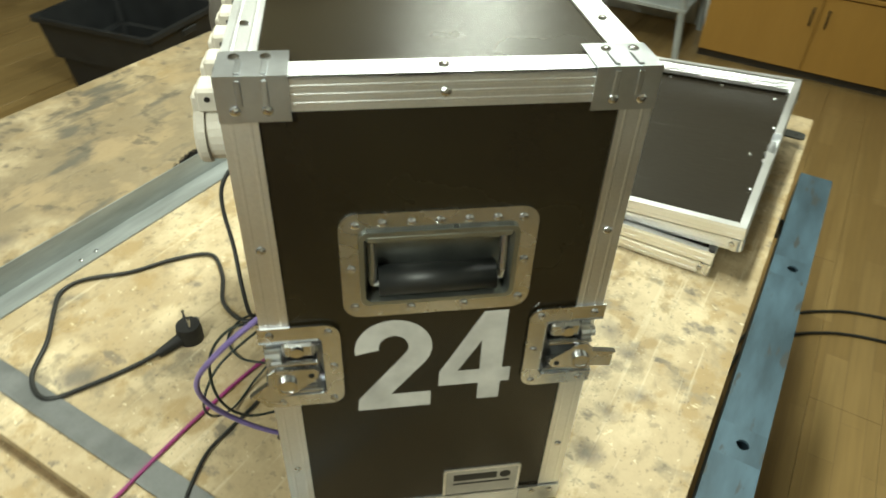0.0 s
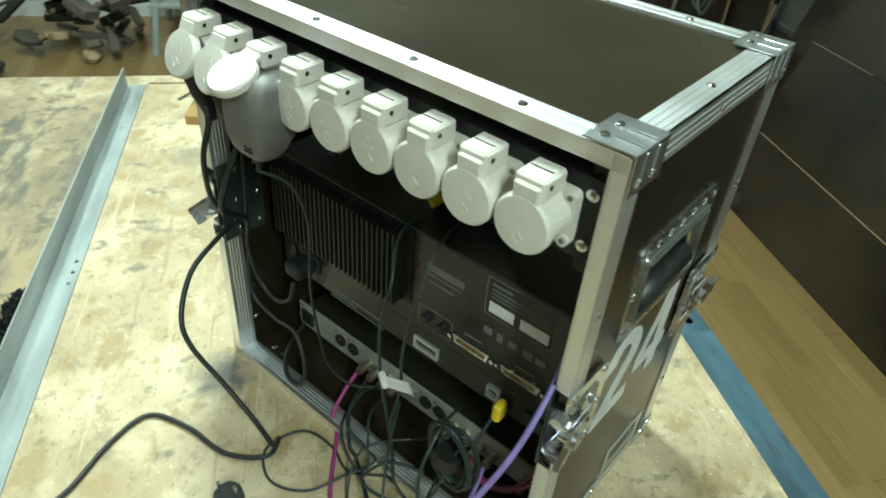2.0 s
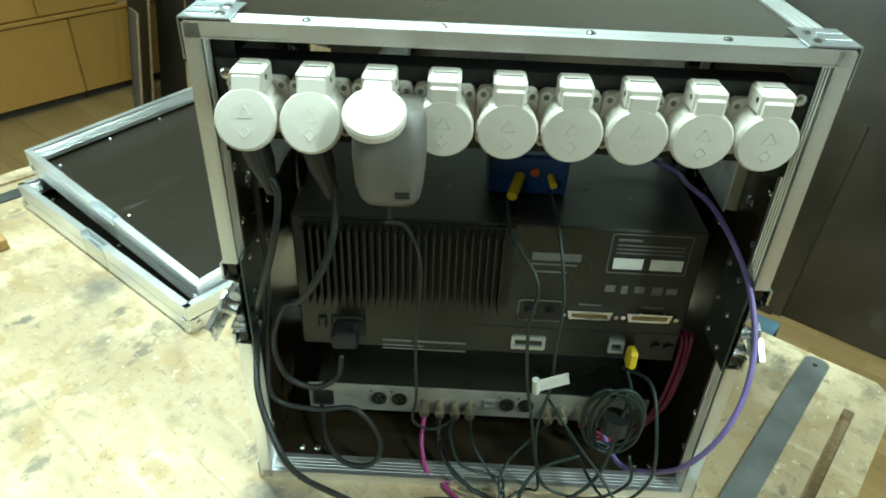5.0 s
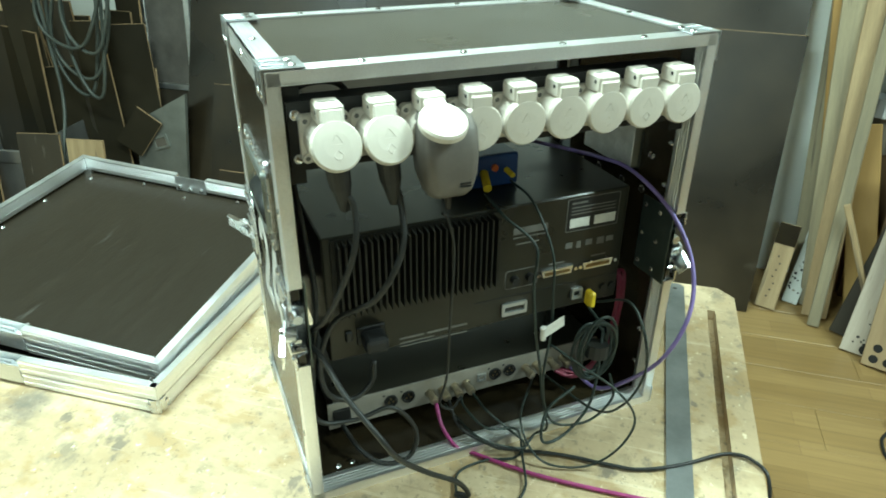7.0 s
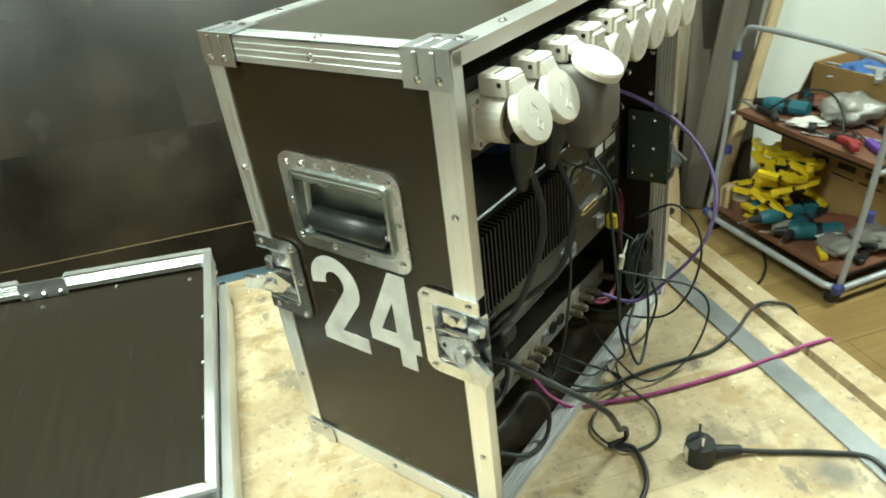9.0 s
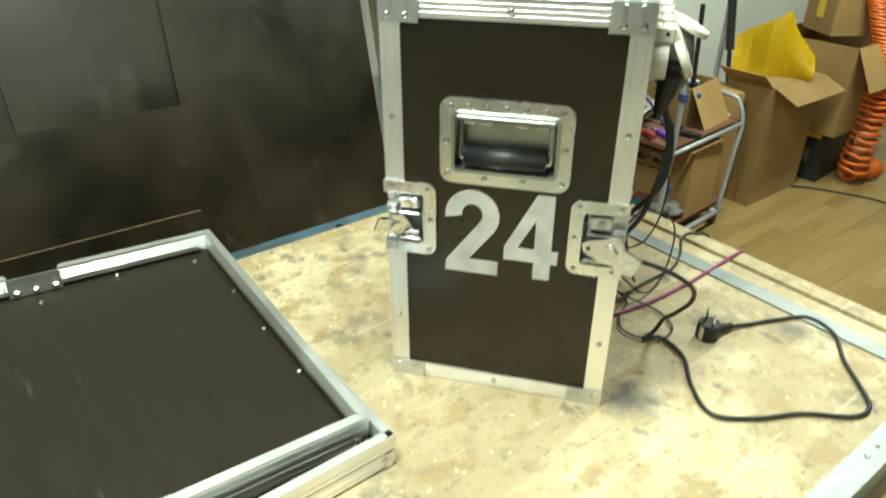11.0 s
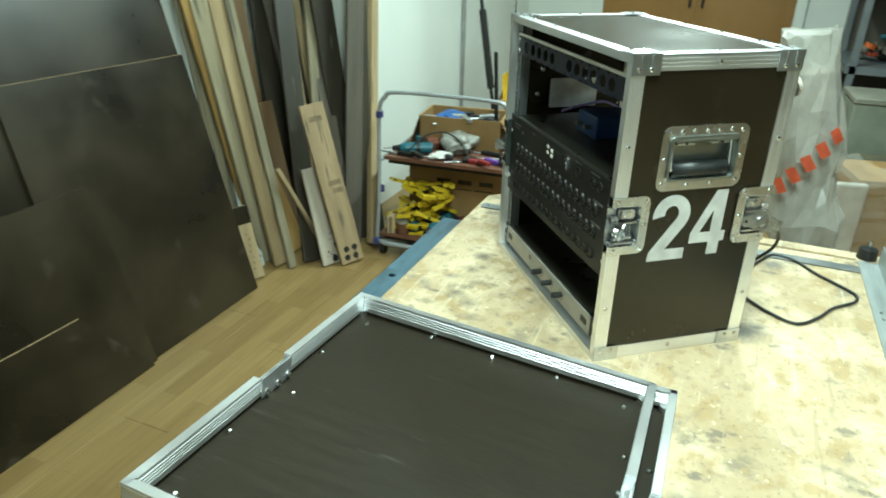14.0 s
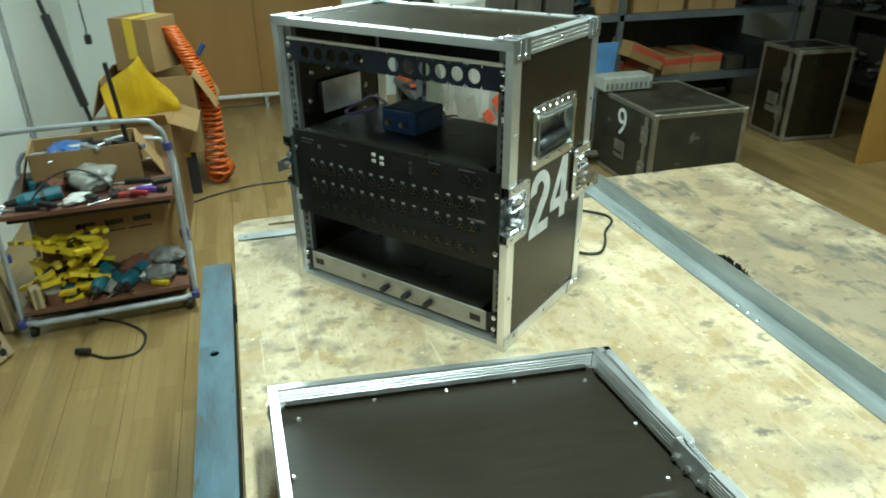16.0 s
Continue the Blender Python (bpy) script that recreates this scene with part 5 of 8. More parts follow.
def adapter():
    """Grey plug-in power supply hanging from the third socket."""
    a = thing("power_adapter", CASE @ Matrix.Translation((-0.098, -0.160, 0.477)), "grey plug-in power adapter hanging from a socket", "power adapter")
    bm = bmesh.new()
    rings = []
    for z, w, d0, d1 in ((0.040, 0.052, 0.004, 0.046), (0.030, 0.058, 0.001, 0.054), (0.005, 0.060, 0.0, 0.058), (-0.020, 0.057, 0.004, 0.058), (-0.036, 0.051, 0.014, 0.054), (-0.042, 0.044, 0.020, 0.050)):
        rings.append([bm.verts.new((x, -(d0 + d1) / 2 + y, z)) for x, y in rounded(w, d1 - d0, 0.012, 4)])
    n = len(rings[0])
    bm.faces.new(rings[0])
    for p, q in zip(rings, rings[1:]):
        for i in range(n):
            bm.faces.new((p[i], p[(i + 1) % n], q[(i + 1) % n], q[i]))
    bm.faces.new(rings[-1][::-1])
    part("body", bm, GREYPL, a, smooth=True)
    part("plug", cyl(bmesh.new(), (0, 0.002, 0.018), (0, -0.004, 0.018), 0.017, 20), BLACK, a)
    for k in range(3):
        part("vent", box(0.006, 0.018, -0.0575, -0.0562, -0.022 - 0.004 * k, -0.0205 - 0.004 * k), BLACK, a)
    part("strain_relief", cyl(bmesh.new(), (0, -0.038, -0.0415), (0, -0.038, -0.060), 0.0045, 10, 0.003), BLACK, a)


adapter()


# ---- cables ----
def loc(x, y, z):
    return CASE @ Vector((x, y, z))


def wire(name, pts, r, material, label, extra=None, per=8):
    """A cable as one thing; points are in world metres."""
    pts = [Vector(p) for p in pts]
    o = thing(name, Matrix.Translation(pts[0]), label, "cable")
    part("jacket", sweep(bmesh.new(), smooth_line([p - pts[0] for p in pts], per), r, 8), material, o, smooth=True)
    return o


def plug_body(parent, a, b, r=0.011):
    """Moulded plug from a to b, tapering into the cable, in the cable's own frame."""
    a, b = Vector(a), Vector(b)
    bm = bmesh.new()
    cyl(bm, a, a.lerp(b, 0.45), r * 1.15, 14, r * 1.05)
    cyl(bm, a.lerp(b, 0.45), b, r * 1.0, 14, r * 0.45)
    return part("plug", bm, RUBBER, parent)


T1 = TABLE + 0.0045
# thick mains lead from a socket, out of the case, round on the bench, to the loose plug
lead = [loc(-0.213, -0.186, 0.455), loc(-0.198, -0.188, 0.43), loc(-0.205, -0.198, 0.38), loc(-0.232, -0.178, 0.30), loc(-0.252, -0.138, 0.25), loc(-0.242, -0.175, 0.24), loc(-0.230, -0.225, 0.22), loc(-0.205, -0.262, 0.185), loc(-0.185, -0.268, 0.150), loc(-0.145, -0.255, 0.10), loc(-0.10, -0.245, 0.055), loc(-0.08, -0.236, 0.015),
        (0.065, -0.229, T1), (0.092, -0.244, T1), (0.080, -0.298, T1), (0.030, -0.350, T1), (0.002, -0.405, T1), (0.045, -0.448, T1), (0.108, -0.483, T1), (0.160, -0.530, T1), (0.200, -0.535, T1), (0.235, -0.505, T1), (0.280, -0.458, T1), (0.335, -0.415, T1), (0.348, -0.365, T1), (0.300, -0.335, T1), (0.245, -0.312, T1), (0.205, -0.297, T1 + 0.004)]
ld = wire("mains_lead", lead, 0.0034, CABLE_BLACK, "thick black mains lead lying curled on the bench")
o = Vector(lead[0])
pm = Matrix.Translation(Vector((0.160, -0.287, TABLE + 0.0008)) - o)
bm = bmesh.new()
for r0, r1, za, zb in ((0.0185, 0.0190, 0.0, 0.016), (0.0190, 0.0175, 0.016, 0.030)):
    cyl(bm, pm @ Vector((0, 0, za)), pm @ Vector((0, 0, zb)), r0, 24, r1)
cyl(bm, pm @ Vector((0.012, -0.003, 0.010)), pm @ Vector((0.052, -0.011, 0.007)), 0.010, 14, 0.006)
pg = part("plug", bm, RUBBER, ld, "black rubber mains plug, pins upward")
for s in (-1, 1):
    part("pin", cyl(bmesh.new(), pm @ Vector((0.004 * s, 0.0095 * s, 0.030)), pm @ Vector((0.004 * s, 0.0095 * s, 0.049)), 0.0024, 10), CHROME, pg)
part("earth_clip", box(-0.0195, -0.0178, -0.004, 0.004, 0.004, 0.0285, bm=bmesh.new(), m=pm), CHROME, pg)
plug_body(ld, loc(-0.213, -0.188, 0.480) - o, loc(-0.205, -0.178, 0.425) - o)

w2 = [loc(-0.158, -0.188, 0.455), loc(-0.147, -0.185, 0.43), loc(-0.153, -0.205, 0.380), loc(-0.182, -0.198, 0.322), loc(-0.218, -0.145, 0.268), loc(-0.238, -0.135, 0.21), loc(-0.232, -0.128, 0.15), loc(-0.20, -0.125, 0.128), loc(-0.172, -0.122, 0.145), loc(-0.166, -0.118, 0.176)]
o2 = wire("mains_cable", w2, 0.0036, CABLE_BLACK, "black mains cable from a socket to the mixer")
plug_body(o2, loc(-0.161, -0.190, 0.480) - Vector(w2[0]), loc(-0.152, -0.180, 0.425) - Vector(w2[0]))
wire("mains_cable", [loc(-0.246, -0.10, 0.50), loc(-0.24, -0.12, 0.535), loc(-0.215, -0.118, 0.545), loc(-0.185, -0.115, 0.537), loc(-0.17, -0.11, 0.50)], 0.0036, CABLE_BLACK, "black mains cable looped above the socket panel")
wire("mains_cable", [loc(-0.246, -0.10, 0.46), loc(-0.240, -0.120, 0.38), loc(-0.236, -0.130, 0.30), loc(-0.246, -0.13, 0.20), loc(-0.250, -0.13, 0.115), loc(-0.20, -0.13, 0.096), loc(-0.150, -0.135, 0.105), loc(-0.120, -0.145, 0.065), loc(-0.130, -0.150, 0.025), loc(-0.165, -0.145, 0.018), loc(-0.192, -0.12, 0.03), loc(-0.206, -0.075, 0.043)], 0.0032, CABLE_BLACK, "black mains cable looped down to the receiver")
# adapter lead
wire("adapter_lead", [loc(-0.104, -0.198, 0.412), loc(-0.086, -0.170, 0.389), loc(-0.073, -0.160, 0.339), loc(-0.077, -0.160, 0.243), loc(-0.076, -0.150, 0.149), loc(-0.080, -0.135, 0.09), loc(-0.055, -0.120, 0.060), loc(-0.03, -0.094, 0.0525)], 0.0018, CABLE_BLACK, "thin black adapter lead hanging to the receiver")
# thin audio pair from the blue box
wire("audio_cable", [loc(0.014, -0.060, 0.360), loc(0.018, -0.11, 0.348), loc(0.045, -0.150, 0.318), loc(0.040, -0.160, 0.266), loc(0.046, -0.165, 0.194), loc(0.058, -0.165, 0.130), loc(0.068, -0.165, 0.07), loc(0.085, -0.175, 0.03), loc(0.14, -0.18, 0.02), loc(0.18, -0.178, 0.05), loc(0.175, -0.17, 0.09)], 0.0020, CABLE_GREEN, "thin black audio cable with a white paper tag")
wire("audio_cable", [loc(0.060, -0.044, 0.366), loc(0.066, -0.10, 0.355), loc(0.074, -0.145, 0.30), loc(0.072, -0.158, 0.241), loc(0.073, -0.160, 0.186), loc(0.064, -0.165, 0.12), loc(0.070, -0.165, 0.06), loc(0.075, -0.170, 0.02), (0.148, -0.092, T1 + 0.004), (0.130, -0.140, T1), (0.090, -0.158, T1), (0.058, -0.195, T1), (0.080, -0.245, T1), (0.130, -0.240, T1), (0.152, -0.195, T1), (0.140, -0.145, T1 + 0.005), (0.128, -0.105, T1 + 0.010), loc(0.02, -0.165, 0.035), loc(-0.02, -0.160, 0.045), loc(-0.035, -0.12, 0.055), loc(-0.029, -0.094, 0.0525)], 0.0018, CABLE_GREEN, "thin black cable looping onto the bench")
wire("audio_cable", [loc(-0.01, -0.094, 0.0525), loc(-0.005, -0.13, 0.048), loc(0.015, -0.155, 0.03), loc(0.035, -0.175, 0.012), loc(0.02, -0.185, 0.014), loc(-0.03, -0.16, 0.03), loc(-0.054, -0.09, 0.043)], 0.0018, CABLE_GREEN, "thin grey cable between two sockets")
wire("audio_cable", [loc(-0.049, -0.094, 0.0525), loc(-0.045, -0.13, 0.028), loc(-0.01, -0.165, 0.012), (0.113, -0.128, T1), (0.193, -0.118, T1), (0.256, -0.118, T1), (0.300, -0.115, T1), (0.356, -0.090, T1), (0.418, -0.050, T1), (0.456, -0.054, T1), (0.476, -0.082, TABLE - 0.01), (0.482, -0.12, TABLE - 0.12), (0.484, -0.14, 0.4), (0.50, -0.16, 0.05), (0.55, -0.2, 0.006)], 0.0027, CABLE_BLACK, "black cable running off the bench edge")
wire("antenna_cable", [loc(-0.069, -0.094, 0.0525), loc(-0.070, -0.120, 0.030), loc(-0.06, -0.150, 0.014), (0.068, -0.150, T1), (0.160, -0.165, T1), (0.270, -0.168, T1), (0.360, -0.165, T1), (0.445, -0.160, T1), (0.476, -0.160, TABLE - 0.015), (0.484, -0.162, TABLE - 0.15), (0.486, -0.165, 0.35), (0.50, -0.17, 0.05), (0.56, -0.17, 0.006)], 0.0029, CABLE_PINK, "magenta cable running from the receiver over the bench edge")
wire("violet_cable", [loc(0.085, 0.075, 0.40), loc(0.15, 0.07, 0.375), loc(0.213, 0.03, 0.362), loc(0.216, -0.02, 0.370), loc(0.231, -0.08, 0.370), loc(0.250, -0.150, 0.335), loc(0.252, -0.205, 0.285), loc(0.236, -0.237, 0.225), loc(0.212, -0.232, 0.155), loc(0.194, -0.190, 0.088), loc(0.175, -0.144, 0.044), loc(0.159, -0.094, 0.0525)], 0.0029, CABLE_VIOLET, "violet cable bulging out of the case rear")
for k, (dx, dz) in enumerate(((0, 0), (-0.006, 0.004), (0.004, 0.008))):
    wire("red_cable", [loc(0.236 + dx, -0.060, 0.200 - 0.006 * k), loc(0.240 + dx, -0.082, 0.195 + dz), loc(0.238 + dx, -0.092, 0.165 + dz), loc(0.236 + dx, -0.092, 0.128 + dz), loc(0.226 + dx, -0.096, 0.086 + dz), loc(0.196, -0.102, 0.050 + dz), loc(0.160 + dx, -0.104, 0.040 + dz), loc(0.137 + dx, -0.094, 0.0525)], 0.0025, CABLE_RED, "red cable hanging beside the mixer to the receiver")




def coil():
    """Tied bundle of thin black cable hanging in the corner of the rear."""
    base = Vector((0.150, -0.150, 0.132))
    c = thing("cable_bundle", CASE @ Matrix.Translation(base), "tied bundle of thin black cable hanging in the case", "cable")
    rnd = random.Random(5)
    for k in range(6):
        a, b = 0.022 + 0.012 * rnd.random(), 0.047 + 0.016 * rnd.random()
        ox, oz, tl = rnd.uniform(-0.008, 0.008), rnd.uniform(-0.006, 0.006), rnd.uniform(-0.3, 0.3)
        line = []
        for i in range(28):
            t = 2 * math.pi * i / 28
            x, z = a * math.cos(t), b * math.sin(t)
            line.append(Vector((ox + x * math.cos(tl) - z * math.sin(tl) * 0.4, -0.012 - 0.006 * math.sin(t + k) - 0.10 * z * 0.4 + 0.002 * k, oz + z)))
        part("loop", sweep(bmesh.new(), line, 0.0021, 7, True), CABLE_GREEN, c, smooth=True)
    part("tie", cyl(bmesh.new(), (0, -0.014, -0.006), (0.002, -0.012, 0.014), 0.016, 12), CABLE_BLACK, c)


coil()
wire("audio_cable", [loc(0.073, -0.160, 0.165), loc(0.10, -0.205, 0.15), loc(0.13, -0.245, 0.13), loc(0.15, -0.265, 0.09), loc(0.13, -0.262, 0.04), loc(0.09, -0.245, 0.008), loc(0.04, -0.215, 0.012), loc(0.03, -0.17, 0.05), loc(0.092, -0.094, 0.0525)], 0.0017, CABLE_GREEN, "thin dark green cable bulging from the case rear")
wire("audio_cable", [loc(0.150, -0.150, 0.21), loc(0.165, -0.200, 0.235), loc(0.17, -0.235, 0.20), loc(0.175, -0.240, 0.14), loc(0.16, -0.225, 0.08), loc(0.14, -0.19, 0.05), loc(0.111, -0.094, 0.0525)], 0.0018, CABLE_GREEN, "thin black cable looped beside the bundle")
wire("audio_cable", [loc(0.168, -0.110, 0.172), loc(0.170, -0.14, 0.16), loc(0.160, -0.160, 0.15), loc(0.14, -0.18, 0.06), loc(0.09, -0.195, 0.025), loc(0.05, -0.2, 0.03), loc(0.07, -0.175, 0.06), loc(0.12, -0.165, 0.08)], 0.0022, CABLE_GREEN, "thin black cable from the yellow video plug")

tg = thing("paper_tag", CASE @ Matrix.Translation((0.060, -0.168, 0.194)) @ pose(0, 0, 0, 8, -14, 10), "white paper tag stuck round a thin cable", "tag")
part("tag", box(-0.004, 0.032, -0.0004, 0.0004, -0.010, 0.010), PAPER, tg)
part("wrap", cyl(bmesh.new(), (-0.006, 0, -0.010), (-0.004, 0, 0.012), 0.0042, 10), PAPER, tg)

# ---- leaning sheets along the north wall ----
BASE = ROOM
LEAN = 16.0
G = "sheets leaning on the wall"


def sheet(outline, foot, label, thick=0.010, edge=True):
    """A board standing on the floor and leaning on the wall; outline in (x, length up the slope)."""
    x0 = sum(p[0] for p in outline) / len(outline)
    s = thing("plywood_sheet", pose(x0, foot, 0.0, -LEAN, 0, 0), label, "plywood sheet", G)
    m = Matrix(((1, 0, 0, 0), (0, 0, 1, 0), (0, 1, 0, 0.0035), (0, 0, 0, 1)))
    pts = [(x - x0, v) for x, v in outline]
    part("board", prism(bmesh.new(), pts, 0, thick, m), SHEETS, s)
    if edge:
        k = max(range(len(pts)), key=lambda i: pts[i][1] + pts[(i + 1) % len(pts)][1])
        (ax, av), (bx, bv) = pts[k], pts[(k + 1) % len(pts)]
        bm = prism(bmesh.new(), [(ax, av), (bx, bv), (bx, bv + 0.0018), (ax, av + 0.0018)], 0.001, thick - 0.001, m)
        part("edge", bm, PLY_EDGE, s, "pale raw plywood edge")
    return s


sheet([(-1.81, 0), (0.79, 0), (0.822, 1.35), (-1.775, 1.345)], 1.690, "large dark film-faced plywood sheet leaning on the wall", 0.012)
sheet([(0.0, 0), (0.79, 0), (0.825, 1.07), (-0.022, 1.088), (-0.045, 0.70)], 1.677, "dark plywood sheet leaning before a larger one")
sheet([(-1.66, 0), (0.147, 0), (0.157, 0.704), (-1.30, 0.722), (-1.64, 0.715)], 1.664, "low dark plywood offcut leaning on bigger sheets")
sheet([(-1.62, 0), (0.12, 0), (-0.083, 0.303), (-1.60, 0.325)], 1.650, "narrow dark plywood strip leaning on bigger sheets")
torn = sheet([(-0.62, 0), (-0.155, 0), (-0.170, 0.895), (-0.60, 0.880)], 1.6725, "narrow dark plywood sheet with a chipped pale corner", 0.005, False)
part("edge", box(0.2150, 0.2162, 0.001, 0.004, 0.70, 0.895), PLY_EDGE, torn, "pale chipped plywood edge")



# ---- planks and strips leaning in the corner by the sheets ----
def plank(base, top, width, thick, material, label, name="plank", cat="plank", group="planks leaning on the wall", turn=-20.0, extra=None):
    """A straight board from its foot on the floor to its top."""
    b, t = Vector((base[0], base[1], 0)), Vector(top)
    z = (t - b).normalized()
    side = Vector((math.cos(radians(turn)), math.sin(radians(turn)), 0))
    x = (side - z * side.dot(z)).normalized()
    y = z.cross(x)
    lift = abs(x.z) * width / 2 + abs(y.z) * thick / 2 + 0.001
    m = Matrix(((x.x, y.x, z.x, b.x), (x.y, y.y, z.y, b.y), (x.z, y.z, z.z, lift), (0, 0, 0, 1)))
    p = thing(name, m, label, cat, group)
    length = (t - b).length
    part("board", box(-width / 2, width / 2, -thick / 2, thick / 2, 0, length, min(0.003, thick * 0.3)), material, p)
    if extra:
        extra(p, width, thick, length)
    return p


def stamps(p, w, t, n):
    """Two faded ink stamps and round cut-outs on the face of a short plank."""
    ink = mat("faded_ink", (0.15, 0.105, 0.065), 0.8, dark=(0.24, 0.165, 0.09), scale=60, amount=0.3)
    for z0, z1, x0, x1 in ((n - 0.085, n - 0.06, -0.03, 0.035), (n - 0.40, n - 0.375, -0.02, 0.045), (n - 0.44, n - 0.415, -0.005, 0.05)):
        part("stamp", box(x0, x1, -t / 2 - 0.0008, -t / 2 - 0.0001, z0, z1), ink, p, "faded dark ink stamp")
    for x, z in ((-0.025, 0.03), (0.02, 0.03), (-0.02, 0.072), (0.024, 0.072)):
        part("hole", cyl(bmesh.new(), (x, -t / 2 - 0.0008, z), (x, -t / 2 + 0.002, z), 0.015, 14), BLACK, p)


def dots(p, w, t, n):
    rnd = random.Random(int(n * 1000))
    for k in range(int(n * 60)):
        x, z = rnd.uniform(-w * 0.4, w * 0.4), rnd.uniform(0.03, n - 0.03)
        part("hole", cyl(bmesh.new(), (x, -t / 2 - 0.0006, z), (x, -t / 2 + 0.001, z), rnd.uniform(0.003, 0.006), 8), BLACK, p)


def brown_top(p, w, t, n):
    part("stain", box(-w / 2 + 0.001, w / 2 - 0.001, -t / 2 - 0.0012, -t / 2 - 0.0001, n - 0.085, n - 0.001), FILM, p, "dark brown film-faced top end")
    for k in range(7):
        part("hole", cyl(bmesh.new(), (0.006 * (k % 3 - 1), -t / 2 - 0.0008, 0.05 + 0.028 * k), (0.006 * (k % 3 - 1), -t / 2 + 0.001, 0.05 + 0.028 * k), 0.0035, 8), BLACK, p)


def notched(p, w, t, n):
    dots(p, w, t, n * 0.4)
    part("notch", cyl(bmesh.new(), (w * 0.22, -t / 2 - 0.0008, 0.024), (w * 0.22, -t / 2 + 0.002, 0.024), 0.017, 16), BLACK, p)


STAMPWOOD = mat("weathered_brown_plank", (0.38, 0.265, 0.145), 0.7, dark=(0.23, 0.155, 0.085), scale=5, stretch=(5, 5, 0.5), bump=0.15, bscale=80, spots=((0.15, 0.11, 0.07), 9, 0.60))
PALEBOARD = mat("pale_weathered_board", (0.50, 0.43, 0.35), 0.7, dark=(0.34, 0.28, 0.22), scale=5, stretch=(5, 5, 0.6), bump=0.1, bscale=80, spots=((0.22, 0.18, 0.14), 14, 0.64))
WHITEBOARD = mat("white_laminate", (0.62, 0.64, 0.62), 0.5, dark=(0.50, 0.52, 0.50), scale=6, spots=((0.25, 0.22, 0.18), 40, 0.68))
OCHRE = mat("ochre_plywood", (0.46, 0.28, 0.09), 0.6, dark=(0.36, 0.21, 0.07), scale=4, stretch=(5, 5, 0.5), bump=0.1, bscale=80)
DARKOCHRE = mat("brown_stained_board", (0.17, 0.095, 0.04), 0.6, dark=(0.10, 0.055, 0.025), scale=4, stretch=(5, 5, 0.5), bump=0.1, bscale=80)
DARKBOARD = mat("dark_brown_board", (0.056, 0.044, 0.029), 0.5, dark=(0.030, 0.024, 0.017), scale=3, stretch=(4, 4, 0.5), bump=0.05, bscale=200, spots=((0.11, 0.10, 0.08), 9, 0.66))
plank((0.862, 1.735), (0.905, 1.835, 0.335), 0.078, 0.018, PLANK_A, "short raw wood block with a brown top end", "wood_block", "wood block", extra=brown_top)
plank((0.965, 1.80), (1.045, 1.945, 0.42), 0.060, 0.012, WHITEBOARD, "narrow white strip with drilled holes", "white_strip", "board strip", "white strips", extra=dots)
plank((1.035, 1.83), (1.10, 1.955, 0.44), 0.035, 0.012, WHITEBOARD, "narrow white strip leaning on the wall", "white_strip", "board strip", "white strips")
plank((1.02, 1.935), (0.86, 2.05, 1.9), 0.09, 0.012, PLANK_C, "long greyed board strip leaning behind planks", "board_strip", "board strip")
plank((1.083, 1.870), (0.785, 2.03, 1.95), 0.066, 0.022, OCHRE, "long yellowish plank leaning on the wall")
plank((1.045, 1.800), (0.872, 2.03, 1.90), 0.085, 0.024, PLANK_C, "long grey weathered plank leaning on the wall")
plank((1.045, 1.721), (0.990, 2.02, 1.90), 0.090, 0.024, PLANK_A, "long raw pine plank leaning on the wall")
plank((1.030, 1.649), (1.052, 2.01, 1.90), 0.042, 0.020, PLANK_C, "long thin whitened batten leaning on planks", "batten", "batten")
plank((1.205, 1.735), (1.085, 1.93, 0.72), 0.105, 0.020, OCHRE, "short ochre plywood board with a rounded end", "plywood_board", "board")
plank((1.225, 1.745), (1.29, 1.93, 0.74), 0.075, 0.018, DARKOCHRE, "short brown board leaning behind another", "plywood_board", "board")
plank((1.235, 1.575), (1.03, 1.69, 0.50), 0.022, 0.018, PLANK_A, "thin raw wood batten leaning aslant", "batten", "batten")
plank((1.125, 1.595), (1.598, 2.03, 1.90), 0.105, 0.014, DARKBOARD, "long dark brown board leaning on the wall")
plank((1.31, 1.66), (1.548, 1.99, 1.60), 0.060, 0.020, PLANK_A, "long pale plank leaning behind a dark board")
plank((1.145, 1.495), (1.215, 1.635, 0.46), 0.105, 0.016, PALEBOARD, "pale weathered board with small holes and a round notch", "pale_board", "board", extra=notched)
plank((1.205, 1.410), (1.255, 1.640, 0.76), 0.122, 0.020, STAMPWOOD, "short weathered plank with faded stamps and round holes", turn=-34.0, extra=stamps)
plank((1.40, 1.545), (1.655, 1.93, 1.62), 0.085, 0.018, PLANK_B, "grey weathered plank leaning on the wall")
plank((1.56, 1.575), (1.585, 1.83, 1.70), 0.125, 0.016, DARKBOARD, "dark board leaning on the wall")
plank((1.47, 1.64), (1.60, 2.02, 1.75), 0.05, 0.020, PLANK_A, "pale plank leaning among darker ones")
plank((1.50, 1.76), (1.36, 2.04, 1.9), 0.08, 0.020, PLANK_B, "weathered plank leaning the other way")
plank((1.36, 1.86), (1.44, 2.05, 1.8), 0.13, 0.012, DARKBOARD, "dark board standing behind the planks")
plank((1.24, 1.90), (1.21, 2.05, 1.5), 0.15, 0.012, DARKOCHRE, "brown board standing behind the planks")
plank((1.435, 1.425), (1.90, 1.64, 1.25), 0.045, 0.040, PLANK_A, "square raw pine post leaning aside", "post", "post")
plank((1.66, 1.56), (1.57, 1.78, 0.80), 0.09, 0.018, PLANK_B, "short weathered plank behind the cart")
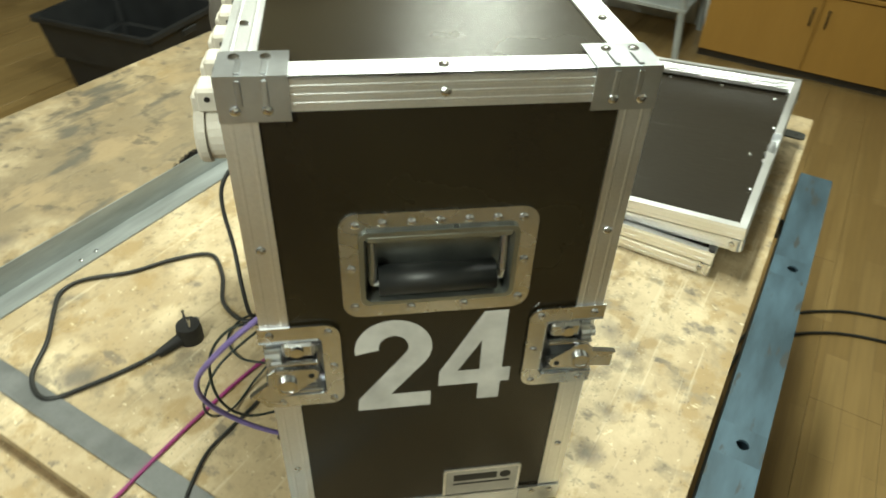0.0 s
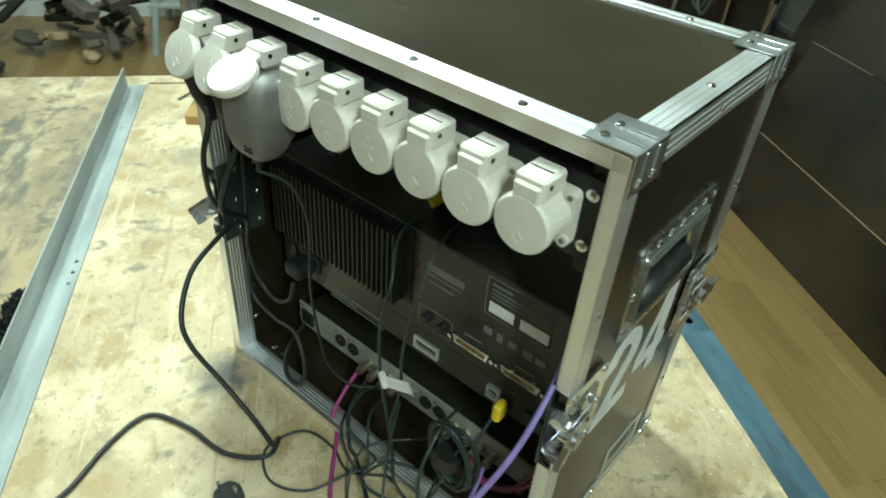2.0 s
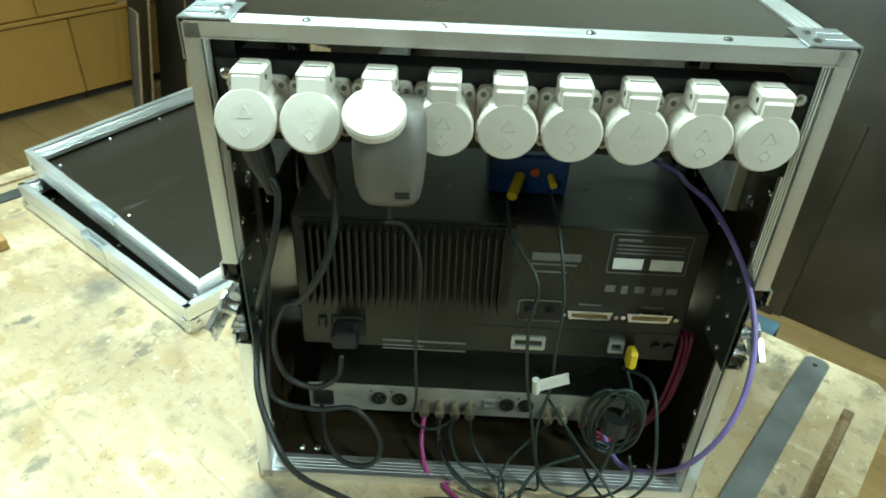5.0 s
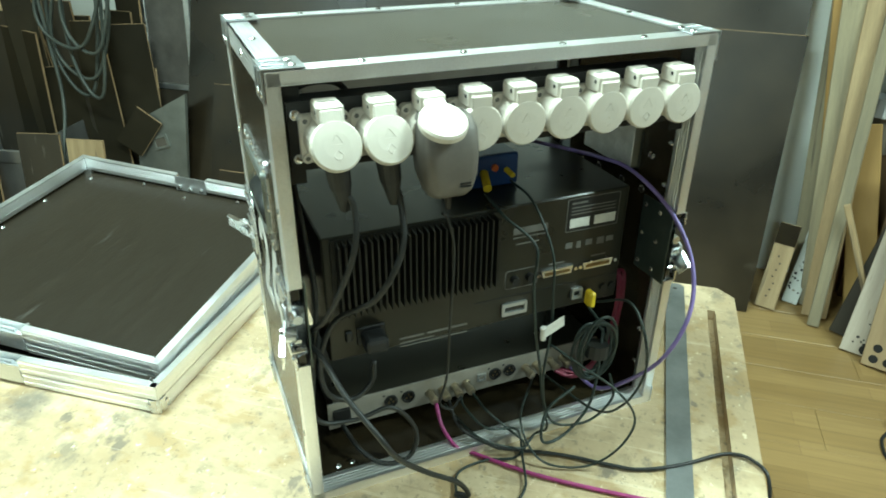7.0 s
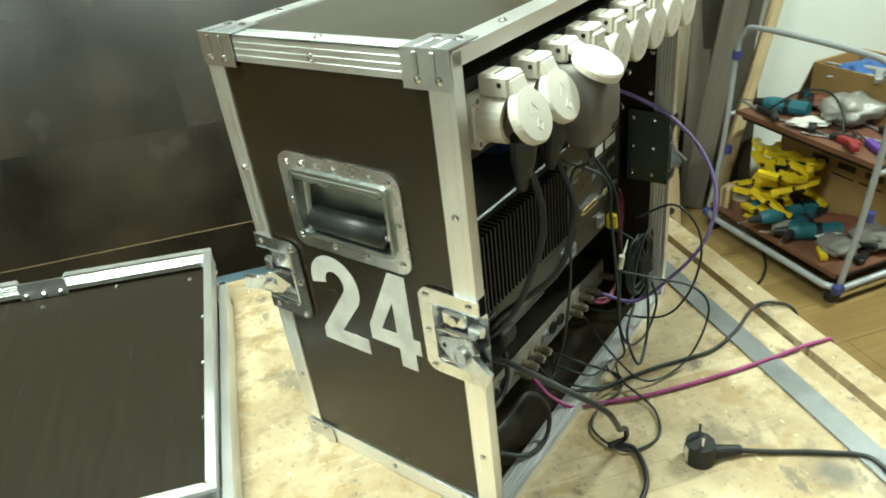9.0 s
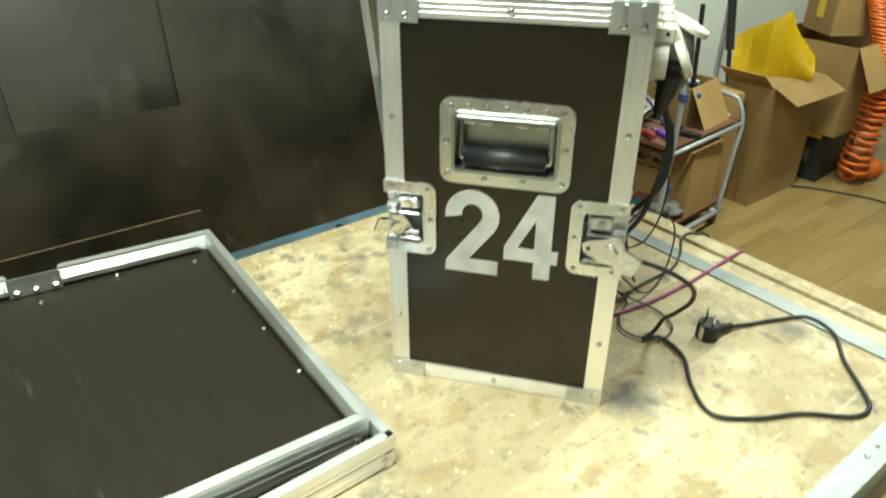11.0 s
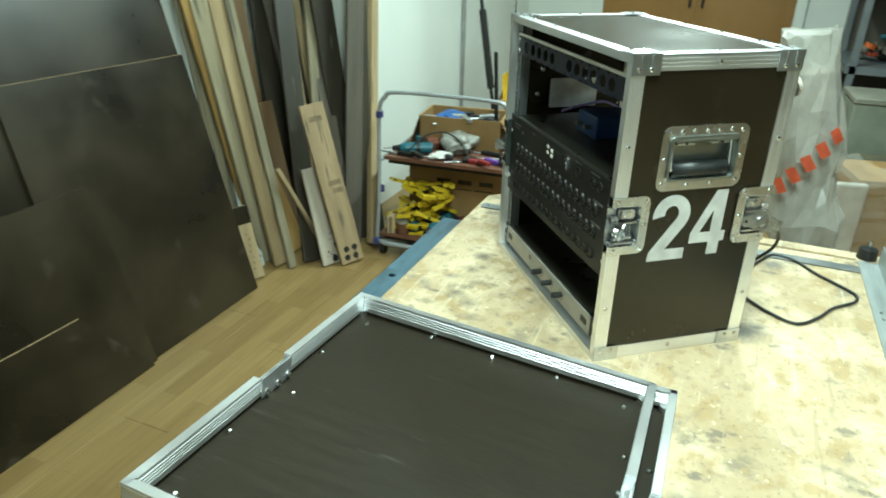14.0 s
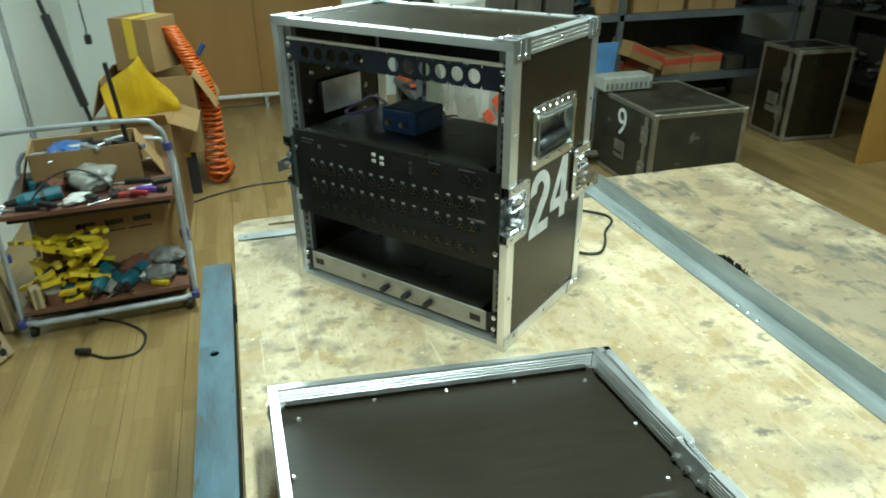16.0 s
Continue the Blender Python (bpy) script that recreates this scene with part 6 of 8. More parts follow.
plank((1.395, 1.520), (1.735, 1.625, 1.75), 0.095, 0.018, PLANK_B, "grey weathered plank leaning against the pier", turn=-30)
plank((1.500, 1.500), (1.775, 1.640, 1.70), 0.070, 0.016, DARKBOARD, "dark stained plank leaning against the pier", turn=-25)
plank((1.335, 1.640), (1.660, 1.900, 1.80), 0.055, 0.020, PLANK_C, "whitened batten leaning among dark planks", "batten", "batten")
plank((1.445, 1.720), (1.520, 2.045, 1.85), 0.180, 0.012, DARKBOARD, "wide dark board standing behind the planks")
plank((1.600, 1.460), (1.690, 1.600, 0.62), 0.055, 0.014, DARKBOARD, "short dark strip leaning behind the cart", "batten", "batten")


def fitting(base, label):
    """Old metal wall fitting behind the planks: cylinder, collar and pipe."""
    f = thing("metal_fitting", pose(*base), label, "pipe fitting")
    bm = bmesh.new()
    cyl(bm, (0, 0, 0), (0, 0, 0.62), 0.035, 16)
    part("pipe", bm, REDBOARD, f, "rusty brown pipe")
    part("valve", cyl(bmesh.new(), (0, 0, 0.62), (0, 0, 0.76), 0.055, 16), FOLDER, f)
    part("can", cyl(bmesh.new(), (0, 0, 0.765), (0, 0, 0.83), 0.075, 18, 0.06), GALV, f, "dull metal bowl")
    return f


fitting((1.15, 1.985, 0), "rusty pipe with a dull metal valve behind planks")
fitting((1.58, 1.985, 0), "rusty pipe with a dull metal valve by the wall")


# ---- generic cartons and tools ----
def carton(m, w, d, h, label, open_top=False, material=CARD, tape=None, bars_on=0, name="cardboard_box"):
    """Cardboard box; w along x, d along y."""
    c = thing(name, m, label, "box", "")
    bm, t = bmesh.new(), 0.005
    rings = [[bm.verts.new((sx * (w / 2 - e), sy * (d / 2 - e), z)) for sx, sy in ((-1, -1), (1, -1), (1, 1), (-1, 1))] for e, z in ((0, 0), (0, h), (t, h), (t, t))]
    for p, q in zip(rings, rings[1:]):
        for i in range(4):
            bm.faces.new((p[i], p[(i + 1) % 4], q[(i + 1) % 4], q[i]))
    bm.faces.new(rings[0][::-1])
    bm.faces.new(rings[-1])
    part("body", bm, material, c)
    if open_top:
        for s, a in ((-1, -62), (1, -70)):
            f = pose(0, s * d / 2, h, s * a, 0, 0)
            part("flap", box(-w / 2 + 0.004, w / 2 - 0.004, 0.0, s * d * 0.45, 0, 0.004, bm=bmesh.new(), m=f), material, c)
        f = pose(w / 2, 0, h, 0, 62, 0)
        part("flap", box(0, w * 0.4, -d / 2 + 0.004, d / 2 - 0.004, 0, 0.004, bm=bmesh.new(), m=f), material, c)
    else:
        part("flap", box(-w / 2, w / 2, -d / 2, -0.001, h, h + 0.004), material, c)
        part("flap", box(-w / 2, w / 2, 0.001, d / 2, h, h + 0.004), material, c)
    if tape:
        part("tape", box(-w / 2 - 0.001, -w / 2 - 0.0002, -0.03, 0.03, h * 0.25, h), tape, c, "strip of sticky tape")
        part("tape", box(-w / 2, w / 2, -0.03, 0.03, h + 0.0042, h + 0.005), tape, c)
    for k in range(bars_on):
        y = -d * 0.3 + k * d * 0.2
        part("print", box(-w / 2 - 0.0008, -w / 2 - 0.0001, y, y + d * 0.13, h * 0.72, h * 0.80), FILM, c, "dark print bar")
        part("print", box(-w / 2 - 0.0008, -w / 2 - 0.0001, y, y + d * 0.17, h * 0.62, h * 0.64), FILM, c)
    return c


def drill(m, body_mat, label, scale=1.0):
    """Pistol drill lying on its side: motor body along x, grip along -y."""
    d = thing("cordless_drill", m @ Matrix.Scale(scale, 4), label, "drill")
    bm = bmesh.new()
    cyl(bm, (-0.09, 0, 0.032), (0.06, 0, 0.032), 0.031, 14)
    cyl(bm, (0.06, 0, 0.032), (0.09, 0, 0.032), 0.030, 14, 0.022)
    part("body", bm, body_mat, d)
    part("grip", box(-0.075, -0.03, -0.15, -0.02, 0.012, 0.052, 0.010, seg=2), BLACK, d)
    part("foot", box(-0.10, 0.0, -0.20, -0.15, 0.004, 0.060, 0.010, seg=2), body_mat, d)
    part("chuck", cyl(bmesh.new(), (0.09, 0, 0.032), (0.135, 0, 0.032), 0.020, 12, 0.012), BLACKMET, d)
    part("bit", cyl(bmesh.new(), (0.135, 0, 0.032), (0.185, 0, 0.030), 0.004, 8), CHROME, d)
    part("band", cyl(bmesh.new(), (-0.02, 0, 0.032), (0.0, 0, 0.032), 0.0318, 14), BLACK, d)
    return d


def lump(bm, r, squash, seed, rough=0.25, sub=4):
    """A crumpled rounded mass with folds."""
    bmesh.ops.create_icosphere(bm, subdivisions=sub, radius=1)
    o = Vector((seed * 3.1, seed * 1.7, seed * 0.9))
    for v in bm.verts:
        d = v.co.normalized()
        k = 1 + 1.3 * rough * noise.noise(d * 1.7 + o) + 0.9 * rough * abs(noise.noise(d * 4.5 + o)) + 0.4 * rough * noise.noise(d * 11 + o)
        v.co = Vector((d.x * k * squash[0], d.y * k * squash[1], d.z * k * squash[2])) * r
    low = min(v.co.z for v in bm.verts)
    for v in bm.verts:
        v.co.z = max(v.co.z - low - 0.15 * r * squash[2], 0.0)
    return bm


def scrap(x, y, z, rx, ry, rz, seed, materials, label, count=26, name="scrap_heap", cat="scrap"):
    """A jumbled pile of bars, blocks, discs and pipe ends, each its own piece."""
    o = thing(name, pose(x, y, z), label, cat)
    rnd = random.Random(seed)
    for k in range(count):
        u = rnd.random()
        h = rz * (k / count) * (0.4 + 0.6 * rnd.random())
        f = 1 - 0.6 * h / max(rz, 1e-3)
        m = pose(rnd.uniform(-rx, rx) * f, rnd.uniform(-ry, ry) * f, h + 0.035 * min(1, rz * 4), rnd.uniform(-25, 25), rnd.uniform(-25, 25), rnd.uniform(0, 360))
        s = max(rx, ry)
        bm = bmesh.new()
        if u < 0.4:
            box(-s * rnd.uniform(0.2, 0.6), s * rnd.uniform(0.2, 0.5), -0.02, 0.03, -0.01, 0.015, 0.003, bm=bm, m=m)
        elif u < 0.7:
            a = s * rnd.uniform(0.12, 0.3)
            box(-a, a, -a * 0.7, a * 0.7, -a * 0.35, a * 0.35, 0.006, bm=bm, m=m)
        elif u < 0.85:
            cyl(bm, m @ Vector((0, 0, -0.012)), m @ Vector((0, 0, 0.014)), s * rnd.uniform(0.12, 0.24), 16)
        else:
            cyl(bm, m @ Vector((-s * 0.4, 0, 0)), m @ Vector((s * 0.4, 0, 0)), rnd.uniform(0.008, 0.022), 10)
        part(("bar", "block", "disc", "pipe")[0 if u < 0.4 else 1 if u < 0.7 else 2 if u < 0.85 else 3], bm, rnd.choice(materials), o)
    return o


def rag(x, y, z, r, material, label, seed, name="rag", cat="cloth", squash=(1, 1, 0.45)):
    o = thing(name, pose(x, y, z, 0, 0, seed * 37), label, cat)
    part("folds", lump(bmesh.new(), r, squash, seed), material, o, smooth=True)
    return o


def tool(x, y, z, yaw, length, material, label, name="hand_tool", cat="tool", grip=BLACK):
    o = thing(name, pose(x, y, z, 0, 0, yaw), label, cat)
    part("shaft", box(0, length * 0.55, -0.006, 0.006, 0.001, 0.008, 0.002), material, o)
    part("grip", box(-length * 0.45, 0, -0.013, 0.013, 0, 0.022, 0.006, seg=2), grip, o)
    return o


# ---- tool cart ----
CARTM = pose(1.486, 1.03, 0, 0, 0, 4.5)     # x runs away from the bench, y toward the wall


def tool_cart():
    c = thing("tool_cart", CARTM, "grey tubular tool cart with two reddish shelves", "cart")
    x0, x1, y0, y1 = -0.02, 0.50, -0.325, 0.335
    tube = mat("grey_painted_tube", (0.42, 0.44, 0.46), 0.4, 0.3, dark=(0.32, 0.33, 0.35), scale=12)
    clip = mat("blue_plastic_clip", (0.05, 0.06, 0.22), 0.5, scale=20)
    for x in (x0 - 0.015, x1 + 0.015):
        lo, hi = (0.07, 0.83) if x < 0 else (0.07, 0.60)
        line = [(x - 0.06, y0, lo), (x - 0.02, y0, 0.35), (x, y0, hi - 0.12), (x, y0 + 0.03, hi - 0.03), (x, y0 + 0.11, hi), (x, y1 - 0.11, hi), (x, y1 - 0.03, hi - 0.03), (x, y1, hi - 0.12), (x - 0.02, y1, 0.35), (x - 0.06, y1, lo)]
        part("frame_loop", sweep(bmesh.new(), smooth_line(line, 6), 0.0100, 10), tube, c, smooth=True)
        part("base_tube", sweep(bmesh.new(), [(x - 0.06, y0, 0.075), (x - 0.075, y0 + 0.05, 0.07), (x - 0.075, y1 - 0.05, 0.07), (x - 0.06, y1, 0.075)], 0.0125, 10), tube, c, smooth=True)
    for y in (y0, y1):
        part("base_tube", sweep(bmesh.new(), [(x0 - 0.075, y, 0.072), (x1, y, 0.072)], 0.011, 10), tube, c, smooth=True)
        for z in (0.42, 0.80):
            if z < 0.6:
                part("side_tube", sweep(bmesh.new(), [(x0 - 0.015, y, 0.485), (x1 + 0.015, y, 0.485)], 0.009, 8), tube, c, smooth=True)
            part("clip", cyl(bmesh.new(), (x0 - 0.012, y, z - 0.10), (x0 - 0.011, y, z - 0.07), 0.018, 12), clip, c, "blue plastic clip")
        part("clip", box(x0 - 0.095, x0 - 0.06, y - 0.016, y + 0.016, 0.055, 0.092, 0.006), clip, c, "blue plastic corner")
    for z, dx in ((0.500, 0.0), (0.118, -0.075)):
        s = part("shelf", box(x0 + dx, x1 + 0.02, y0 + 0.016, y1 - 0.016, z - 0.008, z), REDBOARD, c, "reddish board shelf")
        part("rim", box(x0 + dx - 0.006, x0 + dx - 0.0005, y0 + 0.016, y1 - 0.016, z - 0.012, z + 0.006), REDBOARD, s)
        part("shelf_tray", box(x0 + dx + 0.02, x1, y0 + 0.03, y1 - 0.03, z - 0.036, z - 0.009), BLACKMET, c)
    for x in (x0 - 0.06, x1 - 0.02):
        for y in (y0 + 0.03, y1 - 0.03):
            w = part("castor", cyl(bmesh.new(), (x, y - 0.011, 0.0295), (x, y + 0.011, 0.0295), 0.029, 18), BLACK, c, "black castor wheel")
            part("fork", box(x - 0.014, x + 0.014, y - 0.015, y + 0.015, 0.045, 0.066), GALV, w)
    return c


tool_cart()


def on_cart(x, y, z, yaw=0, rx=0, ry=0):
    return CARTM @ pose(x, y, z, rx, ry, yaw)


def clamp(m):
    """Yellow plastic quick clamp: bar, fixed jaw, sliding jaw and grip."""
    c = thing("clamp", m, "yellow plastic quick clamp in a pile", "clamp", "yellow clamps")
    bm = bmesh.new()
    prism(bm, [(0, 0), (0.030, 0), (0.036, 0.05), (0.060, 0.085), (0.040, 0.10), (0.012, 0.06)], 0, 0.018, Matrix.Identity(4))
    part("jaw", bm, YELLOW, c)
    bm = bmesh.new()
    prism(bm, [(0.09, -0.01), (0.125, -0.01), (0.125, 0.05), (0.088, 0.092), (0.070, 0.08), (0.092, 0.045)], 0, 0.018, Matrix.Identity(4))
    part("jaw", bm, YELLOW, c)
    part("bar", box(-0.005, 0.14, -0.004, 0.010, 0.005, 0.013), BLACKMET, c)
    bm = bmesh.new()
    prism(bm, [(0.125, 0.0), (0.150, 0.0), (0.162, -0.07), (0.140, -0.075)], 0, 0.018, Matrix.Identity(4))
    part("grip", bm, YELLOW, c)
    return c


rnd = random.Random(11)
cl = clamp(on_cart(-0.02, 0.20, 0.125, 30))
for k in range(20):
    copy_thing(cl, ROOM @ on_cart(0.05 + 0.07 * rnd.random(), 0.09 + 0.12 * rnd.random(), 0.14 + 0.0105 * k, rnd.uniform(0, 360), rnd.uniform(-25, 25), rnd.uniform(-25, 25)))

drill(on_cart(0.03, -0.02, 0.119, 205), TEAL, "teal cordless drill lying on the cart shelf")
drill(on_cart(0.09, 0.19, 0.501, 112), TEAL, "teal power tool lying on the upper cart shelf", 0.9)
drill(on_cart(-0.03, 0.02, 0.150, 170, 20), TEAL, "teal cordless drill lying on another", 0.9)


def cart_things():
    grey = mat("grey_rag_cloth", (0.21, 0.195, 0.175), 0.9, dark=(0.13, 0.12, 0.11), scale=20)
    rust = mat("rust_red_cloth", (0.22, 0.07, 0.04), 0.85, scale=20)
    clear = mat("cloudy_plastic", (0.27, 0.265, 0.235), 0.35, dark=(0.20, 0.19, 0.17), scale=14)
    red = mat("red_plastic", (0.36, 0.03, 0.03), 0.45, scale=20)
    violet = mat("violet_plastic", (0.16, 0.06, 0.38), 0.45, scale=20)
    blue = mat("bright_blue_plastic", (0.03, 0.12, 0.36), 0.45, scale=20)

    def put(fn, x, y, z, *a, **k):
        p = CARTM @ Vector((x, y, z))
        return fn(p.x, p.y, p.z, *a, **k)
    put(rag, 0.12, -0.10, 0.119, 0.07, rust, "crumpled rust-red rag on the cart shelf", 3)
    put(rag, 0.02, -0.20, 0.119, 0.06, grey, "crumpled grey rag on the cart shelf", 5)
    put(rag, 0.16, -0.22, 0.119, 0.08, grey, "grey cloth heap on the cart shelf", 6)
    put(rag, 0.20, 0.00, 0.501, 0.085, clear, "cloudy plastic bag on the upper cart shelf", 8, "plastic_bag", "bag", (1, 1.2, 0.55))
    put(rag, 0.06, 0.05, 0.501, 0.05, PAPER, "crumpled white paper on the upper cart shelf", 9, "crumpled_paper", "paper", (1.2, 0.8, 0.3))
    put(tool, -0.02, -0.16, 0.119, 60, 0.18, ZINC, "putty knife with a yellow grip", "putty_knife", "tool", YELLOW)
    put(tool, 0.08, -0.26, 0.119, 35, 0.16, ZINC, "steel scraper lying on the shelf")
    put(tool, 0.04, -0.10, 0.501, 95, 0.18, ZINC, "screwdriver with a red grip", "screwdriver", "tool", red)
    put(tool, 0.09, -0.17, 0.501, 70, 0.20, ZINC, "screwdriver with a violet grip", "screwdriver", "tool", violet)
    put(tool, 0.14, -0.23, 0.501, 110, 0.22, GALV, "steel spanner lying on the upper shelf")
    put(tool, 0.20, -0.12, 0.501, 85, 0.24, GALV, "long steel chisel on the upper shelf")
    drill(on_cart(0.02, -0.09, 0.1195, 150), TEAL, "teal power tool lying among rags on the cart", 1.0)
    put(rag, -0.03, -0.02, 0.119, 0.05, clear, "crumpled pale film on the cart shelf", 21, "plastic_film", "plastic")
    put(rag, 0.05, -0.15, 0.119, 0.055, PAPER, "crumpled paper on the cart shelf", 22, "crumpled_paper", "paper", (1.2, 0.9, 0.35))
    put(rag, 0.24, 0.16, 0.501, 0.06, rust, "rust-red cloth on the upper cart shelf", 24)
    for k in range(7):
        put(tool, 0.02 + 0.05 * rnd.random(), 0.27 - 0.085 * k, 0.501 + 0.012 * (k % 2), rnd.uniform(40, 140), rnd.uniform(0.12, 0.2), (GALV, ZINC, STEEL)[k % 3], "small steel hand tool on the upper shelf", grip=(BLACK, BLACKMET, red)[k % 3])
        put(tool, 0.0 + 0.10 * rnd.random(), -0.08 - 0.03 * k, 0.119 + 0.012 * (k % 3), rnd.uniform(0, 180), rnd.uniform(0.10, 0.18), (GALV, STEEL, PLANK_A)[k % 3], "small hand tool among rags on the shelf", grip=(BLACK, PLANK_A, BLACKMET)[k % 3])
    loop = thing("tool_lead", on_cart(0.10, 0.10, 0.501), "thin black lead looped over the tools", "cable")
    part("lead", sweep(bmesh.new(), smooth_line([(-0.06, 0.12, 0.02), (0.0, 0.05, 0.09), (0.02, -0.05, 0.115), (0.0, -0.14, 0.08), (-0.04, -0.20, 0.01)], 8), 0.004, 7), CABLE_BLACK, loop, smooth=True)
    b = thing("wood_block", on_cart(-0.06, 0.27, 0.1195, 20), "small raw wood block on the lower cart shelf", "wood block")
    part("block", box(-0.03, 0.03, -0.02, 0.02, 0, 0.09, 0.003), PLANK_A, b)
    j = thing("jar", on_cart(-0.05, 0.21, 0.1195), "small red-brown jar on the lower cart shelf", "jar")
    part("body", cyl(bmesh.new(), (0, 0, 0), (0, 0, 0.055), 0.03, 16), REDBOARD, j)
    part("lid", cyl(bmesh.new(), (0, 0, 0.055), (0, 0, 0.066), 0.032, 16), GALV, j)
    # carton of tools at the far side of the upper shelf
    carton(on_cart(0.36, 0.02, 0.501, 4), 0.24, 0.42, 0.16, "open cardboard box full of tools on the cart", True)
    for k in range(9):
        put(tool, 0.30 + 0.1 * rnd.random(), -0.12 + 0.028 * k, 0.62 + 0.012 * (k % 3), 90 + rnd.uniform(-50, 50), 0.24, (GALV, ZINC)[k % 2], "steel hand tool in a cardboard box", grip=(blue, BLACK, GALV)[k % 3])
    put(rag, 0.34, 0.09, 0.60, 0.07, blue, "bright blue plastic bag in the tool box", 12, "plastic_bag", "bag", (1, 1.2, 0.5))
    carton(on_cart(0.30, -0.02, 0.1195, 3), 0.26, 0.56, 0.30, "brown cardboard box with dark print on the cart", False, bars_on=3)


cart_things()

# ---- boxes, hose and doors at the east side ----
oc = carton(pose(2.485, 0.877, 0, 0, 0, -1), 0.43, 0.24, 0.59, "tall cardboard box holding a yellow plastic sheet")
part("flap", box(-0.21, 0.215, -0.13, 0.0, 0, 0.004, bm=bmesh.new(), m=pose(0, -0.121, 0.59, 24, 0, 0)), CARD, oc, "bent open cardboard flap")
part("flap", box(-0.12, 0.0, -0.115, 0.115, 0, 0.004, bm=bmesh.new(), m=pose(-0.216, 0, 0.59, 0, 38, 0)), CARD, oc, "bent open cardboard flap")
NARROW = pose(2.156, 0.963, 0, 0, 0, -25)
carton(NARROW, 0.12, 0.22, 0.57, "narrow cardboard box standing between the cart and a carton")
bx = carton(pose(3.02, 0.93, 0, 0, 0, 4), 0.42, 0.42, 0.28, "black printed box under a cardboard box", material=CRATE)
part("print", box(-0.2108, -0.2101, -0.14, 0.02, 0.10, 0.17), GREYPL, bx, "grey printed patch")
part("print", box(-0.2108, -0.2101, -0.18, 0.16, 0.235, 0.275), YELLOWBAG, bx, "yellow printed edge")
carton(pose(2.98, 0.88, 0.286, 0, 0, -2), 0.46, 0.48, 0.44, "open cardboard box standing on a black box", True)
carton(pose(3.02, 0.885, 0.735, 0, 0, -32), 0.25, 0.25, 0.28, "cardboard box with a strip of yellow tape", tape=YELLOWBAG)
pl = thing("paper_label", NARROW @ pose(-0.02, -0.1112, 0.44), "white paper label stuck on a cardboard box", "label")
part("label", box(-0.025, 0.025, -0.0006, 0.0004, 0, 0.045), PAPER, pl)


def yellow_sheet():
    """Stiff yellow plastic sheet folded into an open box, with one corner standing up."""
    o = thing("yellow_plastic_sheet", pose(2.43, 0.88, 0.597, 0, 0, -53), "bright yellow plastic sheet folded into a box", "plastic sheet")
    bm = bmesh.new()
    n, g = 11, []
    for i in range(n):
        row = []
        for j in range(n):
            u, v = i / (n - 1), j / (n - 1)
            rise = 0.17 + 0.13 * min(u / 0.6, 1) if u < 0.6 else 0.30 - 0.20 * ((u - 0.6) / 0.4) ** 0.7
            x = (u - 0.5) * 0.36
            y = 0.05 * v * v + 0.022 * math.sin(4 * u + 2.5 * v) + 0.012 * math.sin(11 * u)
            row.append(bm.verts.new((x, y, rise * v)))
        g.append(row)
    for i in range(n - 1):
        for j in range(n - 1):
            bm.faces.new((g[i][j], g[i + 1][j], g[i + 1][j + 1], g[i][j + 1]))
    bmesh.ops.solidify(bm, geom=bm.faces[:], thickness=0.004)
    part("sheet", bm, YELLOWBAG, o)
    return o


yellow_sheet()


def coiled_hose():
    """Orange spiral air hose hanging from the box pile to the floor."""
    o = thing("air_hose", pose(2.98, 0.60, 0), "orange coiled air hose hanging down to the floor", "hose")
    drop = smooth_line([(0.0, 0.145, 0.96), (0.0, 0.10, 0.856), (0.0, 0.04, 0.723), (0.0, 0.007, 0.588), (0.0, -0.003, 0.379), (0.0, 0.005, 0.06)], 20)
    turns, n, line = 40, 40 * 10, []
    for k in range(n + 1):
        t = k / n
        a = 2 * math.pi * turns * t
        q = drop[int(t * (len(drop) - 1))]
        r = 0.040 + 0.030 * t
        line.append((r * math.cos(a), q.y + r * math.sin(a), q.z + 0.3 * (0.5 - t) / turns))
    part("spiral", sweep(bmesh.new(), line, 0.0095, 6), ORANGE, o, smooth=True)
    tail = [(-0.02 + 0.16 * k / 160, 0.02 - 0.07 * k / 160 + 0.045 * math.cos(0.72 * k), 0.058 + 0.045 * math.sin(0.72 * k)) for k in range(161)]
    part("tail", sweep(bmesh.new(), tail, 0.0095, 6), ORANGE, o, smooth=True)
    part("coupling", cyl(bmesh.new(), (-0.03, 0.01, 0.80), (-0.03, -0.03, 0.86), 0.014, 10), BLUEBOX, o, "dark blue hose coupling")
    return o


coiled_hose()


def leaning_pole(base, top, r, label, head=None, material=BLACKMET):
    b, t = Vector(base), Vector(top)
    o = thing("pole", pose(*b), label, "pole")
    part("shaft", cyl(bmesh.new(), (0, 0, 0.002), t - b, r, 10), material, o)
    if head:
        d = (t - b).normalized()
        part("sleeve", cyl(bmesh.new(), d * head[0], d * head[1], r * 2.0, 12), BLACK, o)
    return o


leaning_pole((2.52, 1.066, 0), (2.61, 1.56, CEIL - 0.01), 0.011, "black pole leaning from the floor to the ceiling", (0.66, 1.12))
leaning_pole((1.84, 0.895, 0.512), (1.84, 0.925, 0.985), 0.010, "short black tube standing in a tool box")

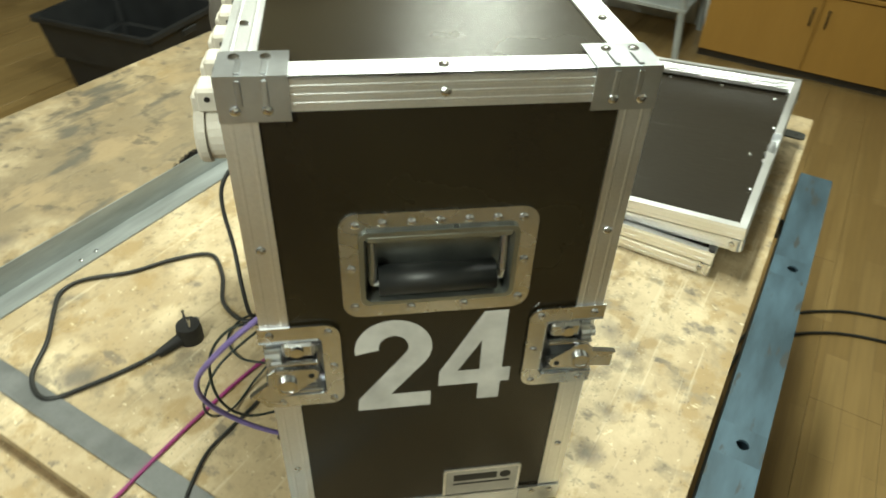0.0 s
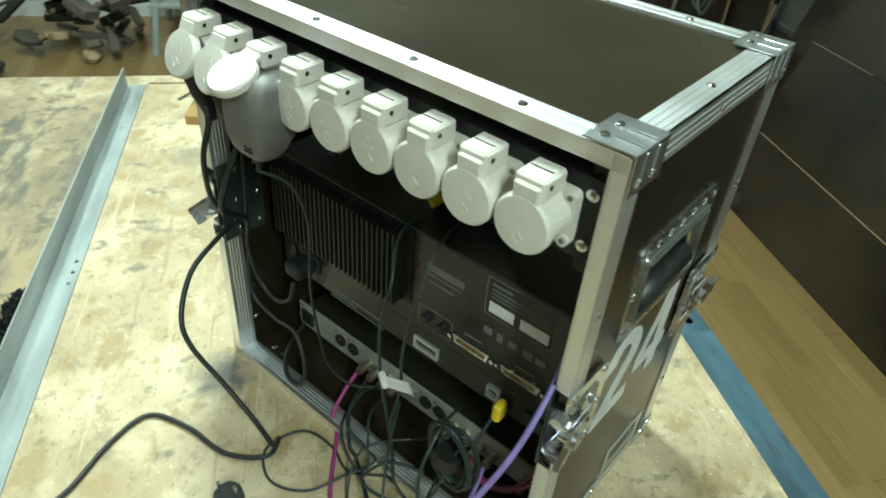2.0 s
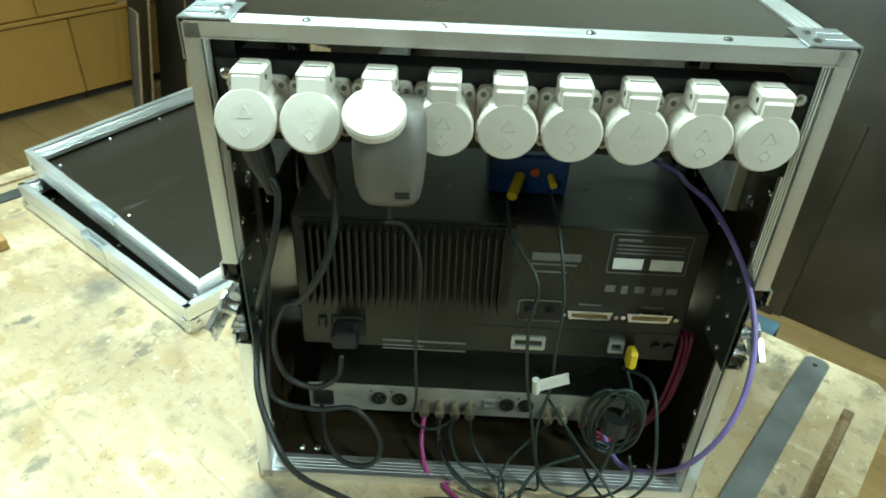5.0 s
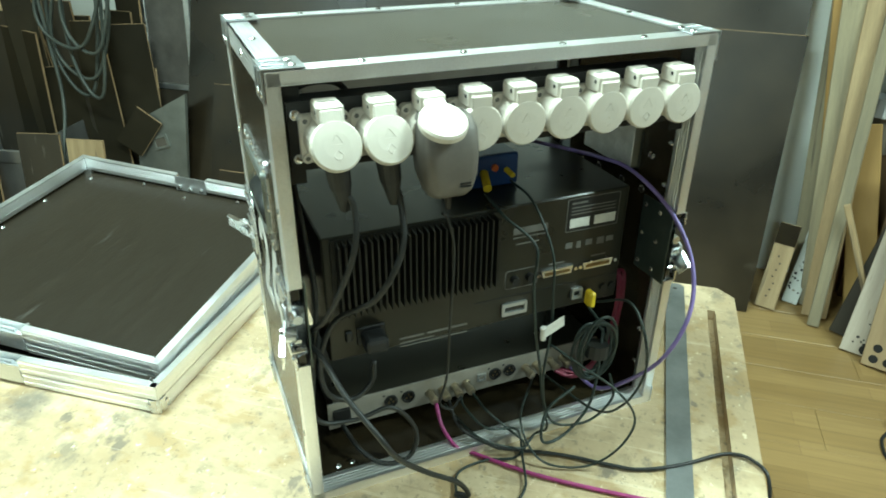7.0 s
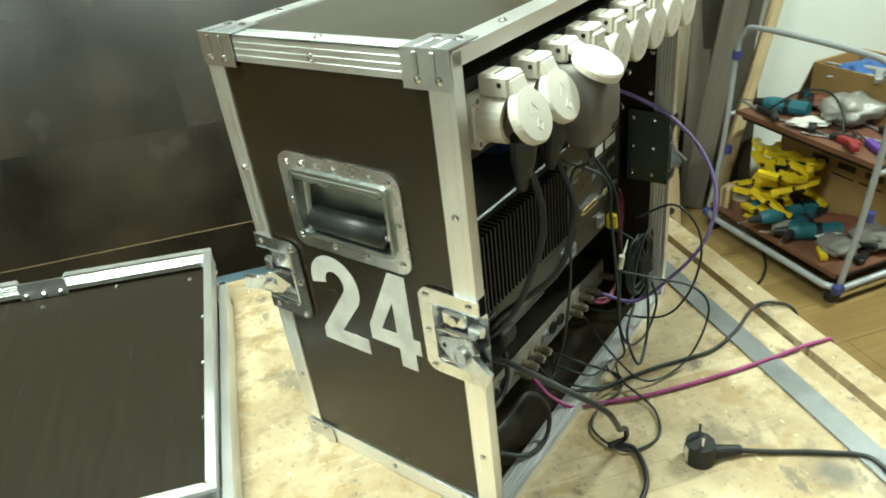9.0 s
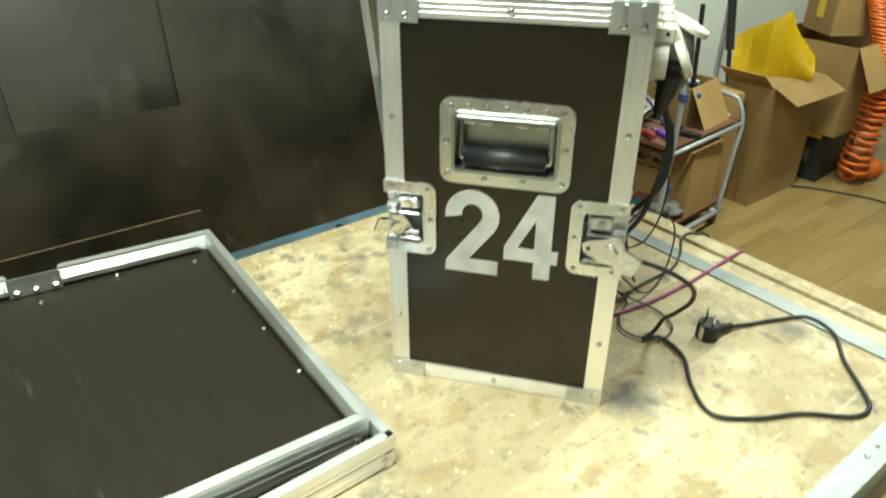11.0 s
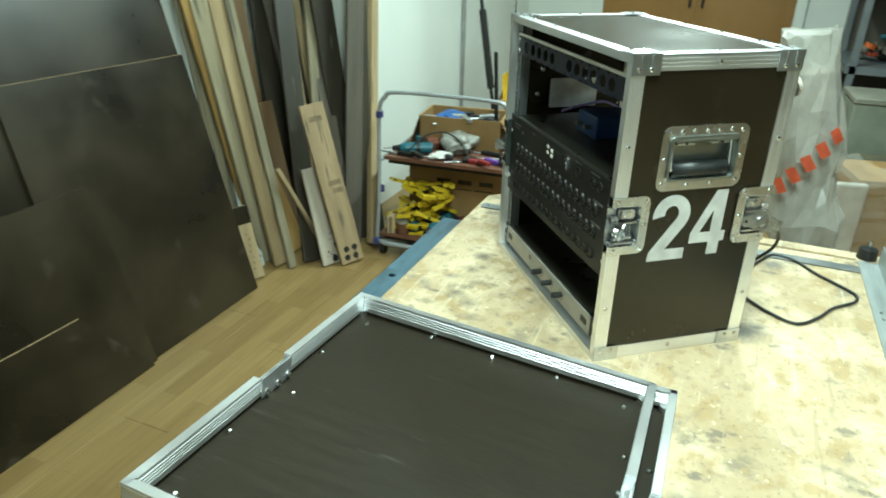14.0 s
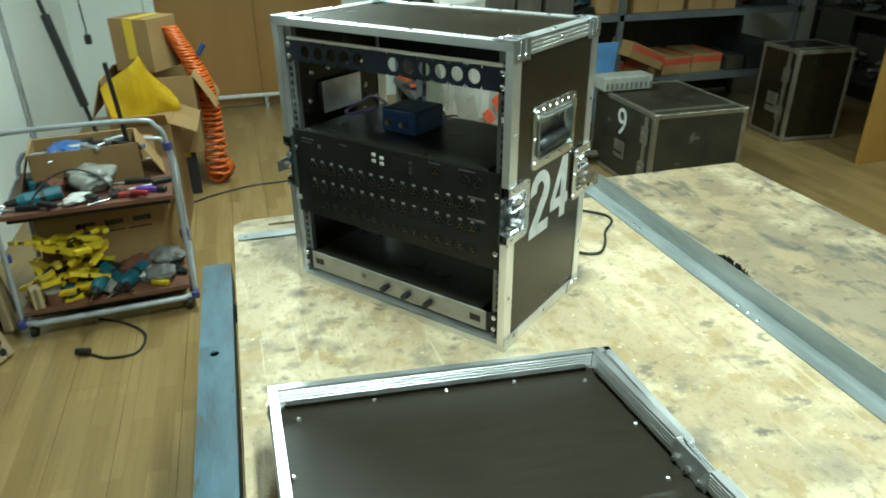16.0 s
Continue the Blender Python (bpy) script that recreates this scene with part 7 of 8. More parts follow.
hc = thing("hanging_plug", pose(2.90, 1.16, 0.90), "black plug hanging on a cable from the ceiling", "plug")
part("plug", box(-0.018, 0.018, -0.016, 0.016, 0.0, 0.05, 0.006, seg=2), BLACK, hc)
part("cable", sweep(bmesh.new(), smooth_line([(0, 0, 0.05), (-0.01, 0.005, 0.3), (0.01, 0.01, 0.7), (0.0, 0.01, 1.2), (0.0, 0.012, CEIL - 0.90)], 6), 0.004, 8), CABLE_BLACK, hc, smooth=True)
pt = thing("wall_pipe", pose(3.22, PIER[1] - 0.022, 0), "thin grey pipe running up the wall", "pipe", kind="structure")
part("pipe", cyl(bmesh.new(), (0, 0, 0.0), (0, 0, CEIL - 0.01), 0.012, 12), GALV, pt)


def door_front():
    """Brown wooden double door in the east wall with a pale rail at its foot."""
    for k, (y0, y1) in enumerate(((0.2215, 0.98), (-0.52, 0.2205))):
        d = thing("door_%d" % (k + 1), pose(EAST, (y0 + y1) / 2, 0), "plain yellow-brown wooden door leaf", "door", kind="structure")
        w = (y1 - y0) / 2
        part("leaf", box(-0.04, -0.002, -w, w, 0.02, 2.05, 0.003), DOORWOOD, d)
        part("door_handle", box(-0.085, -0.0405, (1 - 2 * k) * -(w - 0.05) - 0.01, (1 - 2 * k) * -(w - 0.05) + 0.01, 0.98, 1.10, 0.005), BLACKMET, d)
    f = thing("door_frame", pose(EAST, 0.23, 0), "pale painted door frame", "door frame", kind="structure")
    part("post", box(-0.05, -0.001, 0.752, 0.83, 0.0, 2.12, 0.003), WALLPAINT, f)
    part("post", box(-0.05, -0.001, -0.83, -0.752, 0.0, 2.12, 0.003), WALLPAINT, f)
    part("lintel", box(-0.05, -0.001, -0.75, 0.75, 2.055, 2.12, 0.003), WALLPAINT, f)
    r = thing("floor_rail", pose(EAST - 0.10, 0.2, 0), "pale metal pipe along the foot of the doors", "pipe", kind="structure")
    part("pipe", cyl(bmesh.new(), (0, -0.9, 0.11), (0, 0.9, 0.11), 0.018, 12), VINYL, r)
    for y in (-0.7, 0.0, 0.7):
        part("foot", box(-0.012, 0.012, y - 0.015, y + 0.015, 0.0, 0.095), GALV, r)


door_front()


# ---- older flight cases ----
def old_case(m, w, d, h, label, number=False):
    """Worn brown road case with aluminium edges; w along x, d along y."""
    c = thing("old_flight_case", m, label, "flight case", "older flight cases")
    part("body", box(-w / 2 + 0.003, w / 2 - 0.003, -d / 2 + 0.003, d / 2 - 0.003, 0.01, h - 0.003), OLDFILM if number else FILM, c)
    t = 0.026
    for sx in (-1, 1):
        for sy in (-1, 1):
            part("edge", box(sx * w / 2, sx * (w / 2 - t), sy * d / 2, sy * (d / 2 - t), 0.03, h - 0.03, 0.002), OLDALU, c)
            for z in (0.0, h - 0.035):
                part("corner", box(sx * (w / 2 + 0.003), sx * (w / 2 - 0.036), sy * (d / 2 + 0.003), sy * (d / 2 - 0.036), z, z + 0.038, 0.006), OLDALU, c)
        for z0 in (0.006, h - t):
            part("edge", box(sx * w / 2, sx * (w / 2 - t), -d / 2 + 0.037, d / 2 - 0.037, z0, z0 + t, 0.002), OLDALU, c)
            part("edge", box(-w / 2 + 0.037, w / 2 - 0.037, sx * d / 2, sx * (d / 2 - t), z0, z0 + t, 0.002), OLDALU, c)
    # lid seam across the top and on the side
    part("seam", box(-w / 2 + 0.07, -w / 2 + 0.105, -d / 2 + 0.03, d / 2 - 0.03, h - 0.0028, h + 0.0015), OLDALU, c)
    part("seam", box(-w / 2 + 0.07, -w / 2 + 0.105, d / 2 - 0.004, d / 2 + 0.0012, 0.03, h - 0.03), OLDALU, c)
    for z in (h * 0.30, h * 0.72):
        la = part("latch", box(-w / 2 + 0.05, -w / 2 + 0.125, d / 2 + 0.0014, d / 2 + 0.006, z - 0.05, z + 0.05, 0.002), OLDALU, c)
        part("lever", box(-w / 2 + 0.075, -w / 2 + 0.10, d / 2 + 0.0062, d / 2 + 0.018, z - 0.02, z + 0.02, 0.004), OLDALU, la)
    ha = part("recess_handle", box(-0.07, 0.05, d / 2 - 0.002, d / 2 + 0.003, h * 0.28, h * 0.50, 0.002), OLDALU, c)
    part("grip", cyl(bmesh.new(), (-0.05, d / 2 + 0.008, h * 0.36), (0.03, d / 2 + 0.008, h * 0.36), 0.006, 10), RUBBER, ha)
    if number:
        f = bpy.data.curves.new("digit", "FONT")
        f.body, f.size, f.extrude, f.align_x, f.align_y = "9", 0.24, 0.0014, "CENTER", "CENTER"
        ob = new("digit", f)
        ob.data.materials.append(VINYL)
        ob.parent = c
        ob.matrix_basis = plane_at((-0.02, d / 2 + 0.004, h * 0.72), (0, 1, 0))
        tagged(ob, "white vinyl digit")
    return c


OLDFILM = mat("dusty_scratched_film_plywood", (0.046, 0.038, 0.025), 0.5, dark=(0.022, 0.018, 0.012), scale=7, bump=0.1, bscale=300, spots=((0.11, 0.10, 0.08), 11, 0.67))
OLDALU = mat("dull_scratched_aluminium", (0.42, 0.385, 0.31), 0.5, 0.8, dark=(0.25, 0.22, 0.17), scale=14, bump=0.1, bscale=120)
old_case(pose(2.30, -2.125, 0, 0, 0, -1), 0.74, 0.61, 0.50, "worn brown flight case marked with a white 9", True)
old_case(pose(2.77, -3.57, 0, 0, 0, -5), 0.40, 0.45, 0.65, "tall dark brown flight case standing by shelves")


# ---- shelving with stock ----
def shelving():
    s = thing("metal_shelving", pose(3.75, -2.45, 0), "long grey metal shelving crowded with stock", "shelving")
    paint = mat("grey_shelf_enamel", (0.14, 0.15, 0.16), 0.5, 0.2, dark=(0.09, 0.10, 0.10), scale=8)
    for y in (-1.55, 0.05, 1.62):
        for x in (-0.33, 0.33):
            part("post", box(x - 0.02, x + 0.02, y - 0.02, y + 0.02, 0, 2.0, 0.002), paint, s)
    for z in (0.335, 0.825, 1.35, 1.85):
        part("shelf", box(-0.35, 0.35, -1.60, 1.66, z - 0.045, z), paint, s)
    # Added sheet: the shelving has no known back, it darkens gaps behind the stock.
    part("back_panel", box(0.352, 0.362, -1.58, 1.64, 0.02, 1.98), DARKBOARD, s, "added dark sheet hiding the pale wall behind the stock")
    return s


shelving()
redwhite = mat("red_printed_carton", (0.58, 0.09, 0.04), 0.6, dark=(0.46, 0.06, 0.03), scale=6)
DIM = [CARD, CARD, redwhite, FOLDER, BLACK, PLANK_B, CARD, DARKBOARD, FOLDER]
rnd = random.Random(23)


def striped_carton(m, w, d, h, label):
    c = carton(m, w, d, h, label, tape=None)
    part("stripe", box(-w / 2 - 0.0008, -w / 2 - 0.0001, -d / 2, d / 2, h * 0.55, h * 0.92), redwhite, c, "red printed band")
    part("stripe", box(-w / 2, w / 2, -d / 2, -d / 2 + 0.04, h + 0.0042, h + 0.005), redwhite, c)
    return c


for z in (0.336, 0.826, 1.351):
    y = -3.95
    while y < -0.95:
        d = rnd.uniform(0.16, 0.34)
        h = rnd.uniform(0.10, 0.24) if z > 0.4 else rnd.uniform(0.09, 0.20)
        if z < 0.4 and -3.3 < y < -2.3:
            h = 0.13
        w = rnd.uniform(0.30, 0.5)
        yc = y + d / 2
        m = pose(3.45 + w / 2 + rnd.uniform(0, 0.06), yc, z, 0, 0, rnd.uniform(-5, 5))
        # Cartons only in the lit stretch; stock beyond is coloured dark for the dimness.
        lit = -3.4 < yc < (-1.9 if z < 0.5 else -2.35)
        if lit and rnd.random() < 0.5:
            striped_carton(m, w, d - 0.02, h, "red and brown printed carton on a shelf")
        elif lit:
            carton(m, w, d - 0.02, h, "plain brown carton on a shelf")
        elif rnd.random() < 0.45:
            carton(m, w, d - 0.02, h, "box coloured dark on a dim crowded shelf", material=(DARKBOARD, CRATE, PLANK_B)[int(rnd.random() * 3)])
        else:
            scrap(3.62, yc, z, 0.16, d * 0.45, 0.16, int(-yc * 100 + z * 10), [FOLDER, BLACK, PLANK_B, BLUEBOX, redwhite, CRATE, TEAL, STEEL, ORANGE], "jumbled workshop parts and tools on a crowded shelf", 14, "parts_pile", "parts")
        y += d + 0.01
striped_carton(pose(3.42, -2.55, 0.48, 22, 0, 8), 0.26, 0.34, 0.11, "red printed carton lying tilted on others")


def rounded_box(name, m, w, d, h, material, label, cat, lid=None):
    o = thing(name, m, label, cat)
    part("body", box(-w / 2, w / 2, -d / 2, d / 2, 0, h, min(w, d, h) * 0.12, seg=2), material, o)
    if lid:
        for k in range(10):
            y = -d / 2 + d * (k + 0.5) / 10
            part("rib", box(-w / 2 - 0.002, -w / 2 + 0.002, y - d * 0.02, y + d * 0.02, h * 0.15, h * 0.55), lid, o)
    return o


GREYWHITE = mat("dusty_white_plastic", (0.44, 0.43, 0.38), 0.55, scale=14)
rounded_box("white_container", pose(2.56, -1.96, 0.505, 0, 0, 0), 0.15, 0.34, 0.09, GREYWHITE, "greyish white plastic container lying on a case", "container", GREYPL)
bs = thing("blue_sheet", pose(3.18, -2.0, 0.0, 0, -8, 0), "bright blue board standing behind a case", "board")
part("board", box(-0.006, 0.006, -0.20, 0.20, 0.025, 0.70), mat("bright_blue_board", (0.16, 0.40, 0.80), 0.5, scale=6), bs)
rounded_box("teal_bin", pose(2.95, -1.45, 0), 0.26, 0.26, 0.42, TEAL, "dark teal plastic bin standing on the floor", "bin")
rack = thing("dark_rack", pose(3.10, -4.55, 0, 0, 0, 0), "dark open rack with stored panels and parts", "rack")
for x in (-0.45, 0.45):
    for y in (-0.22, 0.22):
        part("post", box(x - 0.018, x + 0.018, y - 0.018, y + 0.018, 0, 1.95, 0.002), BLACKMET, rack)
for z in (0.30, 0.80, 1.30, 1.90):
    part("shelf", box(-0.47, 0.47, -0.24, 0.24, z - 0.03, z), DARKBOARD, rack)
part("back_panel", box(-0.46, 0.46, -0.256, -0.242, 0.02, 1.9), DARKBOARD, rack)
for k, (x, z) in enumerate(((2.85, 0.302), (3.3, 0.302), (2.8, 0.802), (3.15, 0.802), (3.42, 0.802), (2.95, 1.302), (3.3, 1.302))):
    scrap(x, -4.50, z, 0.16, 0.14, 0.2, 300 + k, [FOLDER, BLACK, PLANK_B, CRATE, STEEL, DARKBOARD], "jumbled dark parts on the rack", 14, "parts_pile", "parts")
tp = thing("tan_panel", pose(2.07, -3.87, 0, 0, 0, 4), "tan wooden door panel standing on the floor", "panel")
part("panel", box(-0.015, 0.015, -0.40, 0.40, 0.0, 1.9, 0.002), CABINET, tp)
cc = thing("cable_coil", pose(2.50, -1.22, 0), "coil of pale cable lying on the floor", "cable")
for k in range(5):
    part("loop", sweep(bmesh.new(), [(0.17 * math.cos(a) + 0.02 * k, 0.14 * math.sin(a) - 0.012 * k, 0.007 + 0.011 * k) for a in (2 * math.pi * i / 30 for i in range(30))], 0.0055, 6, True), PLANK_A, cc, smooth=True)


gb = thing("metal_box", pose(2.86, -0.98, 0, 0, 0, 4), "grey-green painted metal box on the floor", "metal box")
part("body", box(-0.16, 0.16, -0.20, 0.20, 0.0, 0.74, 0.006), mat("grey_green_enamel", (0.22, 0.24, 0.19), 0.5, scale=8), gb)
part("lid", box(-0.165, 0.165, -0.205, 0.205, 0.742, 0.775, 0.006), mat("pale_enamel_lid", (0.26, 0.25, 0.20), 0.5, scale=8), gb)
for k in range(8):
    scrap(2.72 + 0.20 * (k % 3), -1.15 - 0.16 * k, 0.0, 0.20, 0.20, 0.62 - 0.05 * (k % 4), 60 + k, [FOLDER, PLANK_B, BLACKMET, STEEL, DARKOCHRE, CRATE, DARKBOARD], "heap of dusty machine parts on the floor", 34)
scrap(2.25, -1.42, 0.0, 0.16, 0.14, 0.3, 71, [FOLDER, PLANK_B, BLACKMET, STEEL, CRATE], "low heap of dusty parts on the floor", 20)


# ---- wrapped goods just behind the bench ----
FILMWRAP = mat("cloudy_wrapping_film", (0.50, 0.46, 0.41), 0.24, dark=(0.36, 0.32, 0.28), scale=9, bump=0.6, bscale=24, gloss=0.8)


def clear_film(name, milk):
    """Clear wrapping film: mostly see-through, with a milky glossy skin."""
    m = mat(name, (0.60, 0.58, 0.53), 0.2, dark=(0.45, 0.43, 0.39), scale=12, bump=0.6, bscale=24, gloss=0.8)
    n, l = m.node_tree.nodes, m.node_tree.links
    mix, tr = n.new("ShaderNodeMixShader"), n.new("ShaderNodeBsdfTransparent")
    mix.inputs[0].default_value = milk
    l.new(tr.outputs[0], mix.inputs[1])
    l.new(n["Principled BSDF"].outputs[0], mix.inputs[2])
    l.new(mix.outputs[0], n["Material Output"].inputs[0])
    return m


CLEARFILM = clear_film("clear_wrapping_film", 0.22)
MILKFILM = clear_film("milky_wrapping_film", 0.5)
CORE = mat("dull_tan_roll", (0.34, 0.29, 0.22), 0.7, dark=(0.22, 0.18, 0.14), scale=6)
REDPRINT = mat("red_print", (0.66, 0.10, 0.04), 0.5, scale=30)


def wrapped_roll():
    """Tall bundle in cloudy film with red print, leaning back."""
    o = thing("wrapped_roll", pose(1.08, -0.605, 0, -10, 0, 0), "tall bundle wrapped in cloudy film with red print", "bundle")
    bm = bmesh.new()
    n, rows, rnd = 22, 16, random.Random(9)
    rings = []
    for i in range(rows + 1):
        z = 0.02 + 1.26 * i / rows
        r = 0.125 * (1 - 0.35 * max(0, i - 13) / 3) * (0.90 + 0.07 * math.sin(i * 1.7) + 0.05 * math.sin(i * 4.1))
        rings.append([bm.verts.new(((r + rnd.uniform(-0.012, 0.014)) * math.cos(2 * math.pi * k / n), (r + rnd.uniform(-0.012, 0.014)) * math.sin(2 * math.pi * k / n), z + rnd.uniform(-0.02, 0.02))) for k in range(n)])
    for a, b in zip(rings, rings[1:]):
        for k in range(n):
            bm.faces.new((a[k], a[(k + 1) % n], b[(k + 1) % n], b[k]))
    bm.faces.new(rings[0][::-1])
    bm.faces.new(rings[-1])
    part("wrap", bm, MILKFILM, o)
    part("core", cyl(bmesh.new(), (0, 0, 0.01), (0, 0, 1.16), 0.075, 20), CORE, o, "dull tan roll inside the film")
    for k in range(5):
        a = math.pi + 0.62 - 0.30 * k
        m = plane_at((0.139 * math.cos(a), 0.139 * math.sin(a), 0.97 - 0.04 * k), (math.cos(a), math.sin(a), 0)) @ pose(0, 0, 0, 0, 0, 25)
        part("print", box(-0.016, 0.016, -0.026, 0.026, 0, 0.0008, bm=bmesh.new(), m=m), REDPRINT, o, "red print bar")
    return o


wrapped_roll()
carton(pose(2.25, -0.93, 0.0, 0, 0, 14), 0.34, 0.34, 0.52, "tall cardboard box wrapped in clear film behind the bench")
fw = thing("film_wrap", pose(2.25, -0.93, 0.0, 0, 0, 14) @ Matrix.Diagonal((1.66, 1.6, 0.60, 1)), "clear plastic film wrapped round a cardboard box", "plastic film")
bm = bmesh.new()
rw, rings = random.Random(31), []
for i in range(19):
    z, k = 0.02 + 0.052 * i, 1.0 - 0.5 * max(0, i - 16) / 2
    rings.append([bm.verts.new((k * (0.108 + rw.uniform(0, 0.014)) * u, k * (0.113 + rw.uniform(0, 0.014)) * v, z + rw.uniform(-0.008, 0.008))) for u, v in ((-1, -1), (-0.5, -1.04), (0, -1.05), (0.5, -1.04), (1, -1), (1.04, -0.5), (1.05, 0), (1.04, 0.5), (1, 1), (0.5, 1.04), (0, 1.05), (-0.5, 1.04), (-1, 1), (-1.04, 0.5), (-1.05, 0), (-1.04, -0.5))])
for a, b in zip(rings, rings[1:]):
    for k in range(16):
        bm.faces.new((a[k], a[(k + 1) % 16], b[(k + 1) % 16], b[k]))
part("film", bm, CLEARFILM, fw)
fo = thing("foam_piece", pose(2.00, -0.77, 0, 0, 0, 14), "white foam packing strip behind the bench", "packing")
part("foam", box(-0.02, 0.02, -0.07, 0.07, 0.0, 0.52, 0.012, seg=2), FILMWRAP, fo)
def canister(x, y, label):
    """Tall round drum: blue below, white above, red band, white paper label and a dark cover."""
    o = thing("canister", pose(x, y, 0), label, "canister")
    part("body", cyl(bmesh.new(), (0, 0, 0), (0, 0, 0.46), 0.135, 32), BLUECAN, o)
    part("upper_body", cyl(bmesh.new(), (0, 0, 0.461), (0, 0, 0.80), 0.134, 32), VINYL, o, "white upper half")
    part("band", cyl(bmesh.new(), (0, 0, 0.44), (0, 0, 0.475), 0.1362, 32), REDPRINT, o, "red printed band")
    bm = bmesh.new()
    arc = [math.pi - 0.65 + 0.13 * k for k in range(11)]
    lo, hi = ([bm.verts.new((0.1366 * math.cos(t), 0.1366 * math.sin(t), z)) for t in arc] for z in (0.07, 0.40))
    for k in range(10):
        bm.faces.new((lo[k], lo[k + 1], hi[k + 1], hi[k]))
    bmesh.ops.solidify(bm, geom=bm.faces[:], thickness=0.0008)
    part("label", bm, VINYL, o, "white paper label")
    for k, (z0, z1, mt) in enumerate(((0.53, 0.57, BLUECAN), (0.63, 0.66, REDPRINT), (0.67, 0.69, BLUECAN))):
        part("print", box(-0.1375, -0.132, -0.05, 0.0, z0, z1), mt, o, "printed block")
    part("cover", lump(bmesh.new(), 0.13, (1.0, 1.1, 0.6), 44), CRATE, o, "dark crumpled cover", m=Matrix.Translation((0, 0, 0.86)))
    return o


BLUECAN = mat("blue_canister_paint", (0.03, 0.09, 0.26), 0.4, scale=14)
canister(2.72, -0.31, "tall blue and white round canister behind the bench")
st = thing("support_post", pose(2.64, -1.06, 0), "pale round post standing behind the bench", "post")
part("post", cyl(bmesh.new(), (0, 0, 0.02), (0, 0, 0.785), 0.034, 14), GREYWHITE, st)
part("cap", cyl(bmesh.new(), (0, 0, 0.785), (0, 0, 0.815), 0.052, 14), GREYWHITE, st)
part("foot", cyl(bmesh.new(), (0, 0, 0), (0, 0, 0.02), 0.09, 18), GREYWHITE, st)


# ---- west: low yellow cabinets, stool, crate ----
CX = -3.43


def cabinet(y0, y1, z0, z1, label, doors=2, plinth=True, handles=True):
    c = thing("cabinet", pose(CX, (y0 + y1) / 2, z0), label, "cabinet", "yellow cabinets")
    w, h = (y1 - y0) / 2, z1 - z0
    base = 0.05 if plinth else 0.0
    part("body", box(WEST - CX + 0.02, -0.02, -w, w, base, h), CABINET, c)
    if plinth:
        part("plinth", box(WEST - CX + 0.02, -0.05, -w, w, 0, base - 0.001), DARKBOARD, c, "dark recessed plinth")
    for k in range(doors):
        a = -w + 2 * w * k / doors + 0.003
        b = -w + 2 * w * (k + 1) / doors - 0.003
        d = part("door", box(-0.0195, 0.0, a, b, base + 0.005, h - 0.005, 0.003), CABINET, c)
        if handles:
            y = b - 0.035 if k % 2 == 0 else a + 0.035
            bm = bmesh.new()
            sweep(bm, smooth_line([(0.0, y, h - 0.07), (0.022, y, h - 0.085), (0.022, y, h - 0.145), (0.0, y, h - 0.16)], 5), 0.005, 8)
            part("handle", bm, BLACKMET, d, "dark metal bow handle")
    return c


cabinet(-0.20, 0.92, 0.0, 0.46, "low varnished yellow wood cabinet with two doors")
cabinet(0.925, 2.05, 0.0, 0.46, "low varnished yellow wood cabinet by the wall")
cabinet(0.36, 1.20, 0.484, 1.25, "upper varnished yellow wood cabinet", 2, False, False)
ct = thing("countertop", pose(0, 0, 0.461), "yellow wood board on top of low cabinets", "countertop")
part("board", box(WEST + 0.02, CX + 0.012, -0.22, 2.05, 0, 0.022, 0.003), CABINET, ct)
JARC = [(0.50, 0.03, 0.02), (0.06, 0.055, 0.05), (0.16, 0.13, 0.10), (0.03, 0.03, 0.03), (0.30, 0.27, 0.22)]
for k in range(7):
    jm = mat("jar_paint", JARC[k % 5], 0.35, scale=20)
    j = thing("jar", pose(CX - 0.08 - 0.07 * (k % 2), -0.10 + 0.062 * k, 0.4835), ("red", "dark", "brown", "black", "grey")[k % 5] + " jar standing on the cabinet shelf", "jar", "jars on the shelf")
    hh = 0.07 + 0.018 * (k % 3)
    part("body", cyl(bmesh.new(), (0, 0, 0), (0, 0, hh), 0.027, 16), jm, j)
    part("lid", cyl(bmesh.new(), (0, 0, hh), (0, 0, hh + 0.013), 0.029, 16), GALV, j)


def stool():
    """Grey metal trestle with a shelf, clutter on it."""
    o = thing("metal_stand", pose(-3.55, -0.62, 0), "grey painted metal stand with a shelf", "stand")
    tube = mat("pale_grey_paint", (0.40, 0.43, 0.42), 0.5, scale=10)
    for x in (-0.28, 0.22):
        for y in (-0.30, 0.30):
            part("leg", cyl(bmesh.new(), (x * 1.15, y * 1.12, 0), (x * 0.8, y * 0.85, 0.62), 0.02, 8), tube, o)
    part("shelf", box(-0.30, 0.24, -0.33, 0.33, 0.26, 0.28, 0.002), tube, o)
    part("top", box(-0.27, 0.21, -0.30, 0.30, 0.62, 0.65, 0.003), tube, o)
    return o


stool()
for k in range(6):
    carton(pose(-3.58 + 0.05 * (k % 2), -0.80 + 0.18 * (k % 3), 0.651 + 0.034 * (k // 3), 0, 0, 25 * k), 0.24, 0.17, 0.028, "grey flat package in a loose stack", material=(GREYPL, VINYL, FOLDER)[k % 3], name="flat_package")
for k in range(4):
    rag(-3.55, -0.80 + 0.12 * k, 0.281, 0.08, (BLACK, FOLDER, PLANK_B)[k % 3], "dark oily rag on the lower shelf", 90 + k)
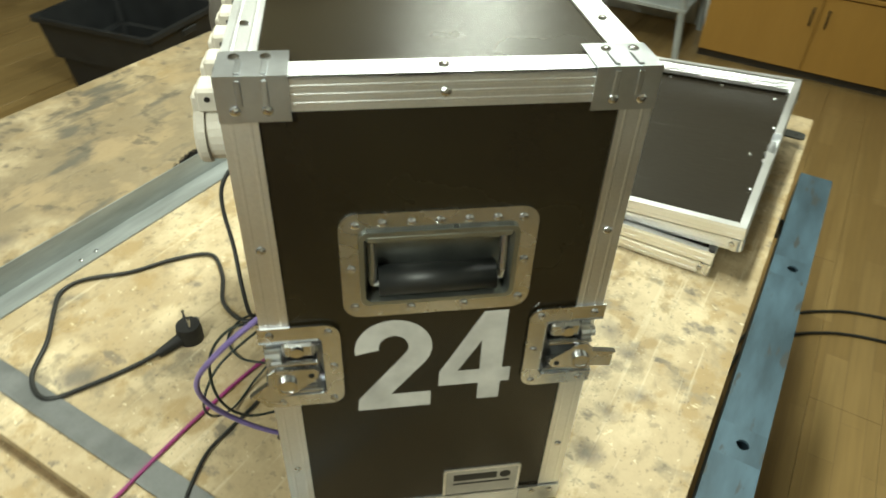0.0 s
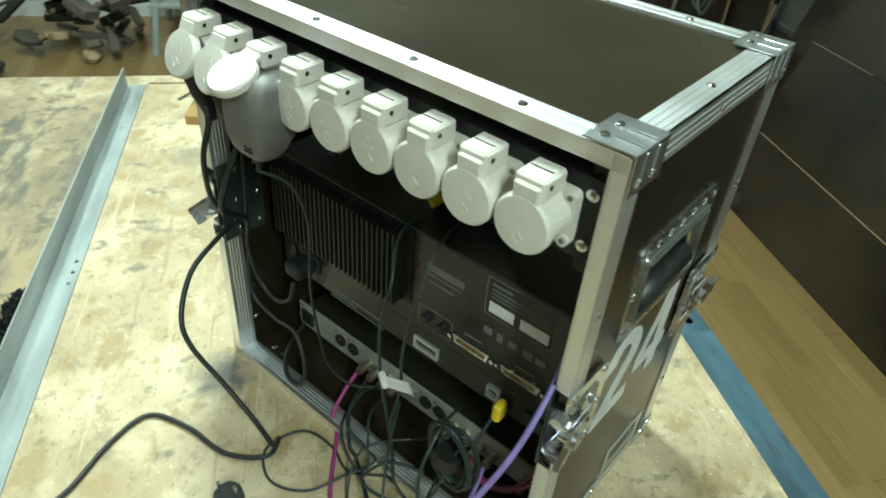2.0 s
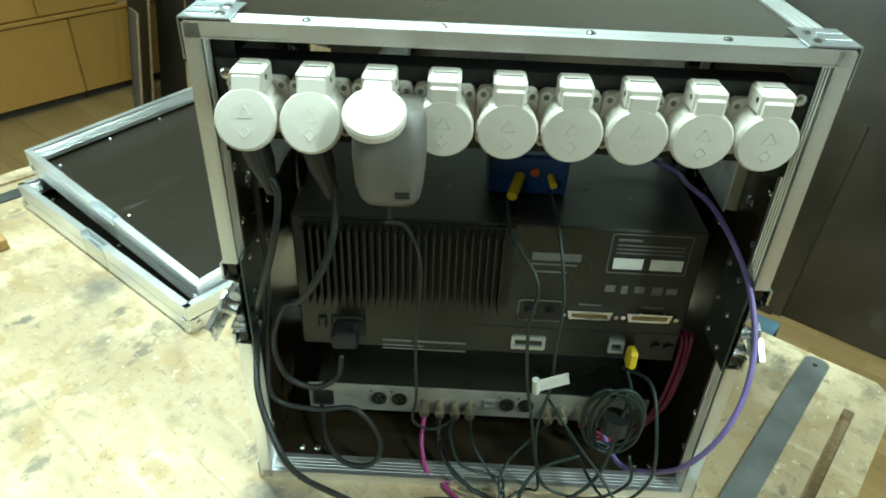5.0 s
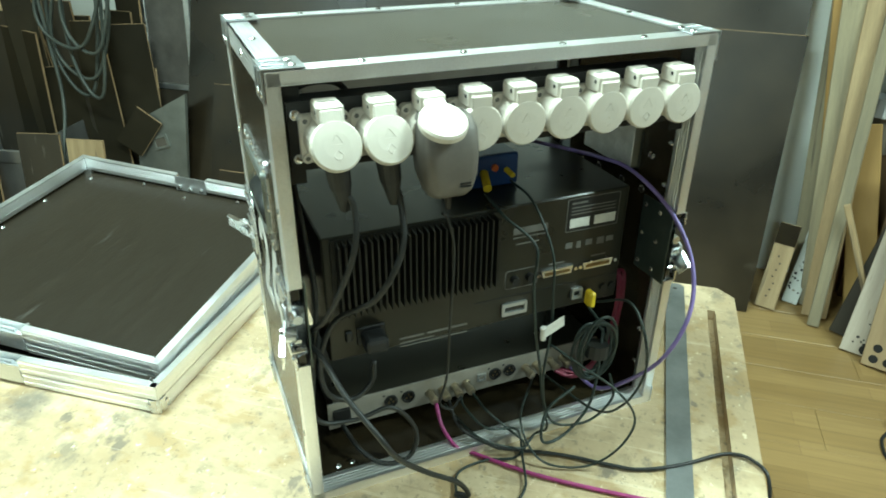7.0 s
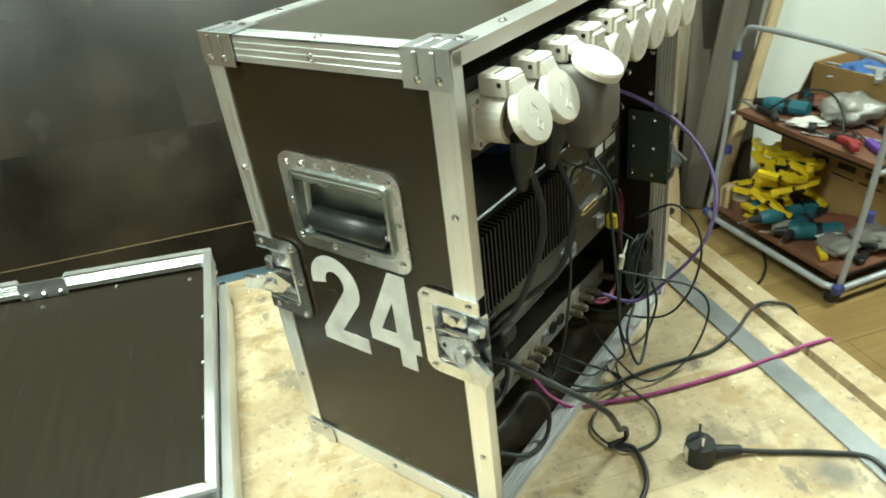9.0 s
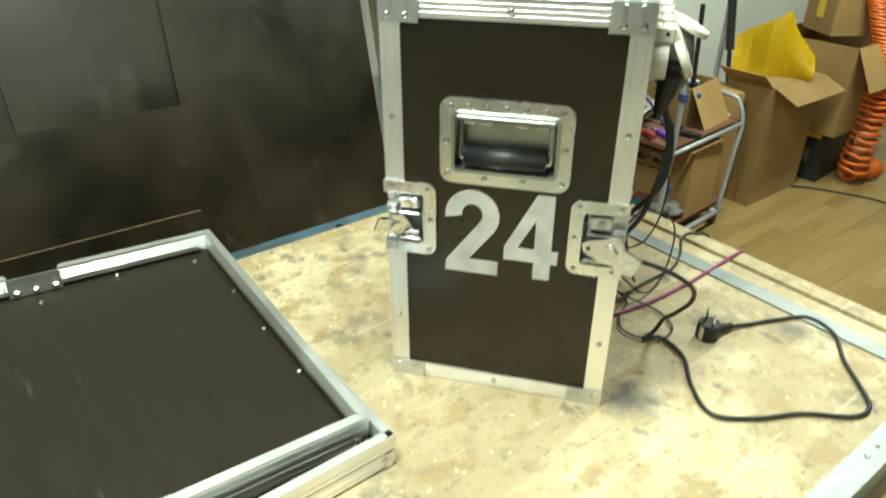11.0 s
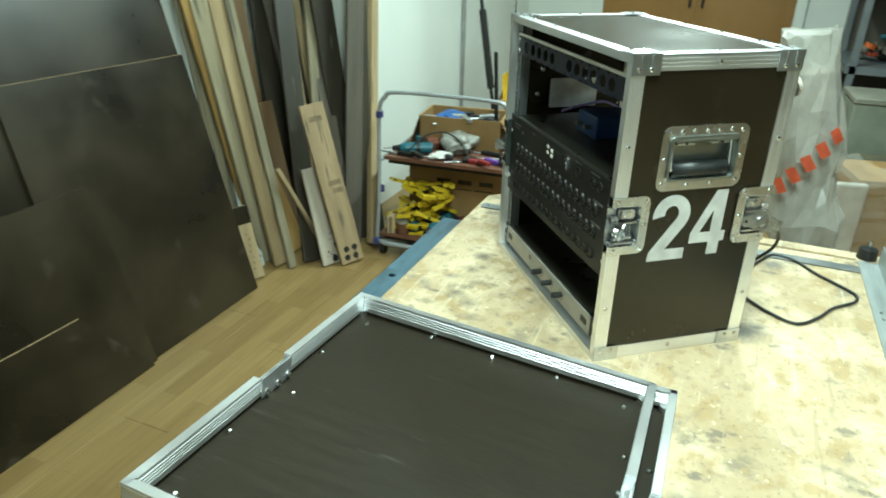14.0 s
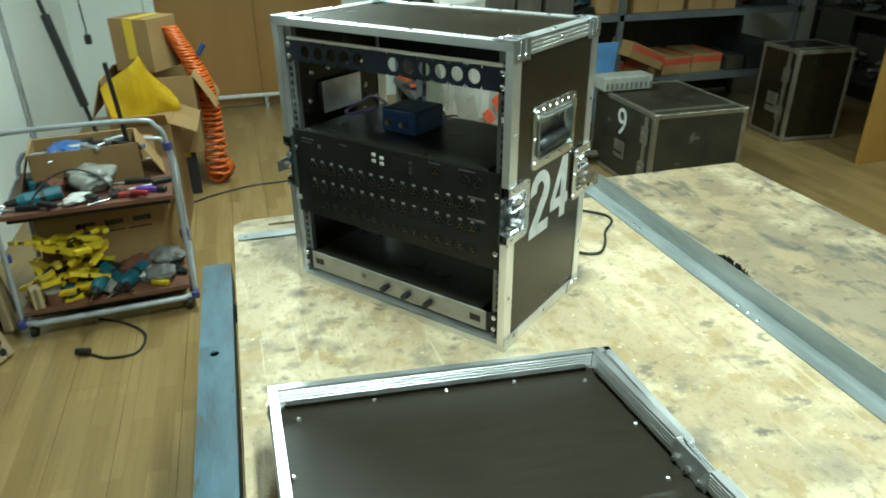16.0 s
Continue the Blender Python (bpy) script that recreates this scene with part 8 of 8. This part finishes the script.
scrap(-3.45, -1.30, 0.0, 0.25, 0.30, 0.40, 95, [PLANK_A, PLANK_B, FOLDER, BLACKMET], "heap of wood offcuts and dark junk on the floor", 34, "offcut_heap", "wood")
scrap(-3.3, -1.95, 0.0, 0.35, 0.35, 0.55, 96, [PLANK_B, BLACKMET, FOLDER, CRATE, STEEL], "dusty heap of dark machine parts on the floor", 44)
scrap(-2.9, -3.6, 0.0, 0.40, 0.30, 0.50, 97, [FOLDER, BLACKMET, PLANK_B, REDBOARD], "dusty heap of scrap on the floor", 36)
carton(pose(-3.1, -2.7, 0, 0, 0, 15), 0.5, 0.5, 0.35, "brown cardboard box on the floor")
carton(pose(-1.2, -4.6, 0, 0, 0, -10), 0.5, 0.4, 0.30, "yellowish cardboard box by the wall", True)


def crate():
    """Open black plastic tub with a rolled rim."""
    o = thing("plastic_crate", pose(-1.45, -2.52, 0, 0, 0, 10), "open black plastic crate standing on the floor", "crate")
    w, d, h = 0.26, 0.32, 0.36
    bm = bmesh.new()
    rings = []
    for s, z in ((0.80, 0.0), (0.86, 0.16), (0.93, 0.165), (1.0, h - 0.02), (1.06, h - 0.02), (1.06, h), (0.98, h), (0.90, 0.18), (0.83, 0.17), (0.76, 0.015)):
        rings.append([bm.verts.new((x * 1.0, y, z)) for x, y in rounded(2 * w * s, 2 * d * s, 0.03)])
    k = len(rings[0])
    for a, b in zip(rings, rings[1:]):
        for i in range(k):
            bm.faces.new((a[i], a[(i + 1) % k], b[(i + 1) % k], b[i]))
    bm.faces.new(rings[0][::-1])
    bm.faces.new(rings[-1])
    part("tub", bm, CRATE, o)
    for s in (-1, 1):
        part("handle", box(-0.05, 0.05, s * (d * 1.06), s * (d * 1.06 + 0.012), h - 0.06, h - 0.03, 0.004), CRATE, o)
    return o


crate()
rag(-1.47, -2.50, 0.016, 0.13, BLACK, "dark crumpled bag lying in the crate", 41, "plastic_bag", "bag", (1.1, 1.3, 0.5))


# ---- north-west: bin of offcuts ----
def offcut_bin():
    o = thing("metal_bin", pose(-2.56, 1.62, 0, 0, 0, 8), "galvanised metal bin full of dark plywood offcuts", "bin")
    w, d, h, t = 0.27, 0.20, 0.50, 0.004
    part("panel", box(-w, w, d - t, d, 0.0, h), GALV, o)
    part("panel", box(-w, w, -d, -d + t, 0.0, h - 0.07), GALV, o)
    part("panel", box(-w, -w + t, -d + t, d - t, 0.0, h), GALV, o)
    part("panel", box(w - t, w, -d + t, d - t, 0.0, h), GALV, o)
    part("rim", box(-w, w, -d - 0.008, -d - 0.0005, h - 0.13, h - 0.07, 0.002), GALV, o)
    return o


offcut_bin()


def steel_cover():
    """Galvanised cover plate with a pocket handle, leaning before the offcuts."""
    o = thing("steel_cover", pose(-1.97, 1.67, 0.003, -8, 0, 0), "galvanised steel cover with a recessed pocket handle", "cover")
    m = Matrix(((1, 0, 0, 0), (0, 0, 1, 0), (0, 1, 0, 0), (0, 0, 0, 1)))
    pl = part("plate", prism(bmesh.new(), [(-0.06, 0), (0.195, 0), (0.235, 0.665), (-0.045, 0.515)], 0, 0.018, m), COVERSTEEL, o)
    q = plane_at((0.085, -0.0005, 0.43), (0, -1, 0)) @ pose(0, 0, 0, 0, 0, 18)
    part("pocket_handle", frame_ring(bmesh.new(), rounded(0.085, 0.062, 0.006), rounded(0.062, 0.040, 0.004), 0, 0.007, q), COVERSTEEL, pl)
    part("pocket", box(-0.031, 0.031, -0.020, 0.020, 0.0002, 0.0012, bm=bmesh.new(), m=q), PLANK_B, pl)
    return o


COVERSTEEL = mat("dull_galvanised_cover", (0.36, 0.37, 0.34), 0.5, 0.8, dark=(0.24, 0.25, 0.23), scale=9, bump=0.06, bscale=120)
steel_cover()
OFFCUT = mat("dull_dark_film_plywood", (0.030, 0.023, 0.012), 0.5, dark=(0.012, 0.010, 0.006), scale=3, bump=0.06, bscale=300, gloss=0.3)
BINM = pose(-2.30, 1.64, 0, 0, 0, 8)
rnd = random.Random(17)


def offcut(m, w, h, material, label):
    o = thing("offcut", m, label, "offcut", "plywood offcuts")
    part("board", box(-w / 2, w / 2, 0, 0.012, 0, h), material, o)
    part("edge", box(w / 2, w / 2 + 0.0012, 0.001, 0.011, 0.002, h - 0.002), PLY_EDGE, o)
    part("edge", box(-w / 2, w / 2, 0.001, 0.011, h, h + 0.0012), PLY_EDGE, o)
    return o


for k in range(15):
    x = -0.40 + 0.052 * k
    offcut(BINM @ pose(x, 0.05 + 0.10 * rnd.random(), 0.01, rnd.uniform(-10, 2), rnd.uniform(-6, 6), rnd.uniform(-22, 22)), rnd.uniform(0.10, 0.26), rnd.uniform(0.62, 1.15), OFFCUT if k % 4 else DARKBOARD, "dark plywood offcut standing in a metal bin")
for x, w, h in ((-2.10, 0.14, 1.12), (-2.16, 0.16, 0.98)):
    offcut(pose(x, 1.84 + 0.03 * (h - 1), 0.003, -5, 0, -6), w, h, OFFCUT, "tall dark plywood offcut leaning on the wall")
offcut(BINM @ pose(0.27, 0.0, 0.40, -4, 38, 4), 0.13, 0.20, OFFCUT, "small dark plywood offcut standing askew in a bin")
# boards leaning before the bin
for x, y, w, h, mt, yaw in ((-2.02, 1.34, 0.17, 0.53, PLANK_A, 8), (-2.22, 1.30, 0.19, 0.55, DARKBOARD, 12), (-2.56, 1.26, 0.20, 0.50, OFFCUT, 12), (-2.78, 1.22, 0.18, 0.72, OFFCUT, 16), (-2.98, 1.18, 0.24, 0.92, OFFCUT, 5), (-3.18, 1.10, 0.26, 1.0, OFFCUT, -6), (-2.66, 1.12, 0.10, 0.34, PLANK_A, 20), (-3.05, 1.0, 0.12, 0.55, PLANK_B, -12)):
    offcut(pose(x, y, 0.003, -9, 0, yaw), w, h, mt, {PLANK_A: "pale raw wood offcut leaning on a bin", DARKBOARD: "dark brown stained board offcut leaning on a bin"}.get(mt, "dark board offcut leaning on a bin"))
al = thing("aluminium_frame", pose(-1.92, 1.90, 0, -6, 0, 0), "aluminium window frame leaning on the wall", "window frame")
for x in (-0.14, 0.10):
    part("stile", box(x - 0.014, x + 0.014, -0.012, 0.012, 0.004, 1.09, 0.002), ALU, al)
for z in (0.62, 1.06):
    part("rail", box(-0.125, 0.085, -0.011, 0.011, z, z + 0.026, 0.002), ALU, al)
part("pane", box(-0.125, 0.085, -0.003, 0.003, 0.647, 1.059), GREYPL, al, "dull grey panel in the frame")
part("lower_pane", box(-0.125, 0.085, -0.003, 0.003, 0.02, 0.619), DARKBOARD, al, "dark board below the rail")
yb = carton(pose(-2.72, 1.86, 0.0, 0, 0, 0), 0.34, 0.30, 0.80, "tall dark box behind the offcuts", material=DARKBOARD)
carton(pose(-2.74, 1.85, 0.805, 0, 0, 4), 0.30, 0.28, 0.40, "pale yellow carton standing on a box", material=PLANK_A)


def hung_loops():
    o = thing("hanging_cable", pose(-2.16, 1.74, 0.0), "grey cable hanging in loose loops over offcuts", "cable")
    for k, (x, z, a, b) in enumerate(((0.02, 1.02, 0.13, 0.36), (0.06, 0.98, 0.15, 0.24), (0.10, 1.06, 0.10, 0.40), (0.13, 1.08, 0.12, 0.22), (0.05, 1.08, 0.16, 0.20))):
        line = [(x + a * math.cos(t) * (1 + 0.2 * math.sin(2 * t)), -0.10 - 0.012 * k + 0.02 * math.sin(t), z + b * math.sin(t)) for t in (2 * math.pi * i / 32 for i in range(32))]
        part("loop", sweep(bmesh.new(), line, 0.008, 7, True), CABLE_GREY, o, smooth=True)
    part("tail", sweep(bmesh.new(), smooth_line([(-0.12, -0.13, 1.35), (-0.09, -0.15, 0.90), (-0.05, -0.20, 0.62), (0.03, -0.40, 0.32), (0.08, -0.45, 0.05)], 8), 0.008, 7), CABLE_GREY, o, smooth=True)
    return o


CABLE_GREY = mat("dark_grey_green_cable", (0.07, 0.08, 0.07), 0.5, scale=30)
hung_loops()
ss = thing("socket_block", pose(-1.80, 1.44, 0, 0, 0, 62), "white four-way socket block lying on the floor", "socket block")
part("body", box(-0.062, 0.062, -0.058, 0.058, 0, 0.045, 0.008, seg=2), VINYL, ss)
for x in (-0.03, 0.03):
    for y in (-0.028, 0.028):
        part("socket", frame_ring(bmesh.new(), rounded(0.042, 0.042, 0.020), rounded(0.036, 0.036, 0.017), 0.045, 0.0465, Matrix.Translation((x, y, 0))), GREYPL, ss)
part("plug", cyl(bmesh.new(), (-0.03, 0.028, 0.045), (-0.03, 0.028, 0.078), 0.017, 16, 0.013), RUBBER, ss, "black plug in the block")


PALECABLE = mat("pale_grey_cable", (0.42, 0.41, 0.37), 0.5, scale=30)
pc = thing("cable_coil", pose(-1.77, 1.60, 0), "coil of pale grey cable lying on the floor", "cable")
for k in range(5):
    part("loop", sweep(bmesh.new(), [((0.085 + 0.010 * (k % 2)) * math.cos(a) + 0.012 * k, (0.075 + 0.006 * k) * math.sin(a) - 0.008 * k, 0.006 + 0.012 * k + 0.06 * max(0, math.sin(a + 0.4 * k))) for a in (2 * math.pi * i / 28 for i in range(28))], 0.005, 6, True), PALECABLE, pc, smooth=True)


# ---- on the bench ----
BASE = Matrix.Identity(4)
wb = thing("wood_block", pose(-1.03, -0.345, TABLE + 0.0006, 0, 0, -8), "tan wooden board lying on the bench", "wood block")
part("board", box(-0.165, 0.165, -0.075, 0.075, 0, 0.022, 0.002), OCHRE, wb)
DRILLBLUE = mat("blue_grey_tool_plastic", (0.012, 0.06, 0.13), 0.45, scale=20)
drill(pose(-1.04, -0.345, TABLE + 0.023, 0, 0, -38), DRILLBLUE, "blue and black drill lying on a wooden board", 0.95)
bd = thing("bench_brush", pose(-0.19, -0.626, TABLE + 0.0005), "dark bench brush lying against the steel angle", "brush")
part("block", box(-0.08, 0.08, -0.012, 0.012, 0, 0.018, 0.004), DARKBOARD, bd)
bm, rb = bmesh.new(), random.Random(5)
for k in range(420):
    x = rb.uniform(-0.078, 0.078)
    y = rb.uniform(-0.010, 0.010)
    z = 0.046 - 3.6 * x * x - rb.uniform(0, 0.003)
    cyl(bm, (x, y, 0.0182), (x * 1.04 + rb.uniform(-0.003, 0.003), y + rb.uniform(-0.004, 0.004), z), 0.0009, 4)
part("bristles", bm, BLACK, bd, "black bristles")
cp = thing("plug_cap", pose(0.443, -0.585, TABLE + 0.0006), "black round cap with a bolt on the bar end", "cap")
part("cap", cyl(bmesh.new(), (0, 0, 0), (0, 0, 0.026), 0.024, 20, 0.021), BLACK, cp)
part("bolt", cyl(bmesh.new(), (0, 0, 0.026), (0, 0, 0.045), 0.004, 8), ZINC, cp)


# ---- cables on the floor ----
BASE = ROOM
def floor_cable(name, pts, r, label):
    o = thing(name, pose(pts[0][0], pts[0][1], 0), label, "cable")
    p0 = Vector((pts[0][0], pts[0][1], 0))
    part("cable", sweep(bmesh.new(), smooth_line([Vector((x, y, r + 0.001)) - p0 for x, y in pts], 8), r, 7), CABLE_BLACK, o, smooth=True)
    return o


fc = floor_cable("floor_lead", [(1.17, 1.095), (1.12, 1.02), (1.13, 0.92), (1.25, 0.90), (1.36, 0.98), (1.44, 1.10)], 0.005, "black lead with a plug lying under the cart")
part("plug", cyl(bmesh.new(), (0.0, 0.0, 0.016), (0.02, 0.05, 0.016), 0.015, 12, 0.012), RUBBER, fc)
floor_cable("floor_cable", [(2.60, 0.82), (2.712, 0.70), (2.785, 0.57), (2.85, 0.40), (2.867, 0.19), (2.95, -0.05), (3.2, -0.3)], 0.005, "thin dark cable lying on the floor")
floor_cable("floor_cable", [(-1.78, 1.37), (-1.70, 1.28), (-1.62, 1.16), (-1.575, 0.97), (-1.50, 0.75), (-1.3, 0.55), (-0.9, 0.45)], 0.005, "dark cable lying on the floor by the bench")
floor_cable("floor_cable", [(-1.75, 1.54), (-1.60, 1.50), (-1.48, 1.36), (-1.43, 1.20), (-1.447, 0.98), (-1.38, 0.75), (-1.2, 0.55), (-1.0, 0.5)], 0.005, "dark cable lying on the floor beside another")


# ---- floor boards ----
def floor_boards():
    """Laminate boards laid along x with staggered ends, each its own piece."""
    fl = bpy.data.objects["floor"]
    bw, bl, gap = 0.198, 1.286, 0.0005
    cache = {}

    def board(length, width):
        key = (round(length, 3), round(width, 3))
        if key not in cache:
            me = bpy.data.meshes.new("plank")
            bm = box(gap, length - gap, gap, width - gap, -0.0075, 0.0, 0.0009)
            bm.to_mesh(me)
            bm.free()
            me.materials.append(OAK)
            cache[key] = me
        return cache[key]
    row, y = 0, SOUTH
    while y < NORTH - 0.03:
        x = WEST - ((row * 0.43) % 1.0) * bl
        while x < EAST - 0.03:
            a, b = max(x, WEST), min(x + bl, EAST)
            if b - a > 0.02:
                ob = new("plank", board(b - a, min(bw, NORTH - y)))
                ob.parent = fl
                ob.matrix_basis = Matrix.Translation((a, y, 0))
            x += bl
        y += bw
        row += 1


floor_boards()
